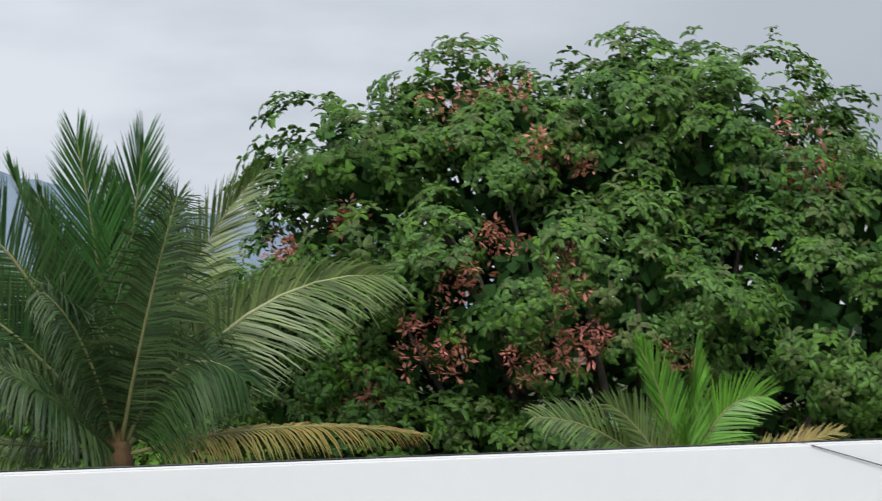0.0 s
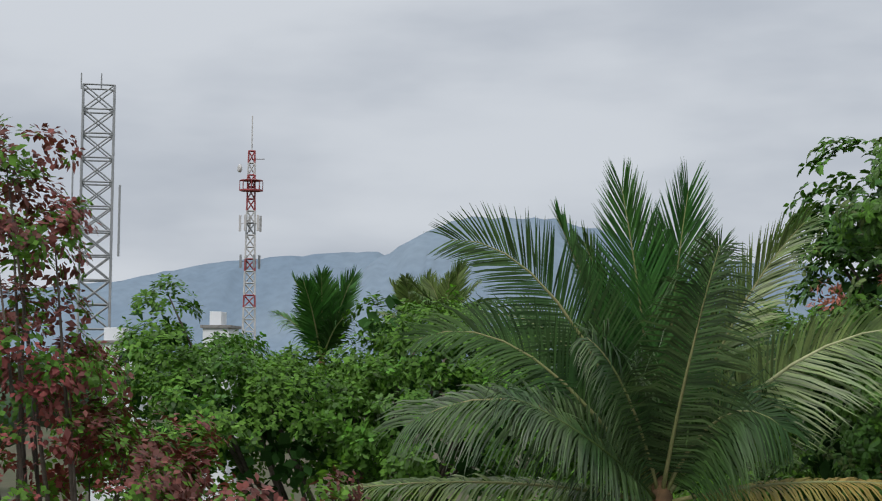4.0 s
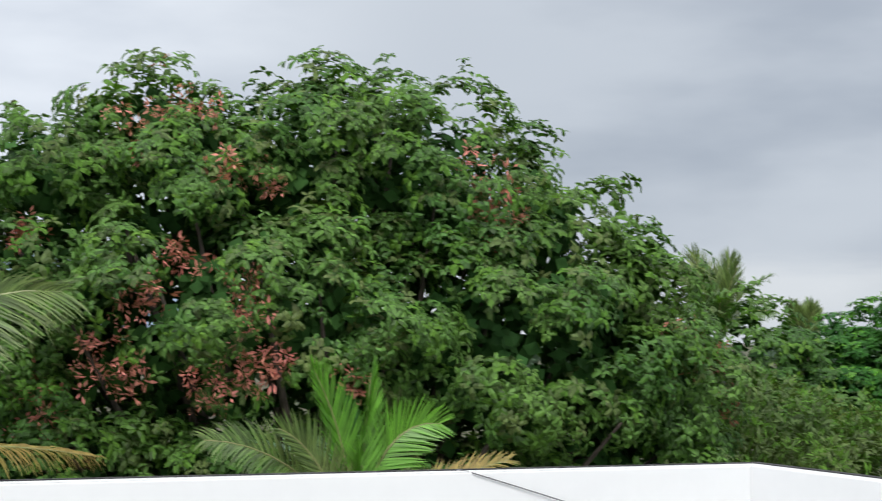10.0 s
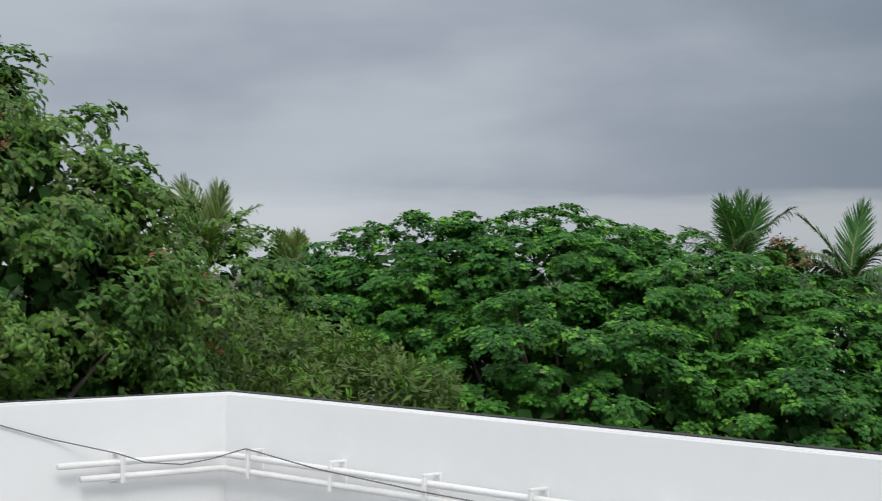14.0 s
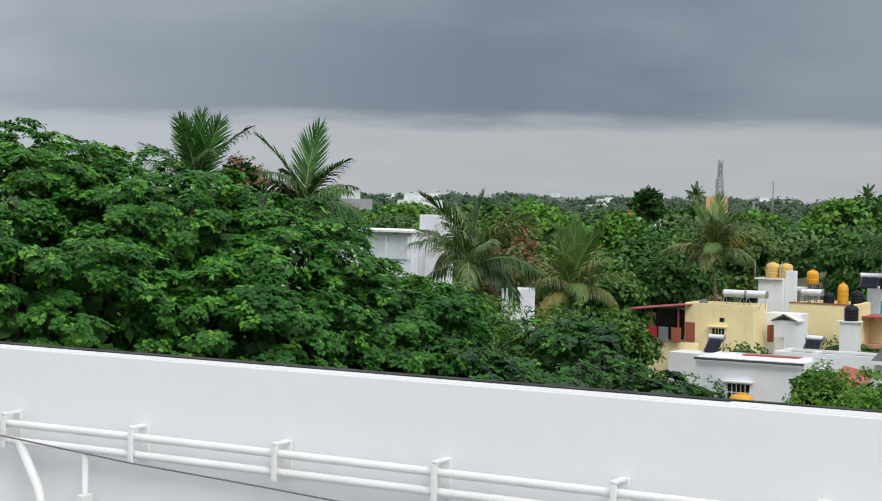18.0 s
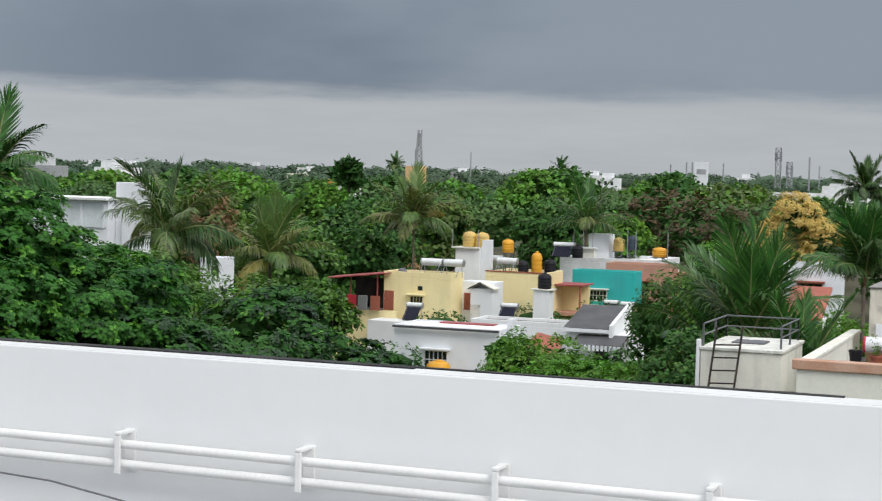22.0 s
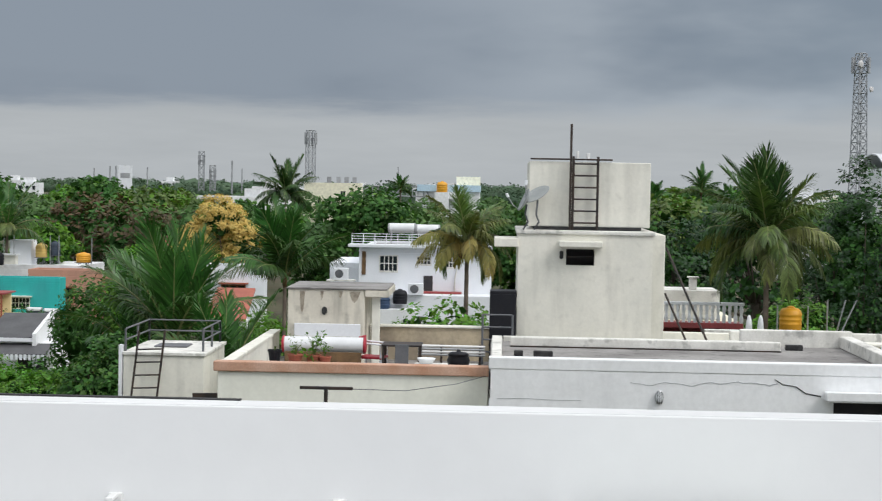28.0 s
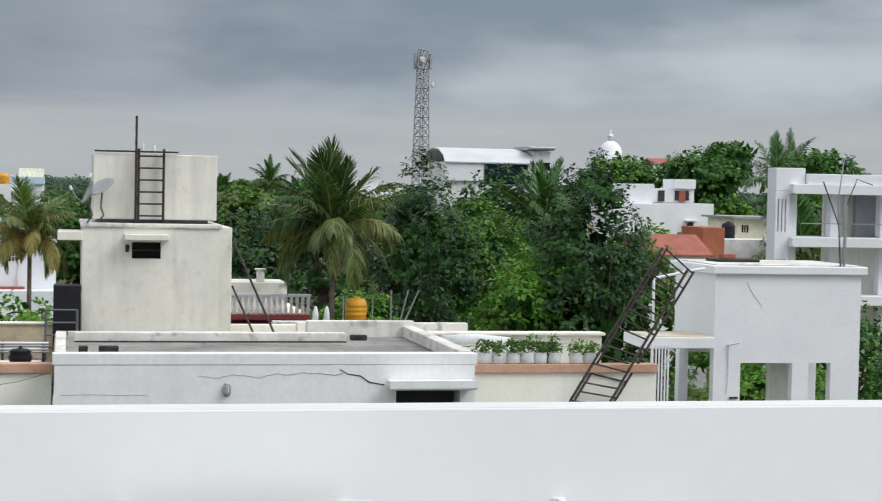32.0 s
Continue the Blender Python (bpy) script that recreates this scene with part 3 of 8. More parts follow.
def grow(ob, top, rng, mid, tip, face, material, leaflet=0.8, hang=0.5, steep=0.6, above=1.0, pairs=70, lw=0.03, rib=0.034, rib_mat=None, label=""):
    """Adds one such frond to a palm."""
    mesh, line = frond_along(mid, tip, face, rng, pairs, leaflet, hang, steep, lw, above)
    fr = part("frond", (mesh[0] + np.array(top), mesh[1]), material, ob, label)
    part("midrib", tube([Vector(q) + Vector(top) for q in line[::3]], rib, None, 6, 0.004), rib_mat or RACHIS, fr, smooth=True)
    return fr


def palm(name, label, at, height, seed, trunk=0.15, lean=(0, 0), nuts=0, category="palm tree", group=""):
    """The trunk of a palm with its sheath and nuts; the fronds are grown on it one by one."""
    rng = np.random.default_rng(seed)
    ob = thing(name, label, category, at, group=group)
    top = Vector((lean[0], lean[1], height))
    stem = [Vector((0, 0, -0.1)), Vector((lean[0] * 0.2, lean[1] * 0.2, height * 0.33)), Vector((lean[0] * 0.55, lean[1] * 0.55, height * 0.7)), top]
    part("trunk", tube(stem, trunk * 1.25, None, 10, trunk * 0.85), PALMBARK, ob, smooth=True)
    part("crown_shaft", lathe([(trunk * 0.85, -0.3), (trunk * 1.05, -0.05), (trunk * 0.8, 0.2), (trunk * 0.3, 0.4)], 10, None, top), HUSK, ob, "brown fibrous sheath", True)
    for k in range(nuts):
        a = rng.uniform(0, 6.28)
        c = top + Vector((0.22 * math.cos(a), 0.22 * math.sin(a), -0.25 - 0.15 * rng.random()))
        part("coconut", lathe([(0.02, -0.12), (0.09, -0.06), (0.10, 0.02), (0.07, 0.09), (0.02, 0.12)], 8, None, c), HUSK, ob, "brownish green nut", True)
    return ob


def coconut(label, at, height, length, seed, n=20, young=0.0, old=1.0, mats=None, pairs=44, lw=0.04, trunk=0.075, lean=(0, 0), nuts=0, hang=1.8, group="", ragged=0.2, spears=0):
    """A coconut palm: fronds in a spiral from upright young ones to arching and hanging old ones; young and old say which ages it carries, spears how many stand straight up."""
    rng = np.random.default_rng(seed)
    fresh, full, worn = mats
    ob = palm("coconut_palm", label, at, height, seed, trunk=trunk, lean=lean, nuts=nuts, group=group)
    for i in range(n + spears):
        k = 0.04 + 0.12 * i / spears if i < spears else young + (old - young) * (i - spears) / (n - 1) + rng.uniform(-0.05, 0.05)
        az = math.radians(i * 137.5 + rng.uniform(-18, 18))
        e0, e1 = math.radians(88 - 74 * k + rng.uniform(-6, 6)), math.radians(80 - 175 * k + rng.uniform(-14, 14))
        ln = length * rng.uniform(0.85, 1.12) * (1 - 0.12 * k)
        way, pos, line = Vector((math.cos(az), math.sin(az), 0)), Vector(), []
        for j in range(12):
            e = e0 + (e1 - e0) * ((j + 0.5) / 12) ** 1.3
            pos = pos + (way * math.cos(e) + Vector((0, 0, math.sin(e)))) * ln / 12
            line.append(pos.copy())
        e = (e0 + e1) / 2
        face = Vector((0, 0, 1)) * math.cos(e) - way * math.sin(e)
        face = Matrix.Rotation(rng.uniform(-0.7, 0.7), 3, line[-1].normalized()) @ face
        if i < spears:
            face = Vector((-at[0] + rng.uniform(-9, 9), -at[1] + rng.uniform(-9, 9), 2)).normalized()
        m = fresh if k < 0.28 or rng.random() < 0.2 else (worn if k > 0.66 and rng.random() < ragged * 2 else full)
        grow(ob, (lean[0], lean[1], height), rng, line[5], line[-1], face, m, (0.30 if i < spears else 0.22) * length + 0.10, hang * min(1.0, max(0.02, 1.35 * k - 0.12)), 0.85 - 0.4 * k, 1.0, pairs, lw, 0.010 * length + 0.006)
    return ob


# ---- ground and distance ----
bm = bmesh.new()
bmesh.ops.create_circle(bm, cap_ends=True, radius=4200, segments=96)
solo("ground", bm, GROUND, "green and brown open ground to the horizon", "ground", kind="structure")


def ridge(name, pts, depth, seed):
    """A wooded ridge: crest heights along a line, sloping to the ground on both sides."""
    rng = np.random.default_rng(seed)
    xs = np.linspace(pts[0][0], pts[-1][0], 90)
    crest = np.interp(xs, [p[0] for p in pts], [p[1] for p in pts])
    crest = crest + np.convolve(rng.normal(size=96), np.ones(7) / 7, "valid") * 5 + rng.uniform(-2.0, 2.0, 90)
    rows = []
    for k, (dy, f) in enumerate(((-depth, 0.0), (-depth * 0.5, 0.55), (-depth * 0.2, 0.85), (0, 1.0), (depth * 0.6, 0.5), (depth, 0.0))):
        rows.append(np.stack([xs, np.full(90, dy) + rng.uniform(-20, 20, 90), crest * f - 1], 1))
    v = np.concatenate(rows)
    f = np.array([(r * 90 + i, r * 90 + i + 1, (r + 1) * 90 + i + 1, (r + 1) * 90 + i) for r in range(5) for i in range(89)])
    return v, f


# Haze before the hill and ridge is painted in their colour.
solo("backdrop_hill", ridge("hill", ((-420, 20), (-260, 120), (-210, 168), (-150, 196), (-90, 222), (40, 222), (130, 200), (230, 168), (420, 150), (640, 105), (900, 40)), 330, 5), HILL, "wooded hill tinted blue-grey for haze, under low cloud", "hill", at=(0, 2500, 0), kind="structure", smooth=True)
solo("backdrop_ridge", ridge("ridge", ((-1500, 60), (-1100, 120), (-760, 130), (-640, 142), (-560, 155), (-480, 172), (-310, 185), (-235, 184), (-120, 150), (60, 90)), 300, 8), HILL, "low ridge tinted blue-grey for haze, behind the hill", "hill", at=(0, 2800, 0), kind="structure", smooth=True)

# ---- the roof terrace that the view is taken from ----
RX, RY, RZ, TOP = 5.455, 7.729, 10.35, 11.328
roof = solo("roof_floor", box(-14, RX + 0.15, -14, RY + 0.15, RZ - 0.25, RZ, 0.01), ROOF, "pale screeded flat roof of the terrace", "roof", kind="structure")
for nm, b in (("parapet_east", (RX, RX + 0.15, -14, RY + 0.15)), ("parapet_north", (-14, RX + 0.06, RY, RY + 0.147)), ("parapet_west", (-14.15, -14.002, -14, RY + 0.15)), ("parapet_south", (-14, RX - 0.002, -14.15, -14.002))):
    solo(nm, box(*b, RZ - 0.248, TOP - (0.002 if nm == "parapet_north" else 0), 0.005), WHITE, "smooth white-painted masonry parapet wall", "parapet", kind="structure")
# Narrow near-black strips along the outer edge of the parapet top.
for nm, b in (("coping_strip", (RX + 0.095, RX + 0.149, 2.2, RY + 0.149)), ("coping_strip", (RX + 0.125, RX + 0.149, 0.75, 2.198)), ("coping_strip", (-14, RX + 0.093, RY + 0.105, RY + 0.149))):
    solo(nm, box(*b, TOP + 0.0005, TOP + 0.006), COPING, "dark band along the top of the parapet", "coping", kind="structure")
# Top strip is greyer than the wall, to offset the skylight it catches.
TOP_TONE = mat("toned_down_top_white", (0.70, 0.705, 0.71), (0.64, 0.645, 0.65), 1.2, 0.7, 0.05, 40, grain=0.03)
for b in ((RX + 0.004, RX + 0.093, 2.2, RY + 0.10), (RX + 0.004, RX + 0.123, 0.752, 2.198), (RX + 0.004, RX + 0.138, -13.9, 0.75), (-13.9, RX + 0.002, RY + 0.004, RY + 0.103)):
    solo("coping_top", box(*b, TOP - 0.010, TOP + 0.0012), TOP_TONE, "white strip greyed to offset the skylight on the parapet top", "coping", kind="structure")
solo("building_body", box(-14, RX + 0.148, -14, RY + 0.148, 0, RZ - 0.252), STUCCO, "plain white plastered building below the terrace", "building", kind="structure")


def bracket(at, turn, n):
    """A welded pipe bracket: wall plate, arm and two saddles."""
    ob = thing("pipe_bracket", "white-painted steel bracket holding two pipes to the parapet", "bracket", at, turn, "pipe brackets along the parapet")
    part("wall_plate", box(-0.012, 0, -0.022, 0.022, -0.15, 0.0, 0.003), PIPE, ob)
    part("arm", box(-0.10, -0.010, -0.012, 0.012, -0.012, 0.0, 0.003), PIPE, ob)
    part("saddle", box(-0.10, -0.088, -0.011, 0.011, -0.15, -0.013, 0.003), PIPE, ob)
    return ob


BZ = 11.065
first = bracket((RX, 7.40, BZ), 0, 0)
for y in (6.72, 6.03, 5.345, *(4.653 - 0.706 * k for k in range(10))):
    copy_thing(first, pose(RX, y, BZ - 0.005 * (4.7 - y) if y < 4.7 else BZ))
copy_thing(first, pose(4.77, RY, BZ, 0, 0, 90))
for name, dz in (("upper_pipe", -0.047), ("lower_pipe", -0.118)):
    off = 0.068
    solo(name, tube([(4.42 + (0.13 if dz < -0.1 else 0), RY - off, BZ + dz), (RX - off - 0.05, RY - off, BZ + dz), (RX - off - 0.014, RY - off - 0.014, BZ + dz), (RX - off, RY - off - 0.05, BZ + dz), (RX - off, 4.7, BZ + dz), (RX - off, 1.2, BZ + dz - 0.0175), (RX - off, -2.2, BZ + dz - 0.0345)], 0.0165, None, 12), PIPE, "white-painted steel water pipe along the parapet", "pipe", smooth=True)
solo("branch_pipe", tube([(RX - 0.068, 5.28, BZ - 0.118), (RX - 0.075, 5.26, BZ - 0.14), (RX - 0.10, 5.14, BZ - 0.30), (RX - 0.16, 4.98, RZ + 0.03)], 0.021, None, 10), PIPE, "white-painted pipe slanting down to the roof", "pipe", smooth=True)
drop = thing("drop_pipe", "short white pipe with a valve below the parapet pipes", "pipe", (RX - 0.06, 4.92, RZ))
part("riser", tube([(0, 0, 0), (0, 0, BZ - RZ - 0.14)], 0.014, None, 8), PIPE, drop, smooth=True)
part("valve", box(-0.03, 0.03, -0.02, 0.02, 0.36, 0.41, 0.006), PIPE, drop)
solo("cable", tube([(3.80, RY + 0.12, TOP + 0.006), (3.83, RY - 0.008, TOP - 0.004), (4.13, RY - 0.012, 11.235), (4.41, RY - 0.014, 11.15), (4.73, RY - 0.10, 11.068), (4.90, RY - 0.10, 11.01), (5.12, RY - 0.095, 10.985), (5.30, RY - 0.09, 11.0), (RX - 0.105, 7.40, 11.07), (RX - 0.105, 6.82, 11.02), (RX - 0.105, 6.03, 10.985), (RX - 0.108, 5.345, 10.97), (RX - 0.11, 4.65, 10.92), (RX - 0.11, 4.0, 10.89), (RX - 0.12, 3.5, 10.865), (RX - 0.13, 2.4, 10.70), (RX - 0.16, 1.3, RZ + 0.15), (RX - 0.3, 0.4, RZ + 0.008)], 0.0036, None, 6), CABLE, "thin dark cable draped over the parapet and pipes", "cable", smooth=True)
UNIT = mat("pale_grey_green_enamel", (0.64, 0.67, 0.64), (0.60, 0.63, 0.60), 3, 0.45, grain=0.02)
ac = thing("outdoor_unit", "pale air-conditioner outdoor unit standing against the parapet", "air conditioner", (RX - 0.28, -0.64, RZ))
part("casing", box(-0.17, 0.17, -0.42, 0.42, 0.06, 0.68, 0.015), UNIT, ac)
part("lid", box(-0.18, 0.18, -0.43, 0.43, 0.682, 0.705, 0.008), UNIT, ac)
for s in (-0.3, 0.3):
    part("foot", box(-0.15, 0.15, s - 0.03, s + 0.03, 0, 0.058, 0.004), IRONG, ac)
part("fan_grille", lathe([(0.22, 0), (0.22, 0.012), (0.2, 0.014)], 24), IRONG, ac).matrix_basis = pose(-0.171, -0.08, 0.38, 0, -90, 0)

# ---- trees ----
POD = leafy_spray(10, 0.75, 0.26, seed=9)
POD_FOOT = (10.2, 25.2)
POD_LOBES = ((-4.75, -0.2, 13.95, 1.2, 1.5, 1.05), (-2.9, -0.4, 13.85, 1.6, 1.8, 1.4), (-0.9, -0.4, 14.05, 1.7, 2.0, 1.65), (0.9, -0.6, 14.1, 1.45, 1.9, 1.6), (2.65, -0.7, 13.45, 1.3, 1.8, 1.35), (-3.1, -0.5, 14.95, 0.95, 1.0, 0.6), (-5.5, -0.2, 11.2, 1.1, 1.5, 1.6), (-4.4, -0.6, 9.9, 1.9, 1.8, 1.3),
             (4.1, -1.0, 12.45, 1.15, 1.6, 1.1), (4.4, -1.4, 11.0, 1.15, 1.7, 1.3), (-1.9, -1.0, 12.0, 3.5, 2.6, 1.8), (1.8, -1.4, 11.8, 2.9, 2.6, 1.8), (-4.8, -0.2, 12.3, 1.4, 1.6, 1.5),
             (-1.0, -0.8, 9.6, 3.9, 2.5, 1.4), (3.6, -1.5, 9.8, 1.8, 2.0, 1.3))


def on_crown(lobes, x, z, proud=0.1):
    """The place on the south side of a crown above x at the height z."""
    near = 0.0
    for cx, cy, cz, rx, ry, rz in lobes:
        k = 1 - ((x - cx) / rx) ** 2 - ((z - cz) / rz) ** 2
        if k > 0:
            near = min(near, cy - ry * math.sqrt(k))
    return (x, near - proud, z)


PODS_LARGE = [(*on_crown(POD_LOBES, x, z), r) for x, z, r in ((-4.10, 12.46, 0.16), (-3.55, 12.95, 0.15), (-2.65, 12.66, 0.16), (-2.80, 12.20, 0.17), (-2.40, 11.65, 0.18), (-2.80, 11.45, 0.15), (-3.20, 11.32, 0.16),
              (-4.55, 11.70, 0.17), (-4.20, 11.45, 0.17), (-5.15, 11.15, 0.17), (-5.0, 10.80, 0.13))]
PODS_SMALL = [(*on_crown(POD_LOBES, x, z), r) for x, z, r in ((-3.3, 15.1, 0.22), (-3.7, 14.8, 0.18), (-2.8, 15.05, 0.18), (1.2, 14.25, 0.25), (1.5, 13.9, 0.15), (1.65, 13.55, 0.15), (4.5, 11.95, 0.2), (4.85, 11.7, 0.15),
              (5.3, 10.95, 0.15), (-6.0, 12.85, 0.16), (-5.2, 13.35, 0.14), (-2.7, 14.15, 0.12), (-1.2, 11.3, 0.12), (5.6, 10.35, 0.2), (-2.0, 14.1, 0.12))]
tree("copperpod_tree", "large dark green tree with drooping clusters of reddish pods", (*POD_FOOT, 0), POD_LOBES,
     ((LEAF_A, 0.72, "foliage"), (LEAF_C, 0.16, "fresh_foliage"), (LEAF_OLIVE, 0.12, "dull_foliage")), PINNATE, 0.185, 0.235, 0.52, 11, 0.38, (0, 0, 7.0), -0.6, 80,
     ((LEAF_RED, "pod_spray", PODS_LARGE, 0.14, 20, POD), (LEAF_RED, "pod_spray", PODS_SMALL, 0.14, 16, POD)), inner=0.32, level=0.45, sprigs=0.85, gap=2.0, back=0.4, core_fill=8.0)
tree("rain_tree", "wide spreading bright green tree with layered feathery leaves", (25.6, 24.2, 0),
     ((-1.6, 2.9, 11.3, 2.35, 2.57, 1.73), (-2.6, 3.6, 10.7, 1.82, 2.35, 1.51), (0.2, 1.4, 11.35, 2.78, 2.78, 1.67), (1.5, -0.6, 10.95, 2.78, 3, 1.62), (2.7, -2.6, 10.3, 2.46, 2.78, 1.51),
      (-2, -1.4, 9.6, 2.89, 2.89, 1.73), (0.8, -4, 9, 2.57, 2.35, 1.4), (3.9, -4.8, 9.1, 2.35, 2.35, 1.3), (0, 0, 8.6, 4.28, 4.92, 1.73)),
     ((LEAF_B, 0.82, "foliage"), (LEAF_NEW, 0.18, "young_foliage")), PINNATE_FLAT, 0.15, 0.165, 0.36, 12, 0.42, (0, 0, 6.2), -0.5, 40, inner=0.36, level=1.1, sprigs=0.0, gap=1.9, back=0.35, core_fill=5.0, flat=0.5)
tree("low_rain_tree", "low dark green feathery tree behind the parapet", (32.4, 16.4, 0),
     ((-3.0, 1.5, 7.9, 2.2, 2.2, 1.2), (-0.6, 0.6, 7.7, 2.4, 2.2, 1.1), (1.8, -0.6, 7.2, 2.1, 1.8, 1.0), (2.9, -1.5, 6.95, 1.25, 1.25, 0.85), (1.2, 4.4, 8.7, 1.9, 2.0, 1.2), (2.6, 1.0, 8.2, 1.4, 1.4, 0.9)),
     ((LEAF_D, 0.36, "foliage"), (LEAF_DARK, 0.32, "dark_foliage"), (LEAF_B, 0.29, "fresh_foliage"), (LEAF_NEW, 0.03, "young_foliage")), PINNATE_FLAT, 0.15, 0.175, 0.36, 13, 0.25, (0, 0, 5.6), -0.4, 30, inner=0.36, level=1.1, sprigs=0.0, gap=1.9, back=0.35, core_fill=5.0, flat=0.5)
tree("garden_tree", "dark green feathery tree between the two large crowns", (19.2, 28.0, 0), ((0.2, 0, 11.1, 1.3, 1.6, 1.4), (1.7, -0.4, 10.3, 1.3, 1.5, 1.3), (0.4, -0.4, 8.8, 2.2, 2.0, 1.3)),
     ((LEAF_A, 0.8, "foliage"), (LEAF_C, 0.2, "fresh_foliage")), PINNATE, 0.20, 0.27, 0.5, 18, 0.18, (0, 0, 6.5), -0.5, 20, inner=0.36, sprigs=0.4, back=0.5, core_fill=4.0)
tree("willowy_tree", "light olive green tree with narrow hanging leaves", (18.4, 24.2, 0),
     ((-0.4, 0.8, 10.0, 1.2, 1.4, 1.1), (0.3, -1.2, 9.5, 1.5, 1.5, 0.9), (-0.2, 0.2, 8.8, 2.0, 2.0, 1.4)),
     ((LEAF_OLIVE, 0.7, "foliage"), (LEAF_C, 0.3, "fresh_foliage")), NARROW, 0.24, 0.26, 0.42, 14, 0.14, (0, 0, 7), -0.6, 24)
tree("garden_tree", "dense mid-green broadleaf tree beside the palm", (-3.4, 36.2, 0),
     ((-4.0, 0.4, 11.2, 2.0, 2.0, 1.2), (-1.0, 0.2, 10.7, 1.6, 2.0, 1.1), (1.6, 0.6, 11.6, 1.7, 2.0, 1.2), (-2.4, -0.6, 10.2, 3.0, 2.4, 1.6), (1.8, -0.6, 10.2, 2.4, 2.2, 1.6), (4.2, 0.6, 10.6, 2.4, 2.2, 2.0), (-4.4, 1.0, 12.7, 0.5, 0.5, 0.6), (0.5, 0.6, 12.8, 0.4, 0.4, 0.5)),
     ((LEAF_C, 0.75, "foliage"), (LEAF_NEW, 0.06, "young_foliage"), (LEAF_A, 0.19, "dark_foliage")), BROAD, 0.24, 0.30, 0.5, 15, 0.28, (0, 0, 7.5), -0.5, 34, inner=0.42, sprigs=0.4)
tree("maroon_tree", "tree with dark maroon and green leaves", (-5.0, 20.2, 0),
     ((-0.2, -0.6, 10.4, 1.7, 1.2, 0.9), (1.5, -0.4, 10.2, 1.4, 1.1, 0.6), (-0.9, -0.4, 11.6, 0.9, 0.8, 1.2), (-1.0, -0.4, 13.2, 0.7, 0.7, 0.8), (-0.75, -0.4, 14.3, 0.4, 0.4, 0.5)),
     ((LEAF_MAROON, 0.62, "maroon_foliage"), (LEAF_C, 0.38, "green_foliage")), BROAD, 0.19, 0.23, 0.36, 16, 0.14, (-0.3, 0, 8), -0.4, 30, sprigs=0.5, gap=2.2)

tree("garden_tree", "mid-green broadleaf tree behind the tall palm", (4.6, 31.0, 0), ((0, 0, 11.0, 2.0, 2.0, 1.6), (-2.0, 1.0, 10.6, 1.8, 1.8, 1.5), (0.4, -0.4, 9.2, 2.6, 2.2, 1.5), (-2.6, 0.4, 8.8, 2.4, 2.0, 1.4)),
     ((LEAF_C, 0.7, "foliage"), (LEAF_A, 0.22, "dark_foliage"), (LEAF_OLIVE, 0.08, "dull_foliage")), BROAD, 0.27, 0.34, 0.5, 17, 0.22, (0, 0, 7.0), -0.5, 26, inner=0.4)

# ---- palms in the gardens ----
TALL = palm("coconut_palm", "tall coconut palm with a full crown of long green fronds", (1.70, 22.03, 0), 10.25, 21, trunk=0.17)
PTOP, PRNG = (0, 0, 10.25), np.random.default_rng(21)
CAM_FACE = (0, -1, 0.15)
# upright young fronds in the middle of the crown
grow(TALL, PTOP, PRNG, (-0.20, 0.0, 2.05), (-0.50, -0.1, 3.95), CAM_FACE, FROND_UP, 0.98, 0.02, 0.84, pairs=118, lw=0.021)
grow(TALL, PTOP, PRNG, (0.12, 0.05, 2.05), (0.34, 0.0, 3.92), CAM_FACE, FROND_UP, 0.98, 0.02, 0.84, pairs=118, lw=0.021)
grow(TALL, PTOP, PRNG, (0.0, 0.2, 1.8), (-0.06, 0.25, 3.4), CAM_FACE, FROND_UP, 0.95, 0.0, 1.05, pairs=118, lw=0.021)
grow(TALL, PTOP, PRNG, (-0.45, 0.4, 1.9), (-0.95, 0.5, 3.30), (0.2, -1, 0), FROND_DK, 0.70, 0.25, 0.85, pairs=118, lw=0.021)
grow(TALL, PTOP, PRNG, (0.40, 0.4, 1.7), (0.80, 0.5, 3.25), (-0.2, -1, 0), FROND_DK, 0.70, 0.25, 0.85, pairs=118, lw=0.021)
grow(TALL, PTOP, PRNG, (-0.72, 0.3, 2.15), (-1.30, 0.4, 3.62), (0.7, -0.7, 0), FROND_UP, 0.62, 0.12, 0.95, pairs=118, lw=0.021)
# the side towards the hill
grow(TALL, PTOP, PRNG, (-1.30, -0.2, 2.50), (-2.62, -0.3, 3.26), CAM_FACE, FROND_DK, 0.88, 0.10, 0.55, pairs=118, lw=0.021)
grow(TALL, PTOP, PRNG, (-1.60, -0.4, 1.80), (-3.00, -0.5, 2.02), (0, -0.8, 0.5), FROND_DK, 0.78, 0.35, 0.60, pairs=118, lw=0.021)
grow(TALL, PTOP, PRNG, (-1.55, -0.7, 1.22), (-3.12, -0.9, 0.98), (0, -0.8, 0.6), FROND, 1.15, 0.55, 0.55, above=0.4, pairs=118, lw=0.021)
grow(TALL, PTOP, PRNG, (-0.95, -1.0, 0.85), (-1.95, -1.3, 1.38), (0.4, -0.5, 0.8), FROND, 0.85, 1.3, 0.45, rib_mat=FROND_Y, pairs=118, lw=0.021)
grow(TALL, PTOP, PRNG, (-0.45, -0.6, 1.35), (-0.95, -0.9, 2.05), (0.5, -0.8, 0.4), FROND, 0.90, 1.3, 0.50, pairs=118, lw=0.021)
grow(TALL, PTOP, PRNG, (-1.10, 0.8, 1.9), (-2.30, 1.3, 2.35), (0, -0.7, 0.7), FROND_DK, 0.80, 0.4, 0.60, pairs=118, lw=0.021)
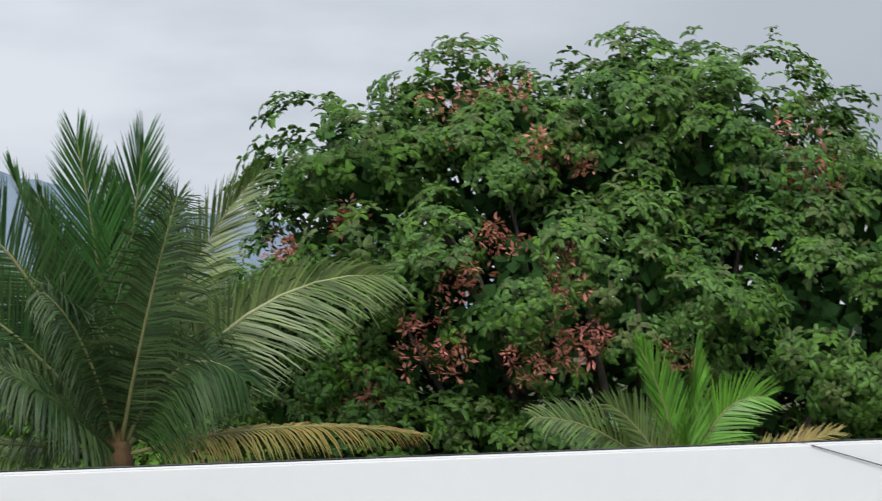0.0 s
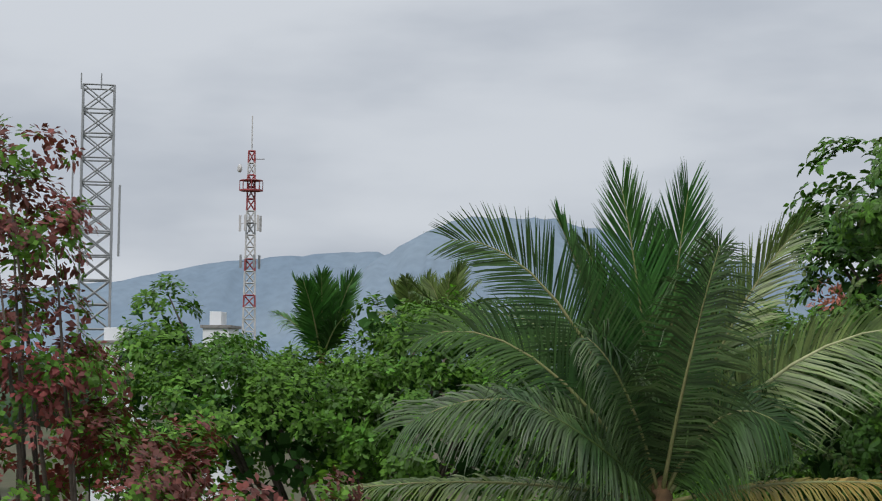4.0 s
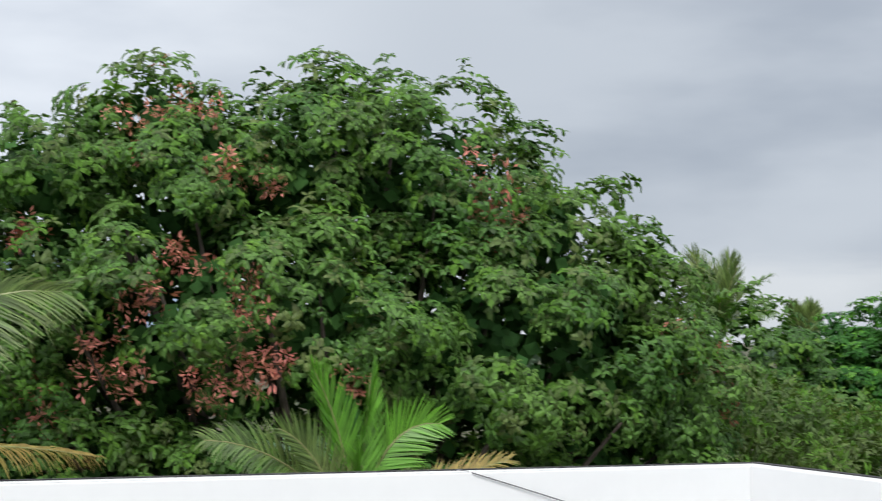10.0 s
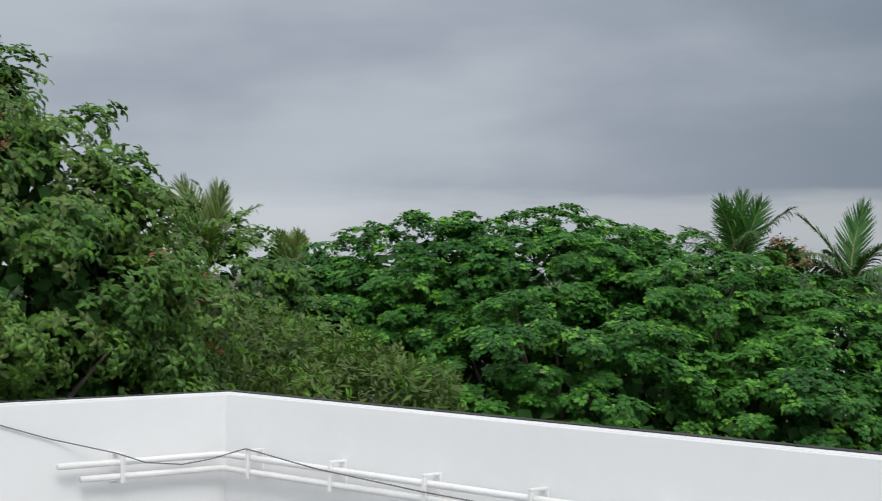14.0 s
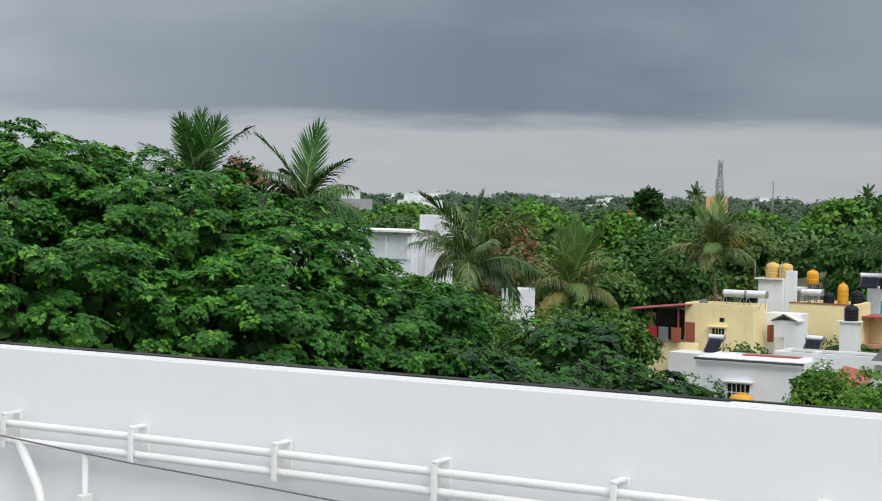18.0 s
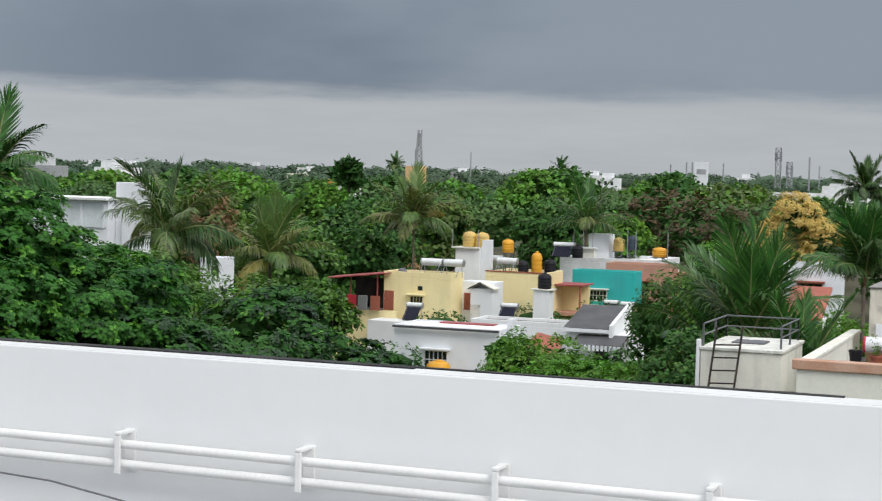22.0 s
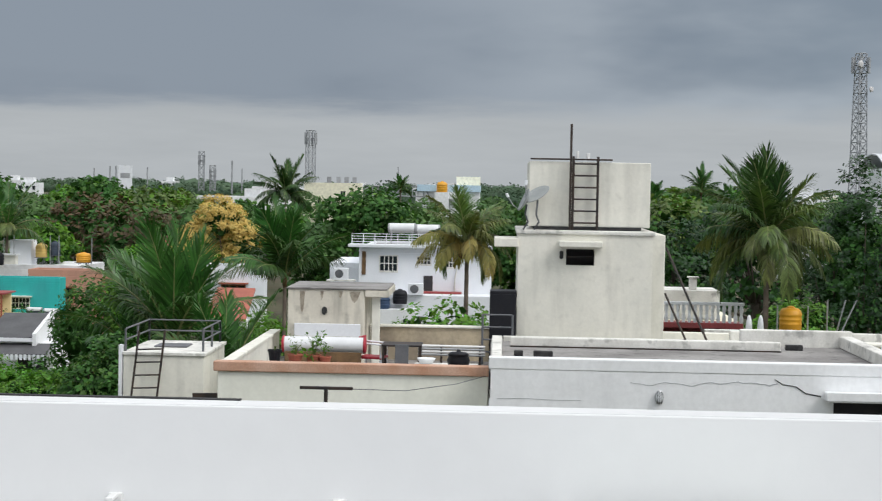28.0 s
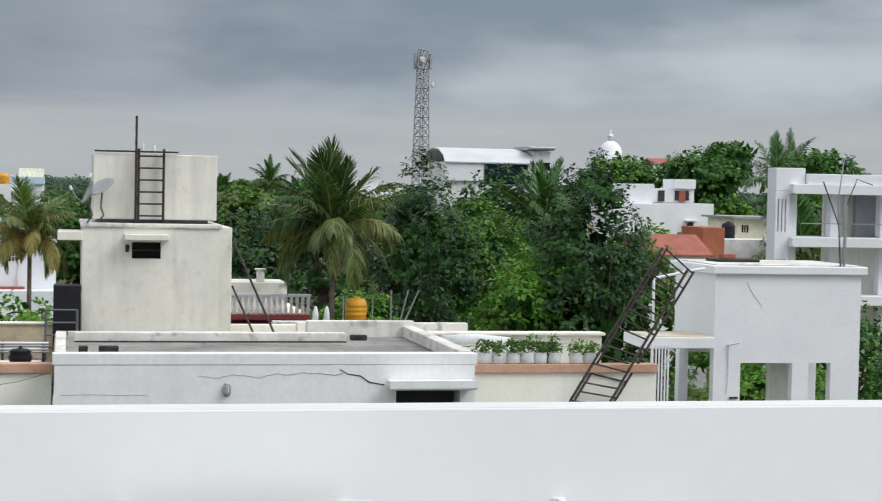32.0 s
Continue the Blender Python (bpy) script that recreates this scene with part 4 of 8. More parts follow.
grow(TALL, PTOP, PRNG, (-2.00, -0.6, 0.28), (-4.10, -0.8, 0.16), (0, -0.5, 0.85), FROND_Y, 0.60, 0.8, 0.60, above=0.6, pairs=118, lw=0.021)
# towards the terrace and the large tree
grow(TALL, PTOP, PRNG, (0.26, -0.7, 1.65), (0.62, -1.0, 3.16), (0.1, -1, 0.25), FROND, 1.05, 0.8, 0.42, pairs=118, lw=0.021)
grow(TALL, PTOP, PRNG, (0.85, 0.1, 2.15), (1.82, 0.2, 3.55), CAM_FACE, FROND_Y, 0.78, 0.18, 0.80, pairs=118, lw=0.021)
grow(TALL, PTOP, PRNG, (1.55, -0.4, 1.74), (3.30, -0.5, 2.22), (0, -0.9, 0.35), FROND_Y, 1.15, 0.30, 0.62, above=0.5, rib=0.045, rib_mat=FROND_PALE, pairs=118, lw=0.021)
grow(TALL, PTOP, PRNG, (1.85, -0.6, 0.34), (3.72, -0.7, 0.20), (0, -0.5, 0.85), FROND_O, 0.55, 1.0, 0.60, above=0.5, label="yellowing lower frond", pairs=118, lw=0.021)
grow(TALL, PTOP, PRNG, (0.70, -0.5, 1.10), (1.45, -0.8, 0.95), (0, -0.8, 0.6), FROND_DK, 1.00, 1.2, 0.45, pairs=118, lw=0.021)
grow(TALL, PTOP, PRNG, (1.20, 0.8, 1.6), (2.40, 1.3, 1.90), (0, -0.7, 0.7), FROND_DK, 0.85, 0.5, 0.60, pairs=118, lw=0.021)
grow(TALL, PTOP, PRNG, (0.3, 1.2, 1.7), (0.5, 2.6, 1.5), (0, 0.2, 1), FROND_DK, 0.90, 0.5, 0.60, pairs=118, lw=0.021)
grow(TALL, PTOP, PRNG, (-0.6, 1.2, 1.3), (-1.2, 2.6, 0.9), (0, 0.2, 1), FROND_DK, 0.90, 0.5, 0.60, pairs=118, lw=0.021)
YOUNG = palm("young_palm", "young coconut palm with upright yellow-green fronds", (5.45, 13.15, 0), 10.35, 22, trunk=0.10)
YTOP, YRNG = (0, 0, 10.35), np.random.default_rng(22)
for mid, tip, face, m, ln, hang, steep in (((-0.10, 0, 0.72), (-0.40, -0.1, 1.36), (0.1, -1, 0.1), FROND_LIME, 0.36, 0.02, 0.95), ((0.08, 0, 0.70), (0.14, 0.0, 1.32), (0.3, -1, 0), FROND_LIME, 0.36, 0.0, 1.15), ((0.02, 0.1, 0.62), (-0.12, 0.1, 1.12), (0.2, -1, 0), FROND_UP, 0.36, 0.0, 1.05),
                                           ((0.30, 0, 0.72), (0.72, -0.1, 0.92), (0, -1, 0.3), FROND_LIME, 0.36, 0.10, 0.55), ((-0.36, -0.1, 0.62), (-0.72, -0.2, 0.90), (0.3, -0.9, 0.3), FROND_Y, 0.34, 0.05, 0.75), ((-0.60, -0.1, 0.60), (-1.32, -0.2, 0.82), (0, -0.8, 0.5), FROND_Y, 0.34, 0.3, 0.55),
                                           ((0.55, -0.1, 0.36), (1.30, -0.2, 0.62), (0, -0.5, 0.8), FROND_O, 0.28, 0.3, 0.60), ((0.1, 0.5, 0.6), (0.2, 1.0, 0.7), (0, 0.2, 1), FROND_UP, 0.4, 0.3, 0.6), ((-0.3, 0.4, 0.6), (-0.7, 0.9, 0.7), (0, 0.2, 1), FROND_UP, 0.4, 0.3, 0.6)):
    grow(YOUNG, YTOP, YRNG, mid, tip, face, m, ln, hang, steep, 1.0, 70, 0.013, 0.014)
PALM_LABEL = "coconut palm with arching green fronds among the gardens"
GARDEN = "coconut palms in the gardens"
MIXED, DEEP, BROWN, DARKP, OLD = (FROND_Y, FROND_FAR, FROND_DRY), (FROND_UP, FROND_DK, FROND_OL), (FROND_FAR, FROND_OL, FROND_O), (FROND_DK, FROND_DK, FROND), (FROND_DK, FROND_OLD, FROND_OL)
for at, h, ln, sd, n, young, old, mats, spears in (
        ((25.5, 37.4, 0), 11.95, 2.2, 31, 9, 0.1, 0.5, MIXED, 2), ((30.6, 40.6, 0), 11.6, 1.5, 32, 9, 0.1, 0.55, MIXED, 3), ((43.2, 34.3, 0), 12.05, 2.5, 33, 7, 0.18, 0.55, DEEP, 3), ((45.1, 31.5, 0), 11.4, 2.6, 34, 15, 0.25, 1.1, DEEP, 1),
        ((52.3, 29.6, 0), 9.4, 3.2, 35, 17, 0.2, 1.0, OLD, 0), ((62.9, 30.9, 0), 8.2, 2.7, 36, 17, 0.15, 1.0, BROWN, 1), ((102.4, 40.3, 0), 8.5, 3.6, 37, 19, 0.15, 0.95, BROWN, 1), ((49.2, 9.1, 0), 7.2, 3.4, 38, 14, 0.05, 0.55, DEEP, 3),
        ((188.6, 23.0, 0), 10.4, 4.4, 39, 20, 0.12, 0.9, DARKP, 0), ((59.5, 7.2, 0), 8.7, 2.6, 40, 18, 0.05, 0.75, DEEP, 2), ((55.0, 0.9, 0), 10.2, 2.0, 41, 26, 0.2, 1.15, BROWN, 0), ((44.5, -6.9, 0), 10.75, 2.2, 42, 32, 0.12, 1.15, OLD, 2),
        ((-4.45, 38.2, 0), 11.9, 1.9, 43, 9, 0.1, 0.35, DEEP, 3), ((-1.85, 40.4, 0), 12.6, 1.5, 44, 8, 0.1, 0.5, MIXED, 2), ((45.0, 7.0, 0), 6.3, 2.8, 45, 14, 0.1, 0.7, DEEP, 0), ((-2.9, 45, 0), 12.6, 1.6, 46, 9, 0.1, 0.5, MIXED, 3), ((52.0, 10.6, 0), 6.5, 3.0, 47, 18, 0.05, 0.8, DEEP, 0)):
    coconut(PALM_LABEL, at, h, ln, sd, n, young, old, mats, nuts=5 if h > 9.5 and old > 0.7 else 0, lw=0.032 if ln < 2.6 else (0.04 if at[0] < 90 else (0.06 if at[0] < 110 else 0.085)), group=GARDEN, ragged=0.3 if mats is BROWN else 0.2, spears=spears)

# ---- small kinds of things that several roofs share ----


def add_window(parent, x, y, z, w, h, bars=0, shade=0.0, frame_mat=None, name="window"):
    """A window in a wall that faces -x: sunk pane, frame, bars and, if asked, a concrete shade."""
    f, t = frame_mat or STUCCO, 0.05
    win = part(name, box(x - 0.02, x + 0.05, y - w / 2 - t, y + w / 2 + t, z - h / 2 - t * 1.6, z - h / 2, 0.0), f, parent)
    part("pane", box(x - 0.004, x + 0.03, y - w / 2, y + w / 2, z - h / 2, z + h / 2), PANE, win)
    for yy in (y - w / 2 - t / 2, y + w / 2 + t / 2):
        part("jamb", box(x - 0.02, x + 0.05, yy - t / 2, yy + t / 2, z - h / 2 + 0.001, z + h / 2 + t), f, win)
    part("head", box(x - 0.02, x + 0.05, y - w / 2, y + w / 2, z + h / 2 + 0.001, z + h / 2 + t), f, win)
    for k in range(bars):
        yy = y - w / 2 + w * (k + 1) / (bars + 1)
        part("bar", box(x - 0.018, x - 0.006, yy - 0.02, yy + 0.02, z - h / 2 + 0.002, z + h / 2 - 0.002), f, win)
    if bars > 2:
        part("bar", box(x - 0.022, x - 0.008, y - w / 2, y + w / 2, z - 0.02, z + 0.02), f, win)
    if shade:
        part("shade", box(x - shade, x - 0.001, y - w / 2 - 0.18, y + w / 2 + 0.18, z + h / 2 + t + 0.03, z + h / 2 + t + 0.11, 0.01), f, win)
    return win


def water_tank(at, r, h, material=None, label="yellow plastic water tank on a roof", legs=0.0, turn=0):
    ob = thing("water_tank", label, "water tank", at, turn, "roof water tanks")
    prof = [(r * 0.96, legs), (r, legs + 0.04 * h)]
    for k in range(1, 4):
        z = legs + h * (0.1 + 0.19 * k)
        prof += [(r, z - 0.05 * h), (r * 1.035, z - 0.02 * h), (r * 1.035, z + 0.02 * h), (r, z + 0.05 * h)]
    prof += [(r * 0.97, legs + h * 0.80), (r * 0.74, legs + h * 0.92), (r * 0.34, legs + h * 0.955)]
    part("shell", lathe(prof, 20), material or TANKY, ob, smooth=True)
    part("lid", lathe([(r * 0.36, legs + h * 0.95), (r * 0.36, legs + h * 0.99), (r * 0.2, legs + h * 1.02)], 14), material or TANKY, ob, smooth=True)
    if legs:
        for a in range(4):
            x, y = r * 0.75 * math.cos(a * math.pi / 2 + 0.78), r * 0.75 * math.sin(a * math.pi / 2 + 0.78)
            part("leg", tube([(x, y, 0), (x, y, legs)], 0.03, None, 6), IRONG, ob)
        part("stand_plate", box(-r, r, -r, r, legs - 0.04, legs - 0.002), IRONG, ob)
    return ob


def solar_heater(at, length=1.7, turn=0, tubes=True, label="white solar water heater tank with dark collector tubes", r=0.22):
    """Lying cylinder along y with a slanting collector that faces -x."""
    ob = thing("solar_heater", label, "solar heater", at, turn, "roof solar heaters")
    cyl = tube([(0, -length / 2, 0.85), (0, -length / 2 + 0.02, 0.85), (0, length / 2 - 0.02, 0.85), (0, length / 2, 0.85)], r, None, 18)
    part("tank", cyl, SOLAR, ob, smooth=True)
    for s in (-1, 1):
        part("end_cap", lathe([(r * 1.03, -0.03), (r * 1.03, 0.03), (r * 0.5, 0.05)], 16), STEEL, ob).matrix_basis = pose(0, s * length / 2, 0.85, -90 * s, 0, 0)
        part("stand_leg", tube([(0.15, s * length * 0.4, 0), (0.02, s * length * 0.4, 0.85 - r)], 0.025, None, 6), STEEL, ob)
        part("rail", tube([(-0.95, s * length * 0.4, 0.06), (-r * 0.7, s * length * 0.4, 0.78)], 0.02, None, 6), STEEL, ob)
    if tubes:
        n = 12
        for k in range(n):
            y = -length * 0.42 + length * 0.84 * k / (n - 1)
            part("tube", tube([(-0.95, y, 0.10), (-r * 0.8, y, 0.80)], 0.026, None, 6), TUBES, ob)
        part("back_panel", box(0, 1.03, -length * 0.44, length * 0.44, -0.05, -0.03), TUBES, ob).matrix_basis = pose(-0.95, 0, 0.08, 0, -41.4, 0)
    return ob


def railing(name, label, pts, height, material, rails=3, r=0.022, post_every=1.0, group=""):
    """Posts with horizontal rails along a line of ground points."""
    ob = thing(name, label, "railing", pts[0], group=group)
    o = Vector(pts[0])
    for a, b in zip(pts, pts[1:]):
        a, b = Vector(a) - o, Vector(b) - o
        n = max(1, round((b - a).length / post_every))
        for k in range(n + 1):
            p = a.lerp(b, k / n)
            part("post", tube([p, p + Vector((0, 0, height))], r, None, 6), material, ob)
        for k in range(rails):
            z = height * (1 - k / rails)
            part("rail", tube([a + Vector((0, 0, z)), b + Vector((0, 0, z))], r * 0.8, None, 6), material, ob)
    return ob


def ladder(label, a0, a1, b0, b1, rungs, material, r=0.025, start=0.06, end=0.95):
    """Two stringers from a0 to a1 and b0 to b1, with rungs between."""
    ob = thing("ladder", label, "ladder", a0)
    o = Vector(a0)
    q = [Vector(v) - o for v in (a0, a1, b0, b1)]
    part("stringer", tube([q[0], q[1]], r, None, 6), material, ob)
    part("stringer", tube([q[2], q[3]], r, None, 6), material, ob)
    for k in range(rungs):
        s = start + (end - start) * k / (rungs - 1)
        part("rung", tube([q[0].lerp(q[1], s), q[2].lerp(q[3], s)], r * 0.75, None, 6), material, ob)
    return ob


def potted(name, label, at, pot_mat, r, h, leaf_mat, leaf_r, n, seed, tpl=BROAD, sq=False):
    ob = thing(name, label, "potted plant", at, group="potted plants on the terraces")
    part("pot", lathe([(r * 0.75, 0), (r, h * 0.85), (r * 1.1, h * 0.86), (r * 1.1, h), (r * 0.95, h), (r * 0.9, h * 0.9), (0.01, h * 0.9)], 14), pot_mat, ob, smooth=False)
    part("soil", lathe([(r * 0.88, h * 0.9), (r * 0.88, h * 0.92), (0.01, h * 0.93)], 12), SOIL, ob)
    rng = np.random.default_rng(seed)
    p = rng.normal(size=(n, 3)) * [leaf_r * 0.55, leaf_r * 0.55, leaf_r * 0.5] + [0, 0, h + leaf_r * 0.85]
    part("leaves", scatter(tpl, p, rng.normal(size=(n, 3)) + [0, 0, 0.8], leaf_r * rng.uniform(0.45, 0.8, n), rng), leaf_mat, ob)
    bm = bmesh.new()
    for k in range(4):
        tube([(0, 0, h * 0.9), (rng.uniform(-0.5, 0.5) * leaf_r, rng.uniform(-0.5, 0.5) * leaf_r, h + leaf_r * 1.2)], 0.008, bm, 5)
    part("stem", bm, LEAF_OLIVE, ob)
    return ob


# ---- next building: front block with cracked white wall ----
house = thing("terrace_house", "neighbouring house with a cracked white wall and flat roof", "house", (25, -3.04, 0))
HY = 3.04


def hp(name, x0, x1, y0, y1, z0, z1, material, label="", bevel=0.012, parent=None):
    return part(name, box(x0 - 25, x1 - 25, y0 + HY, y1 + HY, z0, z1, bevel), material, parent or house, label)


part("front_wall", holed(-6.08 + HY, 0.0 + HY, 0, 9.4015, ((-5.86 + HY, -4.90 + HY, 7.9, 9.055),), 0, 0.2, "x"), STUCCO, house, "cracked white front wall")
hp("side_wall", 25.2, 31.4, -6.08, -5.9, 0, 9.34, GREYW)
hp("side_wall", 25.2, 31.4, -0.18, 0.0, 0, 9.34, GREYW)
hp("back_wall", 31.2, 31.4, -5.88, -0.2, 0, 9.34, GREYW)
hp("roof_slab", 25.202, 29.6, -6.08, 0.02, 9.342, 9.40, DECK, "dark weathered flat roof")
hp("coping", 24.992, 25.22, -6.10, 0.03, 9.402, 9.575, STUCCO, "white coping with a drip line", 0.015)
hp("low_parapet", 28.6, 28.75, -4.72, -0.3, 9.402, 9.56, GREYW, "grimy low parapet", 0.02)
hp("low_parapet", 25.24, 28.6, -0.16, 0.0, 9.402, 9.56, GREYW, "grimy low parapet", 0.02)
hp("low_parapet", 25.24, 29.6, -6.08, -5.86, 9.402, 9.60, GREYW, "grimy low parapet", 0.02)
hp("low_parapet", 29.6, 29.78, -6.08, -4.2, 9.30, 9.68, GREYW, "grimy low parapet", 0.02)
hp("gutter_edge", 28.54, 28.598, -4.72, -0.3, 9.402, 9.42, IRON, "rusty brown roof edge", 0.0)
hood = hp("window_hood", 24.62, 24.99, -6.04, -4.76, 9.07, 9.19, STUCCO, "thick white concrete hood", 0.015)
hp("hood_lip", 24.60, 24.618, -6.06, -4.74, 9.10, 9.21, STUCCO, "", 0.0)
# A dark sheet behind the hole stands in for the unlit room.
hp("opening_back", 25.6, 25.62, -5.9, -4.85, 7.8, 9.12, DARK, "dark sheet painting the shade behind the opening", 0.0)
lamp = thing("bulkhead_lamp", "grey oval bulkhead lamp on the white wall", "wall lamp", (25, -2.42, 9.05))
part("base", lathe([(0.06, 0), (0.065, 0.02), (0.055, 0.03)], 14), STEEL, lamp).matrix_basis = pose(-0.001, 0, 0, 0, -90, 0) @ Matrix.Diagonal((1.6, 1, 1, 1))
part("glass", lathe([(0.05, 0.03), (0.045, 0.06), (0.02, 0.075)], 14), BAG, lamp, smooth=True).matrix_basis = pose(-0.001, 0, 0, 0, -90, 0) @ Matrix.Diagonal((1.6, 1, 1, 1))
for k in (-0.03, 0, 0.03):
    part("guard_bar", tube([(-0.03, k, -0.09), (-0.10, k, -0.05), (-0.10, k, 0.05), (-0.03, k, 0.09)], 0.006, None, 5), IRONG, lamp)
rngc = random.Random(4)
crack, z = [], 9.265
for k in range(34):
    z += rngc.uniform(-0.020, 0.020) + 0.12 * (9.265 - z)
    crack.append((24.997, -2.0 - k * 0.064, z))
part("crack", tube([(p[0] - 25, p[1] + HY, p[2]) for p in crack], 0.003, None, 4, 0.006), FARGREY, house, "dark crack in the plaster")
part("crack", tube([(-0.003, -4.06 + HY, 9.34), (-0.003, -4.18 + HY, 9.27), (-0.003, -4.36 + HY, 9.245), (-0.003, -4.5 + HY, 9.15), (-0.003, -4.72 + HY, 9.11)], 0.006, None, 4, 0.010), COPING, house, "dark crack in the plaster")
part("crack", tube([(-0.003, -0.1 + HY, 8.98), (-0.003, -0.5 + HY, 8.99), (-0.003, -0.95 + HY, 8.975), (-0.003, -1.3 + HY, 8.98)], 0.003, None, 4, 0.002), FARGREY, house, "dark crack in the plaster")
for y, ln, nm in ((-0.42, 0.14, "drain_pipe"), (-0.80, 0.3, "roof_brick"), (-5.0, 0.28, "roof_brick")):
    solo(nm, box(-0.07, 0.07, -ln / 2, ln / 2, 0, 0.09, 0.015), COPING, "dark loose brick lying on the flat roof" if nm == "roof_brick" else "short black pipe end on the flat roof", "brick" if nm == "roof_brick" else "pipe", at=(27.0 if y > -4 else 29.0, y, 9.401))

# stair head with overhead tank
shaft = thing("stair_shed", "weathered cream stair head with an overhead water tank", "stair head", (32, -1.66, 8.3))


def sp(name, x0, x1, y0, y1, z0, z1, material, label="", bevel=0.015):
    return part(name, box(x0 - 32, x1 - 32, y0 + 1.66, y1 + 1.66, z0 - 8.3, z1 - 8.3, bevel), material, shaft, label)


part("front_wall", holed(-2.90 + 1.66, -0.44 + 1.66, 0, 2.86, ((-1.84 + 1.66, -1.32 + 1.66, 2.30, 2.60),), 0, 0.2, "x"), CREAM, shaft)
sp("body", 32.55, 35.0, -2.90, -0.44, 8.3, 11.15, CREAM)
sp("side_wall", 32.2, 32.55, -2.90, -2.72, 8.3, 11.15, CREAM, "", 0)
sp("side_wall", 32.2, 32.55, -0.62, -0.44, 8.3, 11.15, CREAM, "", 0)
sp("wing_wall", 32.35, 35.0, -3.16, -2.905, 8.3, 11.18, CREAM)
sp("slab", 31.96, 35.05, -2.95, -0.40, 11.162, 11.24, GREYW, "stained roof slab", 0.02)
sp("side_canopy", 31.95, 33.2, -0.44, 0.0, 10.92, 11.08, CREAM)
sp("lower_ledge", 31.99, 32.4, -0.44, -0.24, 9.80, 10.0, CREAM)
sp("tank_box", 32.3, 34.6, -2.86, -0.62, 11.30, 12.50, CREAM, "streaked cement water tank")
# Solid black strip stands for the shade in the gap below the tank.
sp("tank_ledge", 32.26, 34.6, -2.70, -0.72, 11.243, 11.298, COPING, "black strip painting the shade of the gap under the tank", 0.0)
sp("window_hood", 31.72, 31.998, -1.97, -1.18, 10.94, 11.05, CREAM)
sp("window_frame", 32.06, 32.10, -1.83, -1.33, 10.74, 10.765, IRON, "", 0)
# Black sheet set behind the window to paint its inner shade.
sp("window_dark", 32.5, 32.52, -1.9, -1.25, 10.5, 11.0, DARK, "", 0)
sp("vent_pipe", 31.93, 31.999, -1.27, -1.20, 10.72, 10.86, COPING, "", 0.02)
ladder("rusty iron ladder up the side of the tank", (32.2, -1.43, 11.242), (32.2, -1.43, 12.6), (32.2, -1.88, 11.242), (32.2, -1.88, 12.6), 6, IRON, 0.024, 0.1, 0.9)
solo("lightning_rod", tube([(0, 0, 0), (0, 0, 1.95)], 0.022, None, 6), IRON, "rusty upright pipe beside the tank ladder", "pipe", at=(32.16, -1.38, 11.242))
bar = thing("pipe_rail", "rusty pipe lying along the top of the tank", "pipe", (32.28, -1.4, 12.50))
part("pipe", tube([(0, 0.76, 0.045), (0, -0.75, 0.045)], 0.018, None, 6), IRON, bar)
part("tee", tube([(0, -0.1, 0.06), (0, -0.1, 0.20)], 0.03, None, 8), PIPE, bar)
part("tee", tube([(0, -0.30, 0.06), (0, -0.30, 0.17)], 0.03, None, 8), PIPE, bar)
BOWL = mat("pale_grey_dish", (0.34, 0.36, 0.36), (0.28, 0.30, 0.30), 4, 0.5)
for at, face, h, r, label in (((32.0, -0.78, 11.242), (-0.36, 0.47, 0.81), 0.60, 0.27, "grey satellite dish tilted to the sky on a bent pole"), ((31.92, -0.58, 11.242), (-0.12, 0.90, 0.42), 0.52, 0.23, "grey satellite dish turned along the wall")):
    dish = thing("satellite_dish", label, "satellite dish", at, group="satellite dishes on the stair head")
    part("pole", tube([(0.02, 0.06, 0), (0.02, -0.03, 0.14), (0.05, 0.02, 0.28), (0.04, 0, h - 0.06)], 0.018, None, 8), IRONG, dish, smooth=True)
    dm = Matrix.Translation((0, 0, h)) @ Vector(face).to_track_quat("Z", "Y").to_matrix().to_4x4()
    part("reflector", lathe([(0.02, 0.0), (r * 0.45, 0.010), (r * 0.75, 0.032), (r, 0.065), (r * 0.98, 0.070), (r * 0.72, 0.040), (r * 0.42, 0.018), (0.02, 0.010)], 28), BOWL, dish, "shallow grey bowl", True).matrix_basis = dm
    part("arm", tube([(0, -r * 0.9, 0.05), (0, -r * 0.75, 0.20), (0, -r * 0.3, 0.36)], 0.010, None, 6), BOWL, dish).matrix_basis = dm
    part("feed", tube([(0, -r * 0.36, 0.34), (0, -r * 0.15, 0.40)], 0.026, None, 8), NEWWHITE, dish).matrix_basis = dm
bk = thing("black_cupboard", "black sheet-metal locker beside the stair head", "locker", (32.1, -0.16, 8.45))
part("cabinet", box(-0.2, 0.4, -0.27, 0.22, -0.15, 1.66, 0.02), TANKB, bk)
part("door", box(-0.225, -0.202, -0.25, 0.20, 0.05, 1.6, 0.004), TANKB, bk)
railing("stair_railing", "dark iron railing in front of the locker", ((31.5, 0.18, 8.802), (31.5, -0.36, 8.802)), 0.90, IRONG, 4, 0.022, 0.5)
for pts in (((32.3, -3.17, 10.95), (31.0, -3.92, 9.1)), ((32.3, -3.17, 10.1), (31.0, -3.55, 9.1))):
    solo("stay_bar", tube(pts, 0.022, None, 6), IRON, "dark iron bar leaning against the stair head", "iron bar", group="iron bars against the stair head")
part("terrace_slab", box(31.4 - 25, 36 - 25, -9.9 + HY, 0.3 + HY, 8.2, 8.3), GREYW, house)
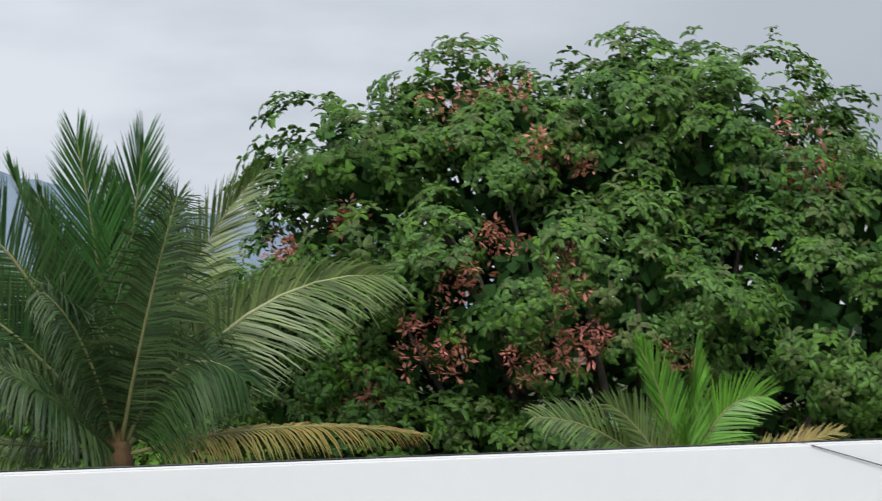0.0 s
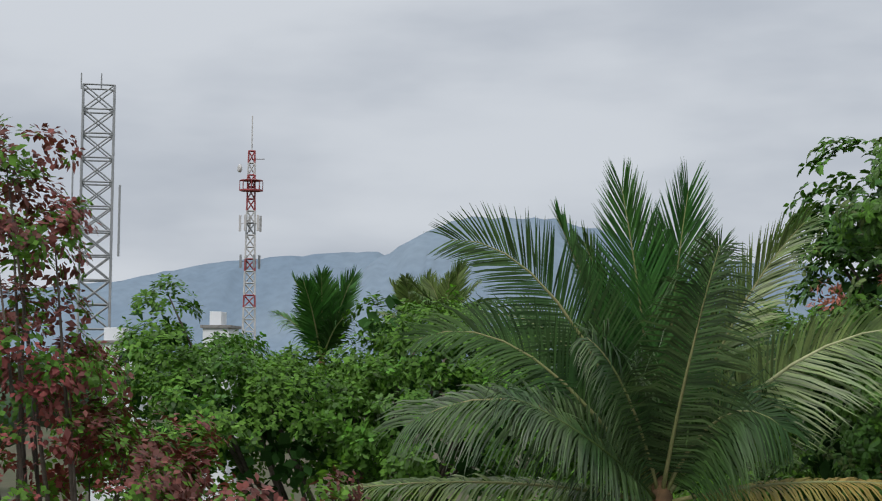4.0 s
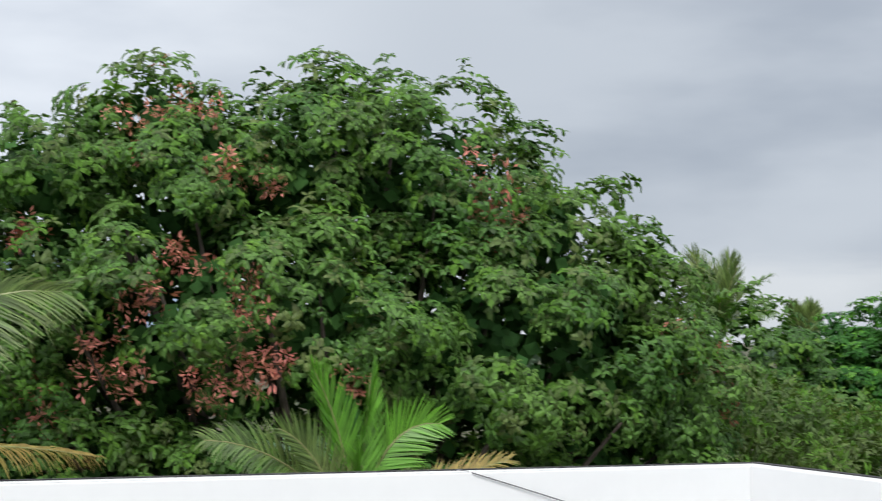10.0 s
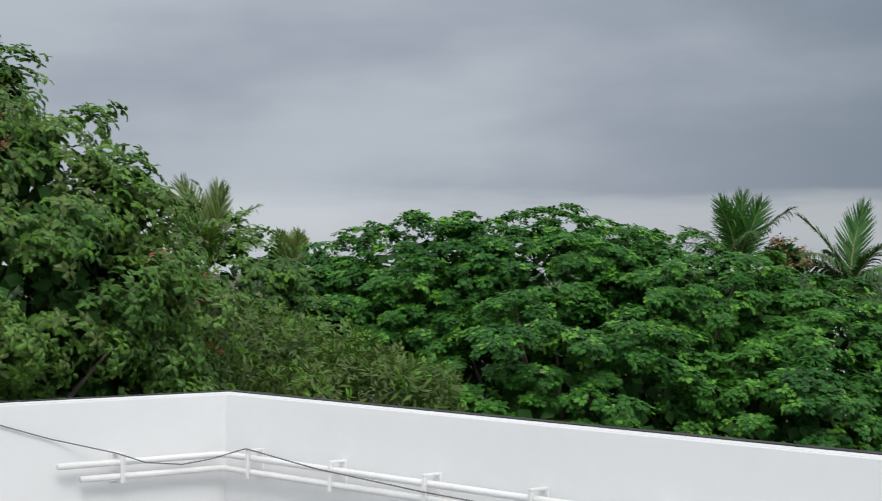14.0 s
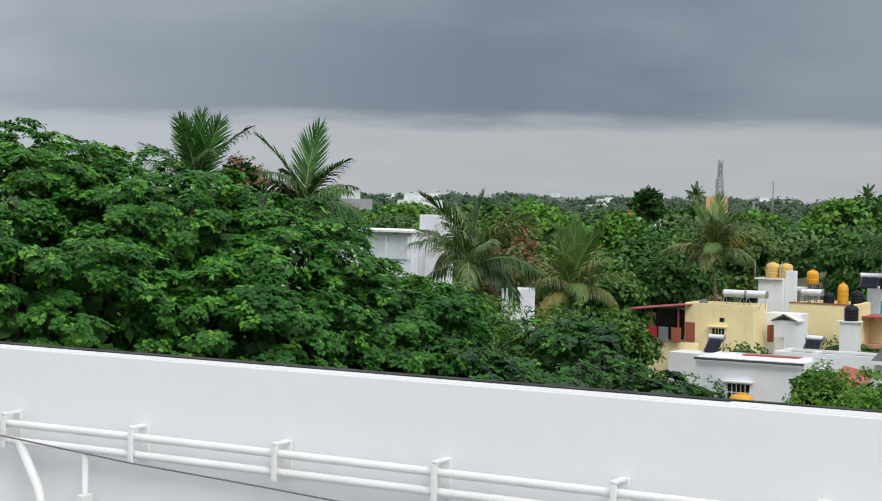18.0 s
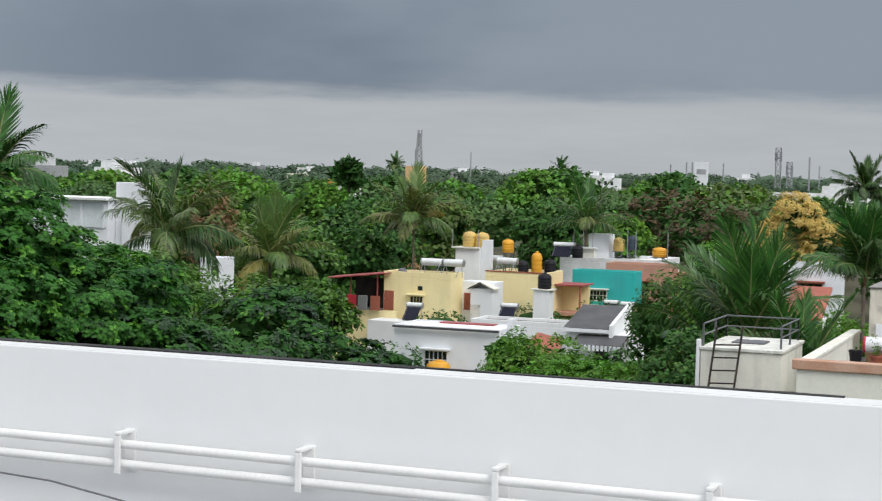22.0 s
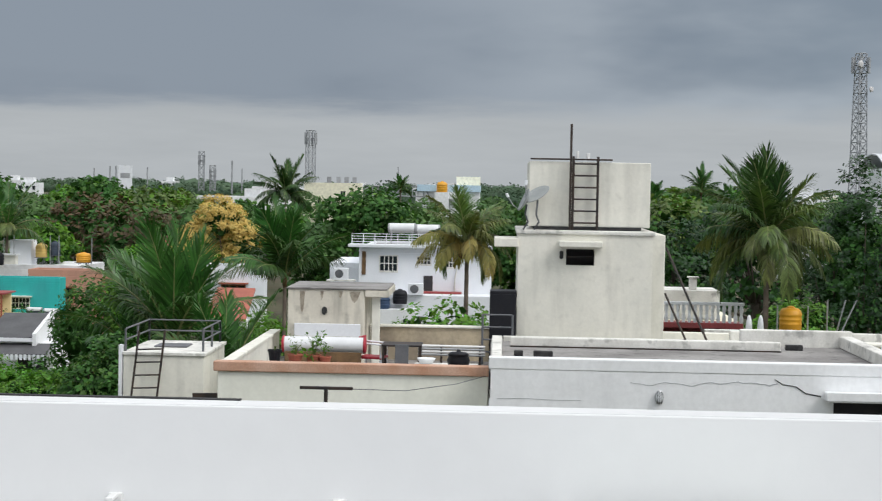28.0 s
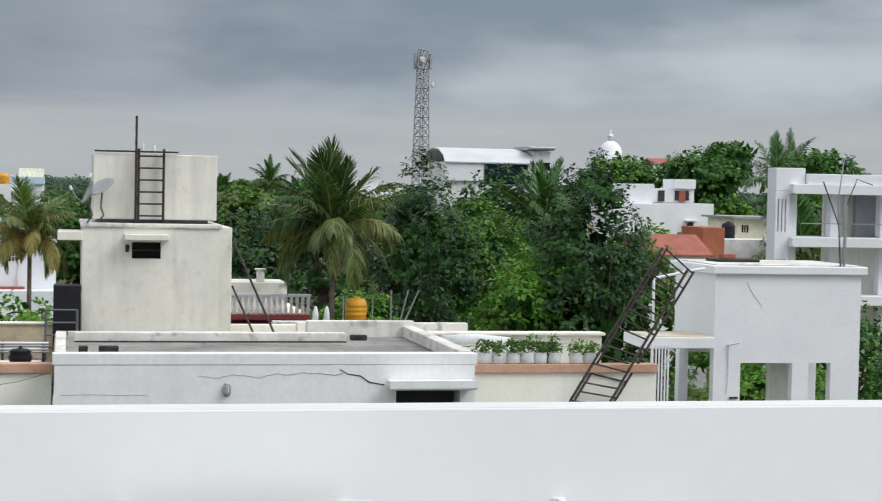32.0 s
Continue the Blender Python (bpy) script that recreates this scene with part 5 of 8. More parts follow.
part("rear_parapet", box(35.8 - 25, 36 - 25, -7.2 + HY, -2.0 + HY, 8.302, 9.10, 0.02), CREAM, house)
part("rear_parapet", box(35.0 - 25, 35.2 - 25, -8.3 + HY, -4.75 + HY, 8.302, 9.21, 0.02), GREYW, house)

# ---- terrace with orange coping ----
deck = thing("roof_terrace", "walled roof terrace with an orange-brown coping", "terrace", (26, 2.05, 0))


def dp(name, x0, x1, y0, y1, z0, z1, material, label="", bevel=0.012):
    return part(name, box(x0 - 26, x1 - 26, y0 - 2.05, y1 - 2.05, z0, z1, bevel), material, deck, label)


PALECREAM = mat("pale_cream_wall", (0.84, 0.84, 0.76), (0.78, 0.78, 0.70), 0.9, 0.85, streaks=0.12, grain=0.03)
dp("front_wall", 26, 26.15, 0.04, 4.10, 0, 9.18, PALECREAM)
dp("coping", 25.95, 26.20, 0.03, 4.16, 9.182, 9.33, ORANGE, "orange-brown painted coping", 0.015)
dp("side_wall", 26.22, 32.2, 3.95, 4.10, 0, 9.24, CREAM)
dp("side_coping", 26.22, 32.2, 3.93, 4.12, 9.242, 9.30, CREAM)
dp("floor", 26.15, 32.2, 0.04, 3.94, 8.3, 8.80, DECK)
dp("back_wall", 32.0, 32.2, 0.02, 2.24, 8.422, 9.40, mat("sooty_plaster", (0.58, 0.49, 0.35), (0.30, 0.25, 0.19), 0.7, 0.9, 0.2, 20, streaks=0.3), "soot-stained back wall")
dp("back_coping", 31.95, 32.25, 0.02, 2.26, 9.402, 9.44, CREAM)
store = thing("tank_room", "small stained cream store room on the terrace", "store room", (31, 2.9, 8.80))
STAIN = mat("brown_run_stain", (0.22, 0.18, 0.14), (0.42, 0.38, 0.31), 9, 0.95, grain=0.2)
STAINED = mat("stained_store_plaster", (0.74, 0.70, 0.60), (0.62, 0.58, 0.50), 1.1, 0.9, 0.1, 20, streaks=0.8, grain=0.04, mould=0.3)
part("body", box(0, 1.9, 2.28 - 2.9, 3.66 - 2.9, 0, 1.33, 0.02), STAINED, store)
part("slab", box(-0.03, 2.0, 1.86 - 2.9, 2.278 - 2.9, 1.205, 1.33, 0.015), STAINED, store)
part("slab_top", box(-0.03, 1.95, 1.88 - 2.9, 3.68 - 2.9, 1.332, 1.362, 0.01), DECK, store, "blackened slab top")
for y, w, h in ((3.40, 0.05, 0.42), (2.46, 0.10, 0.20), (3.05, 0.03, 0.16), (2.72, 0.04, 0.12)):
    bm = bmesh.new()
    rim = [bm.verts.new((-0.004, y - 2.9 + a * w, 1.30 - b * h)) for a, b in ((-1, 0), (1, 0), (0.8, 0.45), (0.5, 0.8), (0.1, 1), (-0.5, 0.75), (-0.7, 0.4))]
    back = [bm.verts.new(v.co + Vector((0.003, 0, 0))) for v in rim]
    bm.faces.new(rim[::-1])
    for k in range(7):
        bm.faces.new((rim[k], rim[(k + 1) % 7], back[(k + 1) % 7], back[k]))
    bmesh.ops.recalc_face_normals(bm, faces=bm.faces)
    part("run_stain", bm, STAIN, store, "dark run-down stain")
part("pillar", box(0.1, 0.25, 2.02 - 2.9, 2.16 - 2.9, 0, 1.203, 0.01), CREAM, store)
part("vent", lathe([(0.05, 0), (0.05, 0.02), (0.03, 0.02)], 12), COPING, store).matrix_basis = pose(-0.002, 3.0 - 2.9, 0.95, 0, -90, 0) @ Matrix.Diagonal((1.5, 1, 1, 1))
wash = thing("wash_counter", "white-tiled wash counter against the store room", "counter", (30.6, 2.95, 8.801))
part("splashback", box(0.33, 0.388, -0.60, 0.58, 0, 0.72, 0.005), NEWWHITE, wash)
part("tile_band", box(0.325, 0.329, -0.58, 0.56, 0.48, 0.50), GREYW, wash)
part("tap", tube([(0.33, -0.1, 0.42), (0.24, -0.1, 0.42), (0.24, -0.1, 0.36)], 0.02, None, 6), STEEL, wash)
heater = thing("solar_tank", "white solar tank with red end caps lying on the terrace", "solar heater", (28.2, 2.72, 8.801))
part("tank", tube([(0, -0.66, 0.60), (0, -0.64, 0.60), (0, 0.64, 0.60), (0, 0.66, 0.60)], 0.13, None, 20), SOLAR, heater, smooth=True)
for s in (-1, 1):
    part("end_cap", lathe([(0.137, -0.02), (0.137, 0.015), (0.09, 0.03)], 18), RED, heater, "red end cap", True).matrix_basis = pose(0, s * 0.66, 0.60, -90 * s, 0, 0)
    part("stand", box(-0.15, 0.15, s * 0.5 - 0.03, s * 0.5 + 0.03, 0, 0.475), IRON, heater)
part("collector", box(-0.19, -0.155, -0.62, 0.62, 0.04, 0.50, 0.006), HUSK, heater, "rust-brown panel under the tank")
potted("plant_pot", "empty black plastic pot on the terrace wall", (26.6, 3.32, 9.24), TANKB, 0.10, 0.22, LEAF_OLIVE, 0.04, 2, 51)
potted("plant_pot", "terracotta pot with dry twiggy plant", (26.4, 2.98, 9.22), TERRA, 0.11, 0.20, LEAF_OLIVE, 0.11, 8, 52, NARROW)
potted("plant_pot", "terracotta pot with a bright green leafy plant", (26.4, 2.70, 9.22), TERRA, 0.11, 0.20, LEAF_C, 0.17, 18, 53)
potted("plant_pot", "terracotta pot with a trailing green plant", (26.35, 2.52, 9.22), TERRA, 0.09, 0.18, LEAF_C, 0.10, 8, 54)
for x, y in ((26.6, 3.32), (26.4, 2.98), (26.4, 2.70), (26.35, 2.52)):
    solo("pot_stand", box(-0.14, 0.14, -0.13, 0.13, 0, (9.24 if y > 3.2 else 9.22) - 8.802, 0.01), GREYW, "low cement block under a flower pot", "block", at=(x, y, 8.801), group="blocks under the flower pots")
chair = thing("plastic_chair", "red and white plastic chair beside the solar tank", "chair", (28.4, 1.93, 8.801), 78)
part("seat", box(-0.2, 0.2, -0.2, 0.2, 0.38, 0.42, 0.015), RED, chair)
part("backrest", box(0.17, 0.21, -0.17, 0.17, 0.44, 0.74, 0.015), RED, chair)
for sx in (-0.17, 0.17):
    for sy in (-0.17, 0.17):
        part("leg", tube([(sx, sy, 0.378), (sx * 1.25, sy * 1.25, 0)], 0.02, None, 6), NEWWHITE, chair)
for sy in (-0.2, 0.2):
    part("armrest", tube([(-0.18, sy, 0.40), (-0.18, sy, 0.62), (0.18, sy, 0.64)], 0.018, None, 6), NEWWHITE, chair)
table = thing("metal_table", "black metal table with a cloth over it", "table", (28.2, 1.45, 8.801))
part("top", box(-0.3, 0.3, -0.32, 0.32, 0.62, 0.65, 0.01), IRON, table)
part("cloth", box(-0.31, -0.29, -0.12, 0.10, 0.15, 0.66, 0.008), IRONG, table, "grey cloth hanging over the edge")
for sx in (-0.27, 0.27):
    for sy in (-0.29, 0.29):
        part("leg", tube([(sx, sy, 0), (sx, sy, 0.618)], 0.018, None, 6), IRON, table)
for k in range(4):
    solo("stacked_pipe", tube([(30.6, 1.30, 9.05 + 0.05 * k), (30.6, 0.12, 9.045 + 0.05 * k)], 0.022, None, 8), PIPE if k % 2 else STEEL, "grey pipe resting on the terrace rack", "pipe", group="stacked pipes on the terrace")
rack = thing("pipe_rack", "low iron rack for pipes on the terrace", "rack", (30.6, 0.55, 8.801))
for s in (-0.34, 0.34):
    part("upright", box(0.03, 0.06, s - 0.02, s + 0.02, 0, 0.42), IRON, rack)
    for k in range(4):
        part("peg", box(-0.03, 0.028, s - 0.012, s + 0.012, 0.210 + 0.05 * k, 0.225 + 0.05 * k), IRON, rack)
solo("white_basin", lathe([(0.09, 0), (0.14, 0.07), (0.15, 0.09), (0.13, 0.09), (0.08, 0.02)], 18), NEWWHITE, "white enamel basin on the terrace", "basin", at=(27.3, 1.02, 9.22), smooth=True)
pot = thing("cooking_pot", "black round pot with a lid on the terrace wall", "pot", (26.6, 0.50, 9.24))
part("bowl", lathe([(0.08, 0), (0.16, 0.05), (0.18, 0.12), (0.15, 0.19), (0.16, 0.20)], 18), TANKB, pot, smooth=True)
part("lid", lathe([(0.17, 0.20), (0.12, 0.24), (0.03, 0.25), (0.03, 0.28), (0.015, 0.285)], 18), TANKB, pot, smooth=True)
solo("brick_stand", box(-0.2, 0.75, -0.25, 0.75, 0, 0.418, 0.01), GREYW, "rough cement block shelf behind the coping", "block", at=(26.75, 0.46, 8.801))
tpost = thing("clothes_post", "black iron T-shaped post in front of the terrace", "post", (23.9, 2.26, 0))
part("upright", tube([(0, 0, 0), (0, 0, 9.18)], 0.028, None, 8), IRON, tpost)
part("crossbar", box(-0.03, 0.03, -0.37, 0.36, 9.185, 9.225, 0.004), IRON, tpost)
solo("cable", tube([(23.9, 1.95, 9.20), (24.5, 1.2, 9.12), (25.4, 0.5, 9.13), (25.9, 0.08, 9.2)], 0.006, None, 5), CABLE, "thin cable from the post to the house", "cable")

# ---- water box with a ladder ----
cist = thing("cistern", "flat-topped cream cistern with a railing", "cistern", (30.6, 5.8, 0))
part("body", box(0, 2.3, -0.72, 0.72, 0, 8.92, 0.015), CREAM, cist)
part("lip", box(-0.02, 0.14, 0.735, 0.80, 6.5, 9.10, 0.01), NEWWHITE, cist, "white upright edge slab")
part("top_slab", box(-0.03, 2.35, -0.75, 0.73, 8.922, 8.98, 0.01), GREYW, cist)
part("hatch", box(0.9, 1.5, -0.25, 0.35, 8.982, 9.01, 0.01), IRONG, cist)
railing("cistern_railing", "dark iron railing round the cistern top", ((30.7, 6.5, 8.98), (32.8, 6.5, 8.98), (32.8, 5.15, 8.98), (30.9, 5.15, 8.98)), 0.40, IRONG, 2, 0.02, 0.9)
ladder("dark iron ladder against the cistern", (29.95, 7.15, 0), (30.5, 6.22, 9.36), (29.95, 6.72, 0), (30.5, 5.76, 9.38), 40, IRON, 0.02, 0.02, 0.965)
solo("leaning_board", box(-0.02, 0.02, -0.35, 0.35, 0, 8.4), IRON, "dark board leaning behind the cistern", "board", at=(29.6, 4.75, 0), turn=10)

# ---- planter terrace ----
pl = thing("planter_terrace", "roof terrace with orange coping and grow bags", "terrace", (27, -8.0, 0))
part("front_wall", box(0, 0.15, -1.6, 1.48, 0, 9.06, 0.01), PALECREAM, pl)
part("coping", box(-0.05, 0.22, -1.62, 1.50, 9.062, 9.20, 0.012), ORANGE, pl, "orange-brown painted coping")
part("floor", box(0.16, 4.2, -1.9, 1.48, 8.2, 8.298), GREYW, pl)
part("back_wall", box(3.9, 4.1, -1.9, 1.48, 8.302, 9.32, 0.02), CREAM, pl)
part("back_coping", box(3.82, 4.18, -1.95, 1.50, 9.322, 9.38, 0.02), CREAM, pl)
# Dark plate on the wall, painting the shade of an opening.
part("doorway", box(3.88, 3.898, -1.05, -0.05, 8.7, 9.20), DARK, pl, "dark sheet painting the shade in an opening")
solo("white_sheet", tube([(30.4, -6.75, 9.28), (30.4, -7.4, 9.30), (30.4, -8.0, 9.24)], 0.09, None, 12), BAG, "rolled white plastic sheet on the terrace", "sheet", smooth=True)
solo("sheet_stand", box(-0.15, 0.15, -0.9, 0.9, 0, 0.86), GREYW, "cement bench under the rolled sheet", "bench", at=(30.4, -7.65, 8.3))
for k in range(8):
    y = -6.72 - 0.235 * k - (0.12 if k > 5 else 0)
    bag = thing("grow_bag", "white plastic grow bag with a leafy green plant", "grow bag", (27.08, y, 9.201), group="grow bags along the coping")
    part("bag", lathe([(0.085, 0), (0.105, 0.03), (0.11, 0.11), (0.10, 0.17), (0.105, 0.185), (0.09, 0.18), (0.085, 0.15)], 14), BAG, bag, smooth=True)
    rngp = np.random.default_rng(60 + k)
    p = rngp.normal(size=(26, 3)) * [0.06, 0.06, 0.05] + [0, 0, 0.26]
    part("plant", scatter(BROAD, p, rngp.normal(size=(26, 3)) + [0, 0, 0.7], 0.10 * rngp.uniform(0.7, 1.2, 26), rngp), LEAF_A if k < 6 else LEAF_C, bag)
solo("green_box", box(-0.06, 0.06, -0.07, 0.07, 0, 0.10, 0.01), TEAL, "small green plastic box among the grow bags", "box", at=(27.08, -8.26, 9.202))

# ---- white stair tower with ladders ----
tw = thing("stair_tower", "unfinished white stair tower with open sides and a flat roof", "stair tower", (28, -12.3, 0))


def tp(name, x0, x1, y0, y1, z0, z1, material=None, label="", bevel=0.012):
    return part(name, box(x0 - 28, x1 - 28, y0 + 12.3, y1 + 12.3, z0, z1, bevel), material or NEWWHITE, tw, label)


part("front_wall", holed(-13.66 + 12.3, -10.98 + 12.3, 6.0, 10.63, ((-12.42 + 12.3, -11.47 + 12.3, 7.8, 9.11), (-13.13 + 12.3, -12.72 + 12.3, 7.8, 9.11)), 0, 0.18, "x"), NEWWHITE, tw)
tp("side_wall", 28.18, 30.0, -11.16, -10.98, 9.33, 10.63)
tp("side_wall", 28.18, 30.0, -13.66, -13.48, 9.12, 10.63)
tp("corner_post", 29.7, 29.9, -11.16, -10.98, 6, 9.328)
tp("corner_post", 29.75, 29.95, -13.66, -13.48, 6, 9.118)
tp("inner_post", 28.9, 29.1, -12.75, -12.40, 6, 9.118, CREAM)
tp("back_wall", 29.9, 30.0, -13.45, -11.2, 9.12, 10.63)
tp("floor", 28.0, 31.0, -13.66, -10.98, 5.6, 5.98, GREYW)
tp("roof_slab", 27.93, 30.1, -13.75, -10.90, 10.632, 10.78, None, "white roof slab with a drip edge", 0.02)
tp("roof_top", 28.05, 30.0, -13.65, -11.0, 10.782, 10.80, GREYW)
tp("side_canopy", 27.95, 29.1, -10.975, -9.72, 9.36, 9.55, None, "white side canopy slab", 0.015)
tp("canopy_top", 28.0, 29.05, -10.975, -9.78, 9.552, 9.565, mat("stained_yellow_screed", (0.55, 0.46, 0.30), (0.62, 0.60, 0.54), 2.5, 0.9))
tp("lower_body", 28.0, 31.0, -13.66, -9.8, 0, 5.598, STUCCO)
part("crack", tube([(-0.004, -11.55 + 12.3, 10.50), (-0.004, -11.62 + 12.3, 10.36), (-0.004, -11.70 + 12.3, 10.25), (-0.004, -11.85 + 12.3, 10.08)][::-1], 0.006, None, 4), GREYW, tw, "faint hairline crack")
part("door_bolt", box(-0.05, -0.001, -11.42 + 12.3, -11.28 + 12.3, 8.50, 8.53), IRON, tw)
solo("roof_board", box(-0.3, 0.3, -0.4, 0.4, 0, 0.05, 0.01), IRON, "wide rust-brown board lying on the tower roof", "board", at=(29.2, -11.75, 10.801))
solo("roof_brick", box(-0.1, 0.1, -0.12, 0.12, 0, 0.08, 0.01), REDROOF, "dark red brick on the boards", "brick", at=(29.2, -11.65, 10.852))
solo("ladder_ledge", box(-0.4, 0.4, -0.9, 0.9, 0, 7.898), STUCCO, "masonry ledge at the foot of the ladders", "ledge", at=(26.55, -7.95, 0))
ladder("long black iron ladder leaning on the tower canopy", (26.6, -7.58, 7.9), (27.0, -9.66, 11.1), (26.6, -8.27, 7.9), (27.0, -10.1, 10.75), 11, IRON, 0.022, 0.05, 0.97)
ladder("second black iron ladder behind the long one", (26.8, -7.72, 7.9), (27.3, -9.85, 11.1), (26.8, -8.40, 7.9), (27.3, -10.32, 10.7), 11, IRON, 0.02, 0.09, 0.99)
pv = thing("pvc_pipe", "white plastic pipe bent up to the tower roof", "pipe", (27.85, -9.82, 6.0))
part("riser", tube([(0, 0, 0), (0, 0, 4.50), (0.02, -0.03, 4.56), (0.1, -0.75, 4.70), (0.15, -0.95, 4.72)], 0.024, None, 8), NEWWHITE, pv)
for k in range(5):
    part("hanging_pipe", tube([(0.08, -0.10 - 0.055 * k, 3.42), (0.08, -0.10 - 0.055 * k, 2.3 + 0.03 * k)], 0.015, None, 6), NEWWHITE, pv)
solo("iron_post", box(-0.05, 0.05, -0.05, 0.05, 0, 3.3), IRON, "dark iron post under the canopy", "post", at=(28.4, -10.12, 6.06))
solo("water_pipe", tube([(27.985, -11.25, 9.46), (27.985, -11.25, 8.9), (27.985, -11.23, 8.6)], 0.012, None, 6), NEWWHITE, "thin white pipe down the tower wall", "pipe")
solo("light_arm", tube([(27.98, -11.22, 9.42), (27.8, -11.38, 9.48)], 0.02, None, 6), NEWWHITE, "small white lamp arm on the tower wall", "lamp")
mastp = thing("aerial_mast", "rusty aerial mast with loose wires on the tower roof", "aerial", (28.05, -13.35, 9.9))
part("pole", tube([(0, 0, 0), (0, 0, 2.1)], 0.03, None, 6), STEEL, mastp)
part("wire", tube([(-0.02, 0.02, 0.0), (0.0, 0.12, 1.6), (0.02, 0.42, 2.35)], 0.012, None, 5), IRON, mastp)
part("wire", tube([(0, 0.05, 0.8), (0, 0.15, 2.0), (0, 0.05, 2.75)], 0.012, None, 5), STEEL, mastp)
part("wire", tube([(0, 0.0, 1.9), (0, -0.2, 2.4), (0, -0.5, 2.3)], 0.01, None, 5), IRON, mastp)

# ---- houses farther off ----


def house_block(name, label, x, y0, y1, z1, depth, material, windows=(), parapet=0.35, group="", category="house", shade=0.35, frame_mat=None, roof=True, bars=2):
    """A flat-roofed house: four walls down to the ground, floor slab, roof with parapet, windows (y, z, w, h) in the face that looks -x."""
    ym = (y0 + y1) / 2
    ob = thing(name, label, category, (x, ym, 0), group=group)
    w = (y1 - y0) / 2
    top = z1 - parapet if roof else z1
    part("wall", box(0, depth, -w, w, 0, top - 0.12, 0.02), material, ob)
    if roof:
        part("roof", box(0.16, depth - 0.16, -w + 0.16, w - 0.16, top - 0.118, top - 0.02), DECK if material is not FARWHITE else material, ob)
        for x0, x1, v0, v1 in ((0.002, 0.15, -w, w), (depth - 0.15, depth - 0.002, -w, w), (0.152, depth - 0.152, -w, -w + 0.15), (0.152, depth - 0.152, w - 0.15, w)):
            part("parapet", box(x0, x1, v0, v1, top - 0.119, z1, 0.008), material, ob)
    for y, z, ww, hh in windows:
        add_window(ob, 0, y - ym, z, ww, hh, bars, shade, frame_mat or material)
    return ob


def pitched(parent, x0, x1, y0, y1, z0, z1, material, name="roof", over=0.2):
    """A gable roof, ridge along y."""
    bm = bmesh.new()
    xm = (x0 + x1) / 2
    rows = []
    for x, z in ((x0 - over, z0), (xm, z1), (x1 + over, z0), (x1 + over, z0 - 0.1), (xm, z1 - 0.14), (x0 - over, z0 - 0.1)):
        rows.append([bm.verts.new((x, y, z)) for y in (y0 - over, y1 + over)])
    for a, b in zip(rows, rows[1:] + rows[:1]):
        bm.faces.new((a[0], b[0], b[1], a[1]))
    bm.faces.new([r[0] for r in rows])
    bm.faces.new([r[1] for r in rows][::-1])
    bmesh.ops.recalc_face_normals(bm, faces=bm.faces)
    return part(name, bm, material, parent)


# yellow house
yh = house_block("yellow_house", "pale yellow two-storey house with a red lean-to roof", 95, 34.98, 39.2, 5.9, 2.2, YELLOW, ((37.1, 4.1, 0.75, 0.75),), 0.25, bars=3)
part("vent", box(-0.01, 0.04, -0.35, -0.05, 4.85, 5.1), PANE, yh)
part("side_wing", box(2.0, 3.4, -4.2, -2.05, 0, 5.4, 0.02), NEWWHITE, yh, "white side wing")
part("wing_window", box(1.97, 2.02, -2.84, -2.24, 3.7, 4.7), TERRA, yh, "brown shuttered window")
por = part("porch", box(1.2, 1.99, -4.25, -2.9, 0, 5.05, 0.02), NEWWHITE, yh, "white gabled porch")
part("porch_door", box(1.17, 1.198, -3.55, -2.95, 2.4, 4.1), GREYW, por)
bm = bmesh.new()
for y, z in ((-4.4, 5.06), (-3.55, 5.45), (-2.8, 5.06), (-2.8, 4.98), (-3.55, 5.37), (-4.4, 4.98)):
    bm.verts.new((1.0, y, z)), bm.verts.new((2.2, y, z))
bm.verts.ensure_lookup_table()
for k in range(6):
    a, b = 2 * k, 2 * ((k + 1) % 6)
    bm.faces.new((bm.verts[a], bm.verts[b], bm.verts[b + 1], bm.verts[a + 1]))
part("porch_roof", bm, CREAM, por)
part("balcony_wall", box(-0.6, -0.45, 1.0, 5.6, 0, 3.6, 0.02), YELLOW, yh)
part("veranda_door", box(-0.05, -0.003, 1.45, 2.05, 3.62, 4.75), TERRA, yh, "red-brown shutter")
part("balcony_floor", box(-0.45, 4, 2.13, 6.2, 3.2, 3.35), GREYW, yh)
# Dark back sheet paints the shade of rooms below the lean-to.
part("balcony_shadow", box(3.9, 4.0, 2.13, 5.6, 3.36, 5.2), DARK, yh, "dark sheet painting the shade behind the veranda")
part("lean_to_roof", box(-0.9, 4.2, 0, 5.0, -0.035, 0.035, 0.01), REDTIN, yh, "red sheet lean-to roof").matrix_basis = pose(0, 1.65, 5.80, -6.5, 0, 0)
part("front_terrace", box(-2.6, -0.62, -2.6, 2.0, 0, 3.2, 0.02), STUCCO, yh, "white terrace before the yellow front")
part("roof_bump", lathe([(0.32, 5.66), (0.30, 5.85), (0.18, 6.02), (0.03, 6.07)], 14, None, (1.0, 1.35, 0)), IRONG, yh, "dark domed roof vent", True)
for y in (2.3, 4.0, 5.5):
    part("veranda_post", tube([(-0.5, y, 3.6), (-0.5, y, 5.76 - 0.114 * (y - 1.65))], 0.05, None, 6), REDTIN, yh)
for y, m in ((2.6, TERRA), (3.4, STEEL), (4.1, RED), (5.1, STEEL)):
    solo("washing", box(-0.03, 0.03, -0.3, 0.3, 0, 0.85, 0.02), m, "cloth hung over the veranda wall", "laundry", at=(94.2, 37.09 + y - 0.3, 3.6), group="laundry on the veranda")
solar_heater((96.2, 36.6, 5.632), 1.3, tubes=False)
solar_heater((96.2, 35.25, 5.632), 1.2, tubes=False)
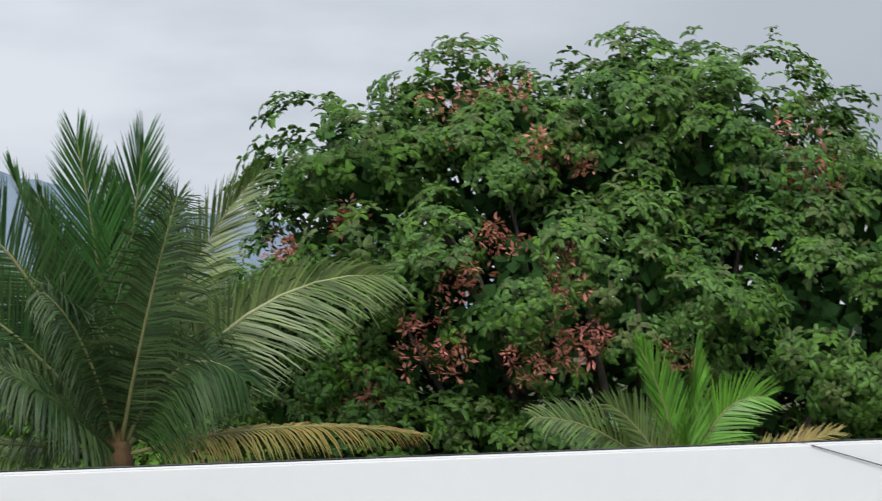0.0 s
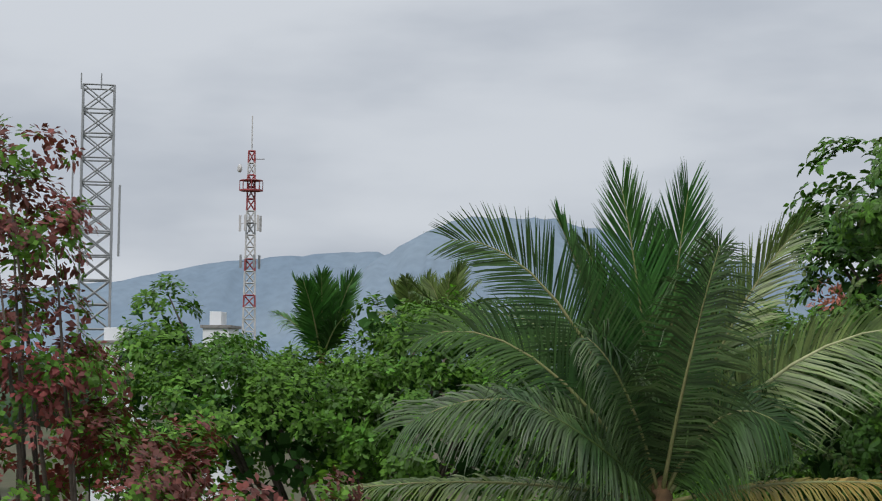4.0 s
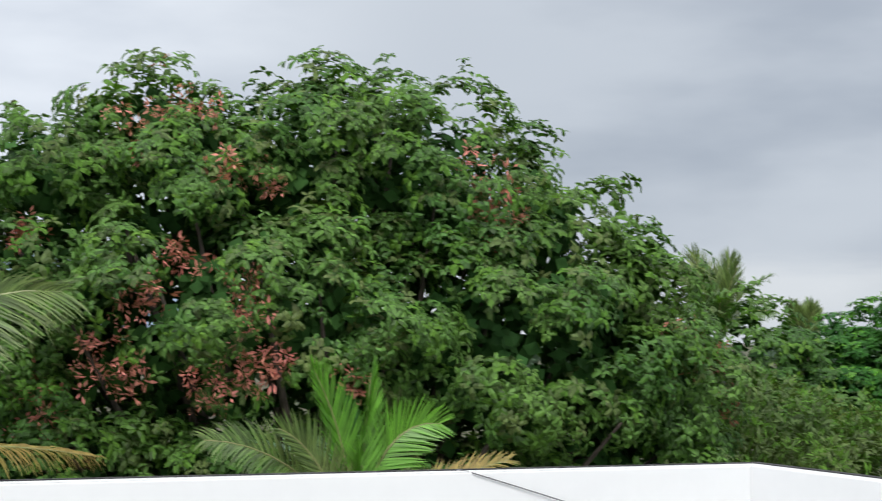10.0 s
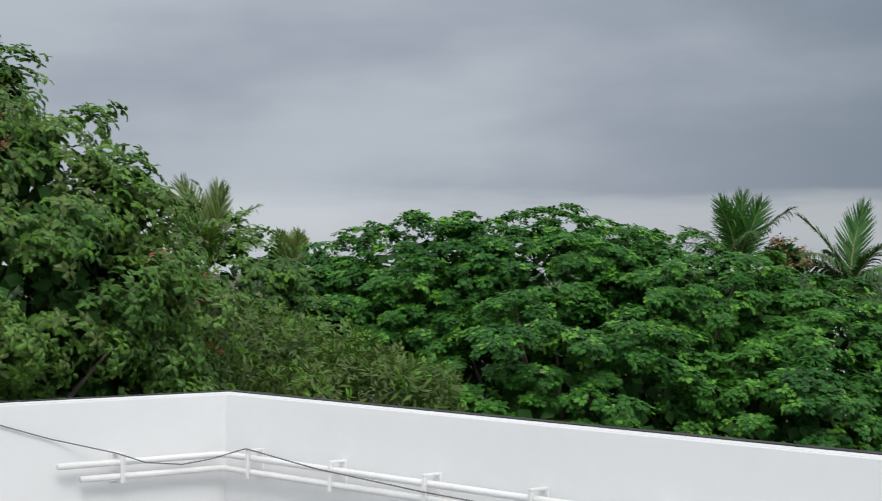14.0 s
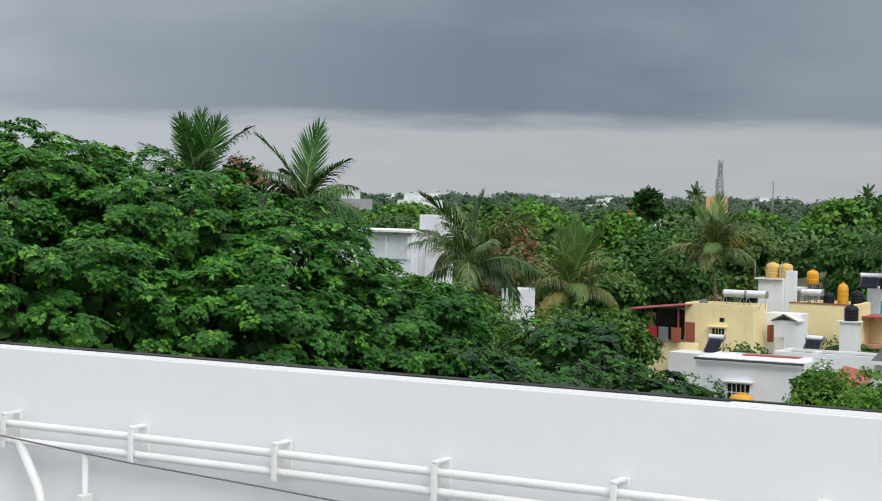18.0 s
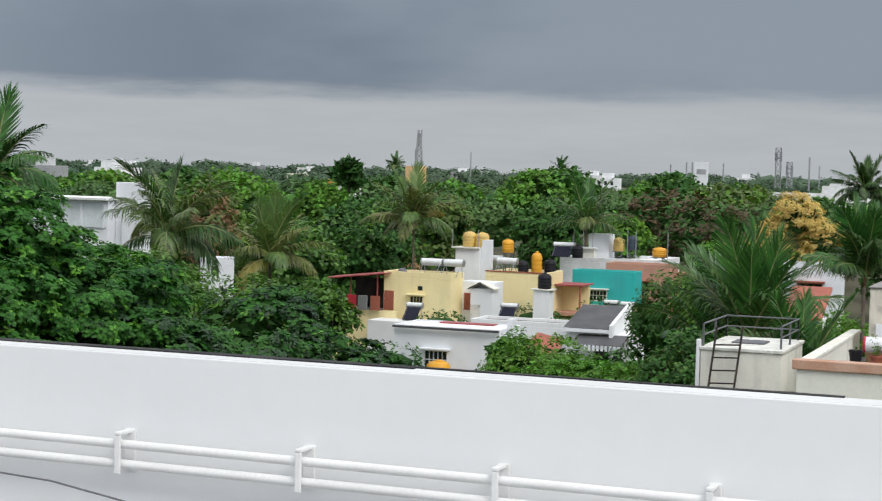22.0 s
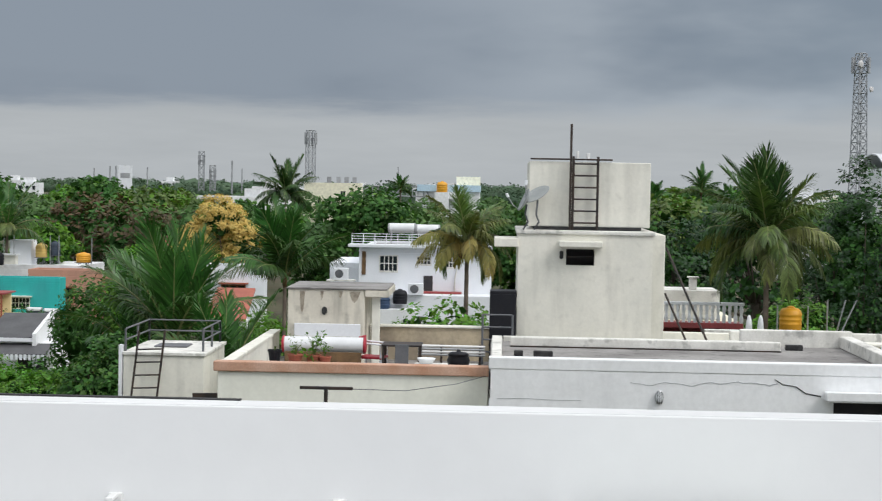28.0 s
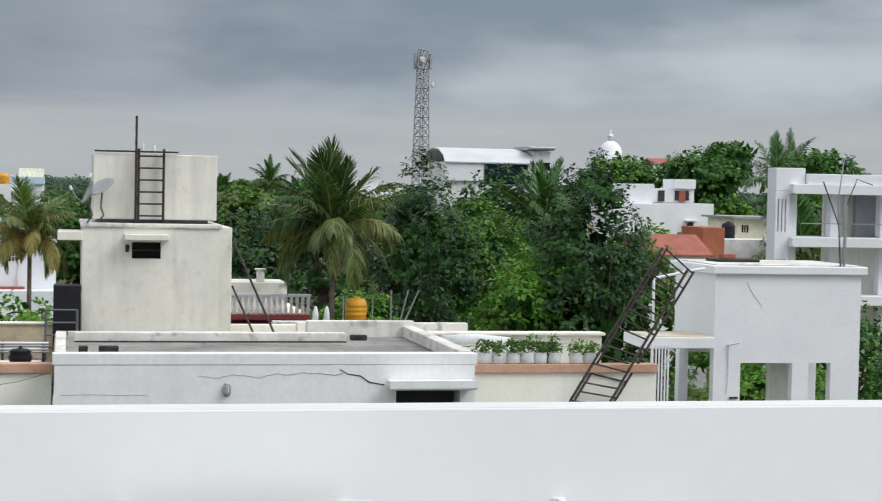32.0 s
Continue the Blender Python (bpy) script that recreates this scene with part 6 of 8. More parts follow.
solar_heater((93.9, 36.75, 3.205), 0.95, r=0.17)
wing = house_block("yellow_wing", "pale yellow house wing with a brown roof edge", 100, 31.0, 34.6, 5.85, 4.4, YELLOW, (), 0.2)
part("roof_edge", box(-0.04, 0.13, -1.82, 1.82, 5.852, 5.92), TERRA, wing, "red-brown roof edge")
tt = thing("tank_tower", "white tank tower with a platform for two tanks", "tank tower", (101, 36, 5.3))
part("shaft", box(0, 1.2, -0.65, 0.95, -5.3, 1.85, 0.02), STUCCO, tt)
part("side_shaft", box(0.2, 0.8, -1.25, -0.66, -5.3, 2.4, 0.02), NEWWHITE, tt)
part("platform", box(-0.2, 1.4, -0.64, 1.15, 1.852, 1.93), CREAM, tt)
for y in (-0.6, 1.1):
    part("rail_post", tube([(-0.15, y, 1.93), (-0.15, y, 3.0)], 0.03, None, 5), STEEL, tt)
water_tank((101.6, 36.25, 7.231), 0.42, 0.95, TANKP, "faded yellow water tank on the white tank tower")
water_tank((101.6, 35.42, 7.231), 0.42, 0.92, TANKP, "faded yellow water tank on the white tank tower")
water_tank((103, 34.2, 5.64), 0.36, 0.85, TANKY, "yellow water tank on a high stand", 1.25)
water_tank((102.5, 33.0, 5.64), 0.33, 0.82, TANKB, "black water tank on the yellow house roof")
water_tank((102.7, 32.2, 5.64), 0.32, 1.4, TANKY, "tall yellow water tank on the house roof")
water_tank((103.4, 31.55, 5.64), 0.36, 0.95, TANKB, "black water tank on the yellow house roof")
solar_heater((101.0, 33.55, 5.635), 1.3, tubes=False, r=0.2)
solar_heater((103.2, 35.0, 5.635), 0.9, tubes=False, r=0.2)
pil = thing("tank_pillar", "white masonry pillar for a black tank", "pillar", (98, 30.4, 0))
part("pillar", box(0, 0.9, -0.5, 0.5, 0, 5.0, 0.02), STUCCO, pil)
part("platform", box(-0.1, 1.0, -0.65, 0.65, 5.002, 5.08), CREAM, pil)
water_tank((98.45, 30.35, 5.081), 0.40, 0.92, TANKB, "black water tank on a white pillar")
solar_heater((94.6, 31.2, 3.42), 1.0, r=0.16)
lean = thing("lean_to", "open lean-to with a red sheet roof", "lean-to", (104, 30.5, 0))
part("roof", box(-1.4, 1.2, -1.3, 1.2, 5.02, 5.10), REDTIN, lean).matrix_basis = pose(0, 0, 0, 0, 0, 0)
for y in (-1.1, 1.0):
    part("post", box(-1.3, -1.2, y - 0.05, y + 0.05, 0, 5.018), TERRA, lean)
part("wall", box(0.4, 0.6, -1.2, 1.2, 0, 5.01), YELLOW, lean)
part("floor", box(-1.4, 0.39, -1.4, 1.2, 3.2, 3.4), PINK, lean)
th = house_block("turquoise_house", "bright turquoise upper storey with a shaded window", 108, 27.25, 31.45, 5.75, 1.6, TEAL, ((29.8, 4.15, 1.3, 0.6),), 0.2, bars=5, shade=0.4, frame_mat=CREAM)
part("balcony", box(-0.3, -0.02, -2.3, 2.3, 3.0, 3.55), YELLOW, th, "yellow balcony front")
solar_heater((106.5, 28.4, 3.0), 0.9, r=0.17)
solar_heater((106.4, 27.3, 2.95), 0.9, r=0.17)
solo("heater_ledge", box(-0.8, 0.7, -1.4, 1.4, 0, 2.945), GREYW, "low cement roof carrying two solar heaters", "roof", at=(106.5, 27.9, 0))
ph = house_block("salmon_house", "salmon-pink house with brown shutters", 116, 26.9, 31.4, 5.85, 2.4, PINK, ((28.7, 4.1, 0.7, 1.0),), 0.3, frame_mat=TERRA)
part("annexe", box(2.0, 3.2, -3.4, -2.27, 0, 5.3, 0.02), PINK, ph)
add_window(ph, 2.0, -2.85, 4.3, 0.5, 0.9, 0, 0.2, TERRA)
wt = thing("white_tower", "white roof tower with a platform", "tank tower", (120, 33, 0))
part("shaft", box(0, 1.5, -0.72, 0.8, 0, 7.65, 0.02), NEWWHITE, wt)
part("block", box(-0.6, -0.01, 0.2, 1.6, 0, 6.6, 0.02), CREAM, wt)
part("platform", box(-0.8, 0, 0.1, 1.8, 6.602, 6.7), STUCCO, wt)
for y in (0.3, 1.0, 1.7):
    part("rail_post", tube([(-0.7, y, 6.7), (-0.7, y, 8.0)], 0.03, None, 5), STEEL, wt)
low = house_block("low_house", "long low house behind the white tower", 119, 28.3, 35.6, 6.0, 6, FARWHITE, (), 0.2)
water_tank((120.5, 31.7, 6.01), 0.40, 1.0, TANKP, "faded yellow water tank on a house roof", 0.45)
water_tank((120.5, 30.75, 6.01), 0.36, 1.0, mat("blue_grey_tank_plastic", (0.05, 0.07, 0.10)), "blue-grey water tank on a high stand", 0.6)
water_tank((120.5, 28.75, 6.01), 0.5, 0.7, TANKY, "yellow water tank on an iron frame", 0.15)
for y, z in ((31.0, 8.0), (30.4, 8.0), (28.1, 7.9), (35.0, 7.5)):
    solo("frame_pole", tube([(0, 0, 0), (0, 0, z - 6.0)], 0.035, None, 5), STEEL, "thin steel pole on a roof", "pole", at=(120.2, y, 6.01), group="steel poles on the roofs")
solar_heater((118.0, 35.0, 6.01), 1.5, r=0.2)
water_tank((117.6, 33.9, 6.01), 0.38, 0.9, TANKB, "black water tank on a low roof")
# nearer low houses
wl_house = house_block("low_white_house", "low white house with a dark roof edge and barred window", 78, 26.2, 31.6, 4.45, 3.2, NEWWHITE, ((29.4, 2.85, 1.1, 0.8),), 0.04, bars=4, shade=0.3)
part("pale_roof", box(0.2, 3.0, -2.5, 2.5, 4.392, 4.405), FARWHITE, wl_house, "pale screeded roof")
part("red_strip", box(2.2, 3.0, -1.6, 1.2, 4.406, 4.46), REDTIN, wl_house, "dull red sheet on the roof")
part("roof_edge", box(-0.25, -0.12, -2.7, 2.7, 4.32, 4.42), SLATE, wl_house, "dark roof edge")
part("chimney_block", box(1.0, 1.6, -3.0, -2.72, 4.0, 4.9), NEWWHITE, wl_house)
water_tank((76.8, 28.8, 2.0), 0.55, 0.98, TANKY, "yellow water tank on a low wall")
solo("tank_plinth", box(-0.7, 0.7, -0.7, 0.7, 0, 1.998), GREYW, "masonry plinth under the water tank", "plinth", at=(76.8, 28.8, 0))
gh = thing("grey_roof_house", "small white house with a dark sloping roof and scalloped awning", "house", (83, 22.6, 0))
part("wall", box(0.3, 3.4, -0.45, 1.9, 0, 4.2, 0.02), STUCCO, gh)


def sheet(corners, thick, bm=None):
    """A flat four-cornered sheet with some thickness."""
    bm = bm or bmesh.new()
    up = [bm.verts.new(c) for c in corners]
    dn = [bm.verts.new((c[0], c[1], c[2] - thick)) for c in corners]
    bm.faces.new(up)
    bm.faces.new(dn[::-1])
    for k in range(4):
        bm.faces.new((up[k], dn[k], dn[(k + 1) % 4], up[(k + 1) % 4]))
    bmesh.ops.recalc_face_normals(bm, faces=bm.faces)
    return bm


part("roof", sheet(((-0.1, 1.95, 4.30), (-0.1, -0.40, 4.34), (3.5, -0.40, 5.25), (3.5, 1.95, 5.22)), 0.08), SLATE, gh, "dark grey sheet roof")
part("eave_board", box(-0.14, -0.102, -0.40, 1.95, 4.12, 4.30), NEWWHITE, gh)
part("gable", sheet(((-0.15, -0.42, 4.52), (-0.15, -0.60, 4.52), (3.6, -0.60, 5.46), (3.6, -0.42, 5.46)), 1.6), STUCCO, gh, "stained white gable wall")
part("side_block", box(0.2, 3.4, -1.35, -0.62, 0, 4.05, 0.02), STUCCO, gh)
part("awning", sheet(((-1.3, 1.2, 3.62), (-1.3, -1.35, 3.66), (0.18, -1.35, 4.02), (0.18, 1.2, 4.0)), 0.06), SLATE, gh, "dark sloping awning")
for k in range(12):
    part("valance", box(-1.33, -1.305, -1.30 + 0.21 * k, -1.17 + 0.21 * k, 3.36, 3.63), NEWWHITE, gh)
# Plate on the wall, coloured dark as the shade below the awning.
part("doorway", box(0.17, 0.198, -1.0, 0.4, 2.0, 3.3), DARK, gh, "dark sheet painting the shade under the awning")
rt = thing("tiled_house", "small house with an orange-red tiled roof", "house", (75, 23.7, 0))
part("wall", box(0, 3, -0.7, 0.8, 0, 3.3), STUCCO, rt)
part("roof", sheet(((-0.3, 1.0, 3.25), (-0.3, -0.95, 2.95), (2.6, -0.8, 4.25), (2.6, 0.5, 4.5)), 0.09), REDROOF, rt, "orange-red tiled slope")
house_block("grey_flat", "grey cement roof between the houses", 86, 25.0, 30.5, 4.2, 2.4, STUCCO, (), 0.12)

# white house with glass louvres behind the rain tree
lh = house_block("louvre_house", "white house with a band of louvred glass", 56, 34.2, 40.2, 10.5, 2.2, NEWWHITE, (), 0.0)
glz = part("glass_band", box(-0.05, 0, -2.9, 2.9, 9.5, 10.38), mat("frosted_glass_panels", (0.72, 0.77, 0.80), rough=0.25), lh, "frosted glass panels")
for k in range(7):
    part("mullion", box(-0.09, -0.051, -2.9 + k * 0.96, -2.82 + k * 0.96, 9.5, 10.38), NEWWHITE, glz)
part("roof_edge", box(-0.3, 2.4, -3.1, 3.1, 10.52, 10.6), STUCCO, lh)
part("stair_block", box(0.5, 1.1, -4.2, -3.02, 0, 11.2, 0.02), NEWWHITE, lh)
part("stair_wall", box(0.3, 0.48, -4.2, -3.4, 0, 10.0, 0.02), NEWWHITE, lh)
house_block("small_white_house", "small white house with an orange beam", 58, 30.75, 31.4, 8.45, 1.5, NEWWHITE, (), 0.2)

# white house with roof railing and its neighbours
wh = house_block("white_house", "white two-storey house with a roof railing", 75, 0.2, 5.9, 9.28, 9, NEWWHITE, ((4.62, 8.6, 0.72, 0.62), (3.1, 8.75, 0.55, 0.28), (2.0, 8.7, 0.5, 0.4)), 0.1, bars=3, shade=0.0, frame_mat=GREYW)
part("roof_band", box(-0.35, 0.5, -2.9, 3.3, 9.29, 9.42, 0.02), NEWWHITE, wh)
part("side_block", box(1.0, 7, 2.87, 4.2, 0, 8.55, 0.02), NEWWHITE, wh)
part("brown_panel", box(-0.03, 0, 2.55, 2.72, 8.1, 9.1), HUSK, wh)
# Dark plate in place of the shade inside a side opening.
part("side_opening", box(-0.03, -0.004, -0.35, 0.05, 7.45, 8.1), DARK, wh)
part("red_ledge", box(-0.5, -0.02, -1.6, 0.1, 7.36, 7.44, 0.01), REDTIN, wh, "faded red ledge")
part("lower_wing", box(-1.5, -0.02, -3.2, 1.4, 0, 7.35, 0.02), NEWWHITE, wh)
part("drain", tube([(-0.06, -1.4, 8.5), (-0.06, -1.3, 8.0), (-0.06, -1.3, 7.36)], 0.03, None, 6), GREYW, wh)
railing("roof_railing", "white steel railing round a flat roof", ((74.8, 6.2, 9.42), (74.8, 0.3, 9.42)), 0.45, NEWWHITE, 4, 0.02, 0.5)
solar_heater((77.5, 4.2, 9.22), 1.15, tubes=False)
solar_heater((77.5, 3.05, 9.18), 1.0, tubes=False)
for y, z in ((6.6, 8.05), (3.35, 7.36)):
    u = thing("outdoor_unit", "white air-conditioner unit on a house wall", "air conditioner", (74.2 if y > 5 else 73.4, y, z if y < 5 else 7.9), group="air conditioners on the white house")
    part("casing", box(-0.15, 0.15, -0.32, 0.32, 0, 0.5, 0.02), NEWWHITE, u)
    part("fan", lathe([(0.18, 0), (0.18, 0.01), (0.05, 0.015)], 16), IRONG, u).matrix_basis = pose(-0.152, 0.06, 0.26, 0, -90, 0)
solo("unit_shelf", box(-0.3, 0.4, -0.6, 0.6, 0, 0.06), GREYW, "concrete shelf under an outdoor unit", "shelf", at=(74.3, 6.6, 7.84))
water_tank((73.2, 4.0, 7.0), 0.3, 0.6, TANKB, "small black water tank beside the white house")
water_tank((73.0, 4.75, 6.8), 0.34, 0.55, mat("dark_blue_tank_plastic", (0.03, 0.06, 0.12)), "dark blue water tank beside the white house")
solo("tank_shelf", box(-0.6, 0.6, -1.1, 0.9, 0, 6.79), STUCCO, "masonry shelf carrying small tanks", "wall", at=(73.1, 4.4, 0))
house_block("flat_white_house", "low flat-roofed white house behind the palms", 90, 12.0, 15.0, 7.7, 1.2, NEWWHITE, ((13.6, 6.35, 1.2, 0.5),), 0.1, frame_mat=TERRA)
rr = thing("red_roofed_house", "house with a faded red sloping roof", "house", (80, 12.4, 0))
part("wall", box(0.5, 2.4, -0.9, 0.8, 0, 5.5), STUCCO, rr)
bm = bmesh.new()
for p in ((-0.3, -0.95, 5.68), (-0.3, 1.1, 5.62), (2.5, 0.8, 6.95), (2.5, -1.0, 6.95), (-0.3, -0.95, 5.58), (-0.3, 1.1, 5.52), (2.5, 0.8, 6.85), (2.5, -1.0, 6.85)):
    bm.verts.new(p)
bm.verts.ensure_lookup_table()
for f in ((0, 1, 2, 3), (7, 6, 5, 4), (0, 4, 5, 1), (1, 5, 6, 2), (2, 6, 7, 3), (3, 7, 4, 0)):
    bm.faces.new([bm.verts[i] for i in f])
part("roof", bm, REDROOF, rr, "faded red tiled slope")
gz = thing("gazebo", "tiny white pavilion with a red pointed roof", "pavilion", (122, 23.6, 0))
part("body", box(-0.7, 0.7, -0.7, 0.7, 0, 7.2), NEWWHITE, gz)
part("roof", lathe([(1.15, 7.2), (0.5, 7.6), (0.05, 8.0)], 4), REDTIN, gz)

# balcony house behind the stair head, small yellow tank
bh = thing("balcony_house", "house with a white balustrade and red trim", "house", (46, -5.4, 0))
part("wall", box(0.3, 5, -1.2, 1.6, 0, 8.5, 0.02), FARCREAM, bh)
part("balcony", box(-0.4, 0.29, -1.1, 1.6, 8.42, 8.56, 0.01), REDTIN, bh, "red balcony edge")
part("lower_edge", box(-0.45, 0.29, -1.1, 1.6, 8.18, 8.26, 0.01), STUCCO, bh)
part("shadow_band", box(0.28, 0.299, -1.1, 1.6, 8.27, 8.41), REDTIN, bh)
part("top_rail", box(-0.42, -0.28, -1.12, 1.6, 9.02, 9.10, 0.01), STUCCO, bh)
for k in range(18):
    part("baluster", lathe([(0.04, 8.562), (0.055, 8.68), (0.03, 8.8), (0.05, 8.92), (0.04, 9.018)], 8, None, (-0.35, -1.05 + k * 0.15, 0)), STUCCO, bh)
part("upper_ledge", box(1.4, 3, -0.7, 0.9, 8.502, 9.30, 0.02), GREYW, bh)
ch = part("stack", box(1.6, 1.8, -0.1, 0.1, 9.302, 9.62, 0.02), GREYW, bh)
part("stack_cap", box(1.55, 1.85, -0.15, 0.15, 9.622, 9.66), GREYW, ch)
water_tank((44.3, -7.5, 8.50), 0.28, 0.62, TANKY, "small yellow water tank in an iron frame")
fr = thing("iron_cage", "iron cage round the small yellow tank", "frame", (44.3, -7.5, 8.3))
part("plate", box(-0.35, 0.35, -0.4, 0.4, 0.15, 0.198), IRON, fr)
for y in (-0.38, 0.38):
    part("post", tube([(-0.3, y, 0.198), (-0.3, y, 0.85)], 0.02, None, 6), STEEL, fr)
solo("tank_support", box(-0.35, 0.35, -0.4, 0.4, 0, 8.448), STUCCO, "masonry support under the small tank", "pillar", at=(44.3, -7.5, 0))
for y, tilt in ((-8.42, 0), (-8.62, 0.25), (-8.70, 0.45)):
    solo("steel_rod", tube([(0, 0, 0), (0, -tilt, 1.0)], 0.02, None, 5), STEEL, "bare steel rod rising from a roof edge", "rod", at=(44.3, y, 8.31), group="bare steel rods")
solo("rod_wall", box(-0.1, 0.1, -1.2, 1.2, 0, 8.308), STUCCO, "plain low wall behind the terrace", "wall", at=(44.3, -9.2, 0))
for y in (-5.55, -5.8):
    solo("wrapped_post", lathe([(0.075, 0), (0.06, 0.18), (0.04, 0.28), (0.015, 0.33)], 10), BAG, "white plastic-wrapped post top", "post", at=(38.0, y, 9.0), smooth=True, group="wrapped post tops")
solo("cap_wall", box(-0.15, 0.15, -1.0, 1.0, 0, 8.998), GREYW, "low grimy wall behind the stair head", "wall", at=(38.0, -5.6, 0))

# white buildings to the south-east
wb = house_block("stepped_white_house", "white stepped house with brown doors", 120, -46.4, -41.9, 11.1, 9, NEWWHITE, ((-44.6, 9.3, 0.5, 0.85),), 0.0, shade=0.4, bars=0, frame_mat=STUCCO)
part("left_block", box(-0.3, 6, 2.27, 5.6, 0, 11.0, 0.02), NEWWHITE, wb)
part("left_tower", box(0.4, 4, 2.28, 4.3, 11.002, 12.45, 0.02), NEWWHITE, wb)
part("upper_storey", box(1.6, 6, -1.3, 2.26, 11.12, 12.15, 0.02), NEWWHITE, wb)
part("upper_tower", box(1.4, 4, -1.35, 0.3, 12.152, 12.85, 0.02), NEWWHITE, wb)
# Two dark plates paint the shade of the upper openings.
part("upper_opening", box(1.55, 1.598, -0.9, 0.2, 11.3, 12.0), DARK, wb)
part("upper_opening", box(1.55, 1.598, 1.0, 1.5, 11.2, 12.0), DARK, wb)
part("upper_door", box(1.50, 1.549, -0.6, -0.1, 11.2, 12.0), TERRA, wb)
r2 = thing("red_tiled_roof_house", "house with a broad red tiled roof", "house", (100, -36.6, 0))
part("wall", box(0, 6, -1.9, 1.9, 0, 8.1), FARWHITE, r2)
pitched(r2, 0, 6, -1.9, 1.9, 8.15, 9.3, REDROOF)
house_block("brick_house", "small bare brick house", 106, -41.8, -40.3, 9.8, 4, mat("bare_orange_brick", (0.42, 0.15, 0.08), (0.36, 0.12, 0.07), 0.8, 0.9), (), 0.0, roof=False)
gs = house_block("grey_shed", "pale shed with a grey sheet roof", 112, -47.9, -44.8, 10.2, 5, FARCREAM, ((-45.6, 9.5, 0.5, 0.5),), 0.0, shade=0.0)
part("sheet_roof", box(-0.6, 5.4, -1.9, 1.9, 10.21, 10.35), FARGREY, gs)
water_tank((110.0, -43.6, 8.9), 0.45, 1.1, TANKB, "black water tank beside the grey shed")
solo("tank_block", box(-0.6, 0.6, -0.8, 0.8, 0, 8.898), FARWHITE, "white wall under a black tank", "wall", at=(110, -43.6, 0))
house_block("low_wall_house", "low white wall among trees", 108, -46.5, -42.3, 9.0, 3, FARWHITE, (), 0.0, roof=False)
cf = thing("concrete_frame_building", "white unfinished building with open storeys", "building", (60, -27.5, 0))


def cp(name, x0, x1, y0, y1, z0, z1, material=None, bevel=0.02):
    return part(name, box(x0 - 60, x1 - 60, y0 + 27.5, y1 + 27.5, z0, z1, bevel), material or NEWWHITE, cf)


part("end_wall", holed(-26.2 + 27.5, -25.65 + 27.5, 0, 12.1, [(-26.08 + 27.5 + 0.14 * k, -26.02 + 27.5 + 0.14 * k, z0, z0 + 1.2) for z0 in (8.4, 10.6) for k in range(3)], 0, 0.25, "x"), NEWWHITE, cf)
cp("roof_block", 60, 60.8, -26.8, -25.65, 12.102, 12.95)
for z in (12.0, 10.05, 7.9):
    cp("floor_slab", 59.7, 62, -34, -26.21, z, z + 0.36)
cp("parapet", 59.8, 60.0, -34, -26.81, 12.362, 12.75)
for y in (-26.5, -28.2, -30.2, -32.5):
    for z0, z1 in ((0, 7.898), (8.262, 10.048), (10.412, 11.998)):
        cp("column", 60.4, 60.8, y - 0.18, y + 0.18, z0, z1)
cp("side_wall", 60.252, 60.8, -25.85, -25.65, 0, 12.1)
cp("back_wall", 61.8, 62, -34, -28.4, 0, 11.99, CREAM)
cp("room_wall", 61.4, 61.6, -34, -29.5, 10.412, 11.99, FARGREY)
cp("rail", 60.0, 60.05, -34, -26.7, 10.9, 10.94, STEEL, 0)
dm2 = thing("domed_hall", "white hall with a dome and lantern", "dome", (290, -92.7, 0))
part("drum", box(-6, 6, -2.6, 2.6, 0, 17.2, 0.05), NEWWHITE, dm2)
part("wing", box(-4, 6, -8, -2.62, 0, 15.8, 0.05), NEWWHITE, dm2)
part("dome", lathe([(2.1, 17.2), (2.1, 17.8), (1.95, 18.8), (1.6, 19.5), (1.0, 20.1), (0.6, 20.3)], 24), NEWWHITE, dm2, smooth=True)
part("lantern", lathe([(0.5, 20.3), (0.5, 21.0), (0.62, 21.05), (0.4, 21.4), (0.08, 21.6), (0.04, 22.2)], 14), NEWWHITE, dm2, smooth=True)
rh = house_block("red_roofed_hall", "white hall with a red roof", 290, -109.7, -101, 16.4, 9, FARWHITE, (), 0.0)
pitched(rh, 0, 9, -4.3, 4.3, 16.45, 17.6, REDTIN)
water_tank((289, -99.3, 15.2), 0.9, 1.8, TANKB, "black water tank beside the red-roofed hall")
solo("hall_annexe", box(-2, 2, -2, 2, 0, 15.19), FARWHITE, "low white annexe under a black tank", "building", at=(290, -99.0, 0))
of = thing("office_block", "grey and white office block with a curved metal roof", "office building", (195, -49.0, 0))
part("body", box(0, 12, -4.0, 6.3, 0, 14.75, 0.03), FARWHITE, of)
part("glass_front", box(-0.15, -0.01, -3.4, 1.7, 12.3, 14.6), mat("dark_blue_glass", (0.02, 0.035, 0.06), rough=0.1), of, "dark tinted glazing")
part("white_bay", box(-0.4, -0.01, 1.9, 6.3, 12.6, 14.6, 0.02), NEWWHITE, of)
bm = bmesh.new()
arc = [(-0.6, 14.8), (0.5, 15.6), (3.0, 16.3), (6.0, 16.5), (9.0, 16.3), (12.5, 15.0)]
for x, z in arc + [(x, z - 0.15) for x, z in arc[::-1]]:
    bm.verts.new((x, -4.0, z)), bm.verts.new((x, 6.5, z))
bm.verts.ensure_lookup_table()
n = len(bm.verts) // 2
for k in range(n):
    a, b = 2 * k, 2 * ((k + 1) % n)
    bm.faces.new((bm.verts[a], bm.verts[b], bm.verts[b + 1], bm.verts[a + 1]))
bm.faces.new([bm.verts[2 * k] for k in range(n)])
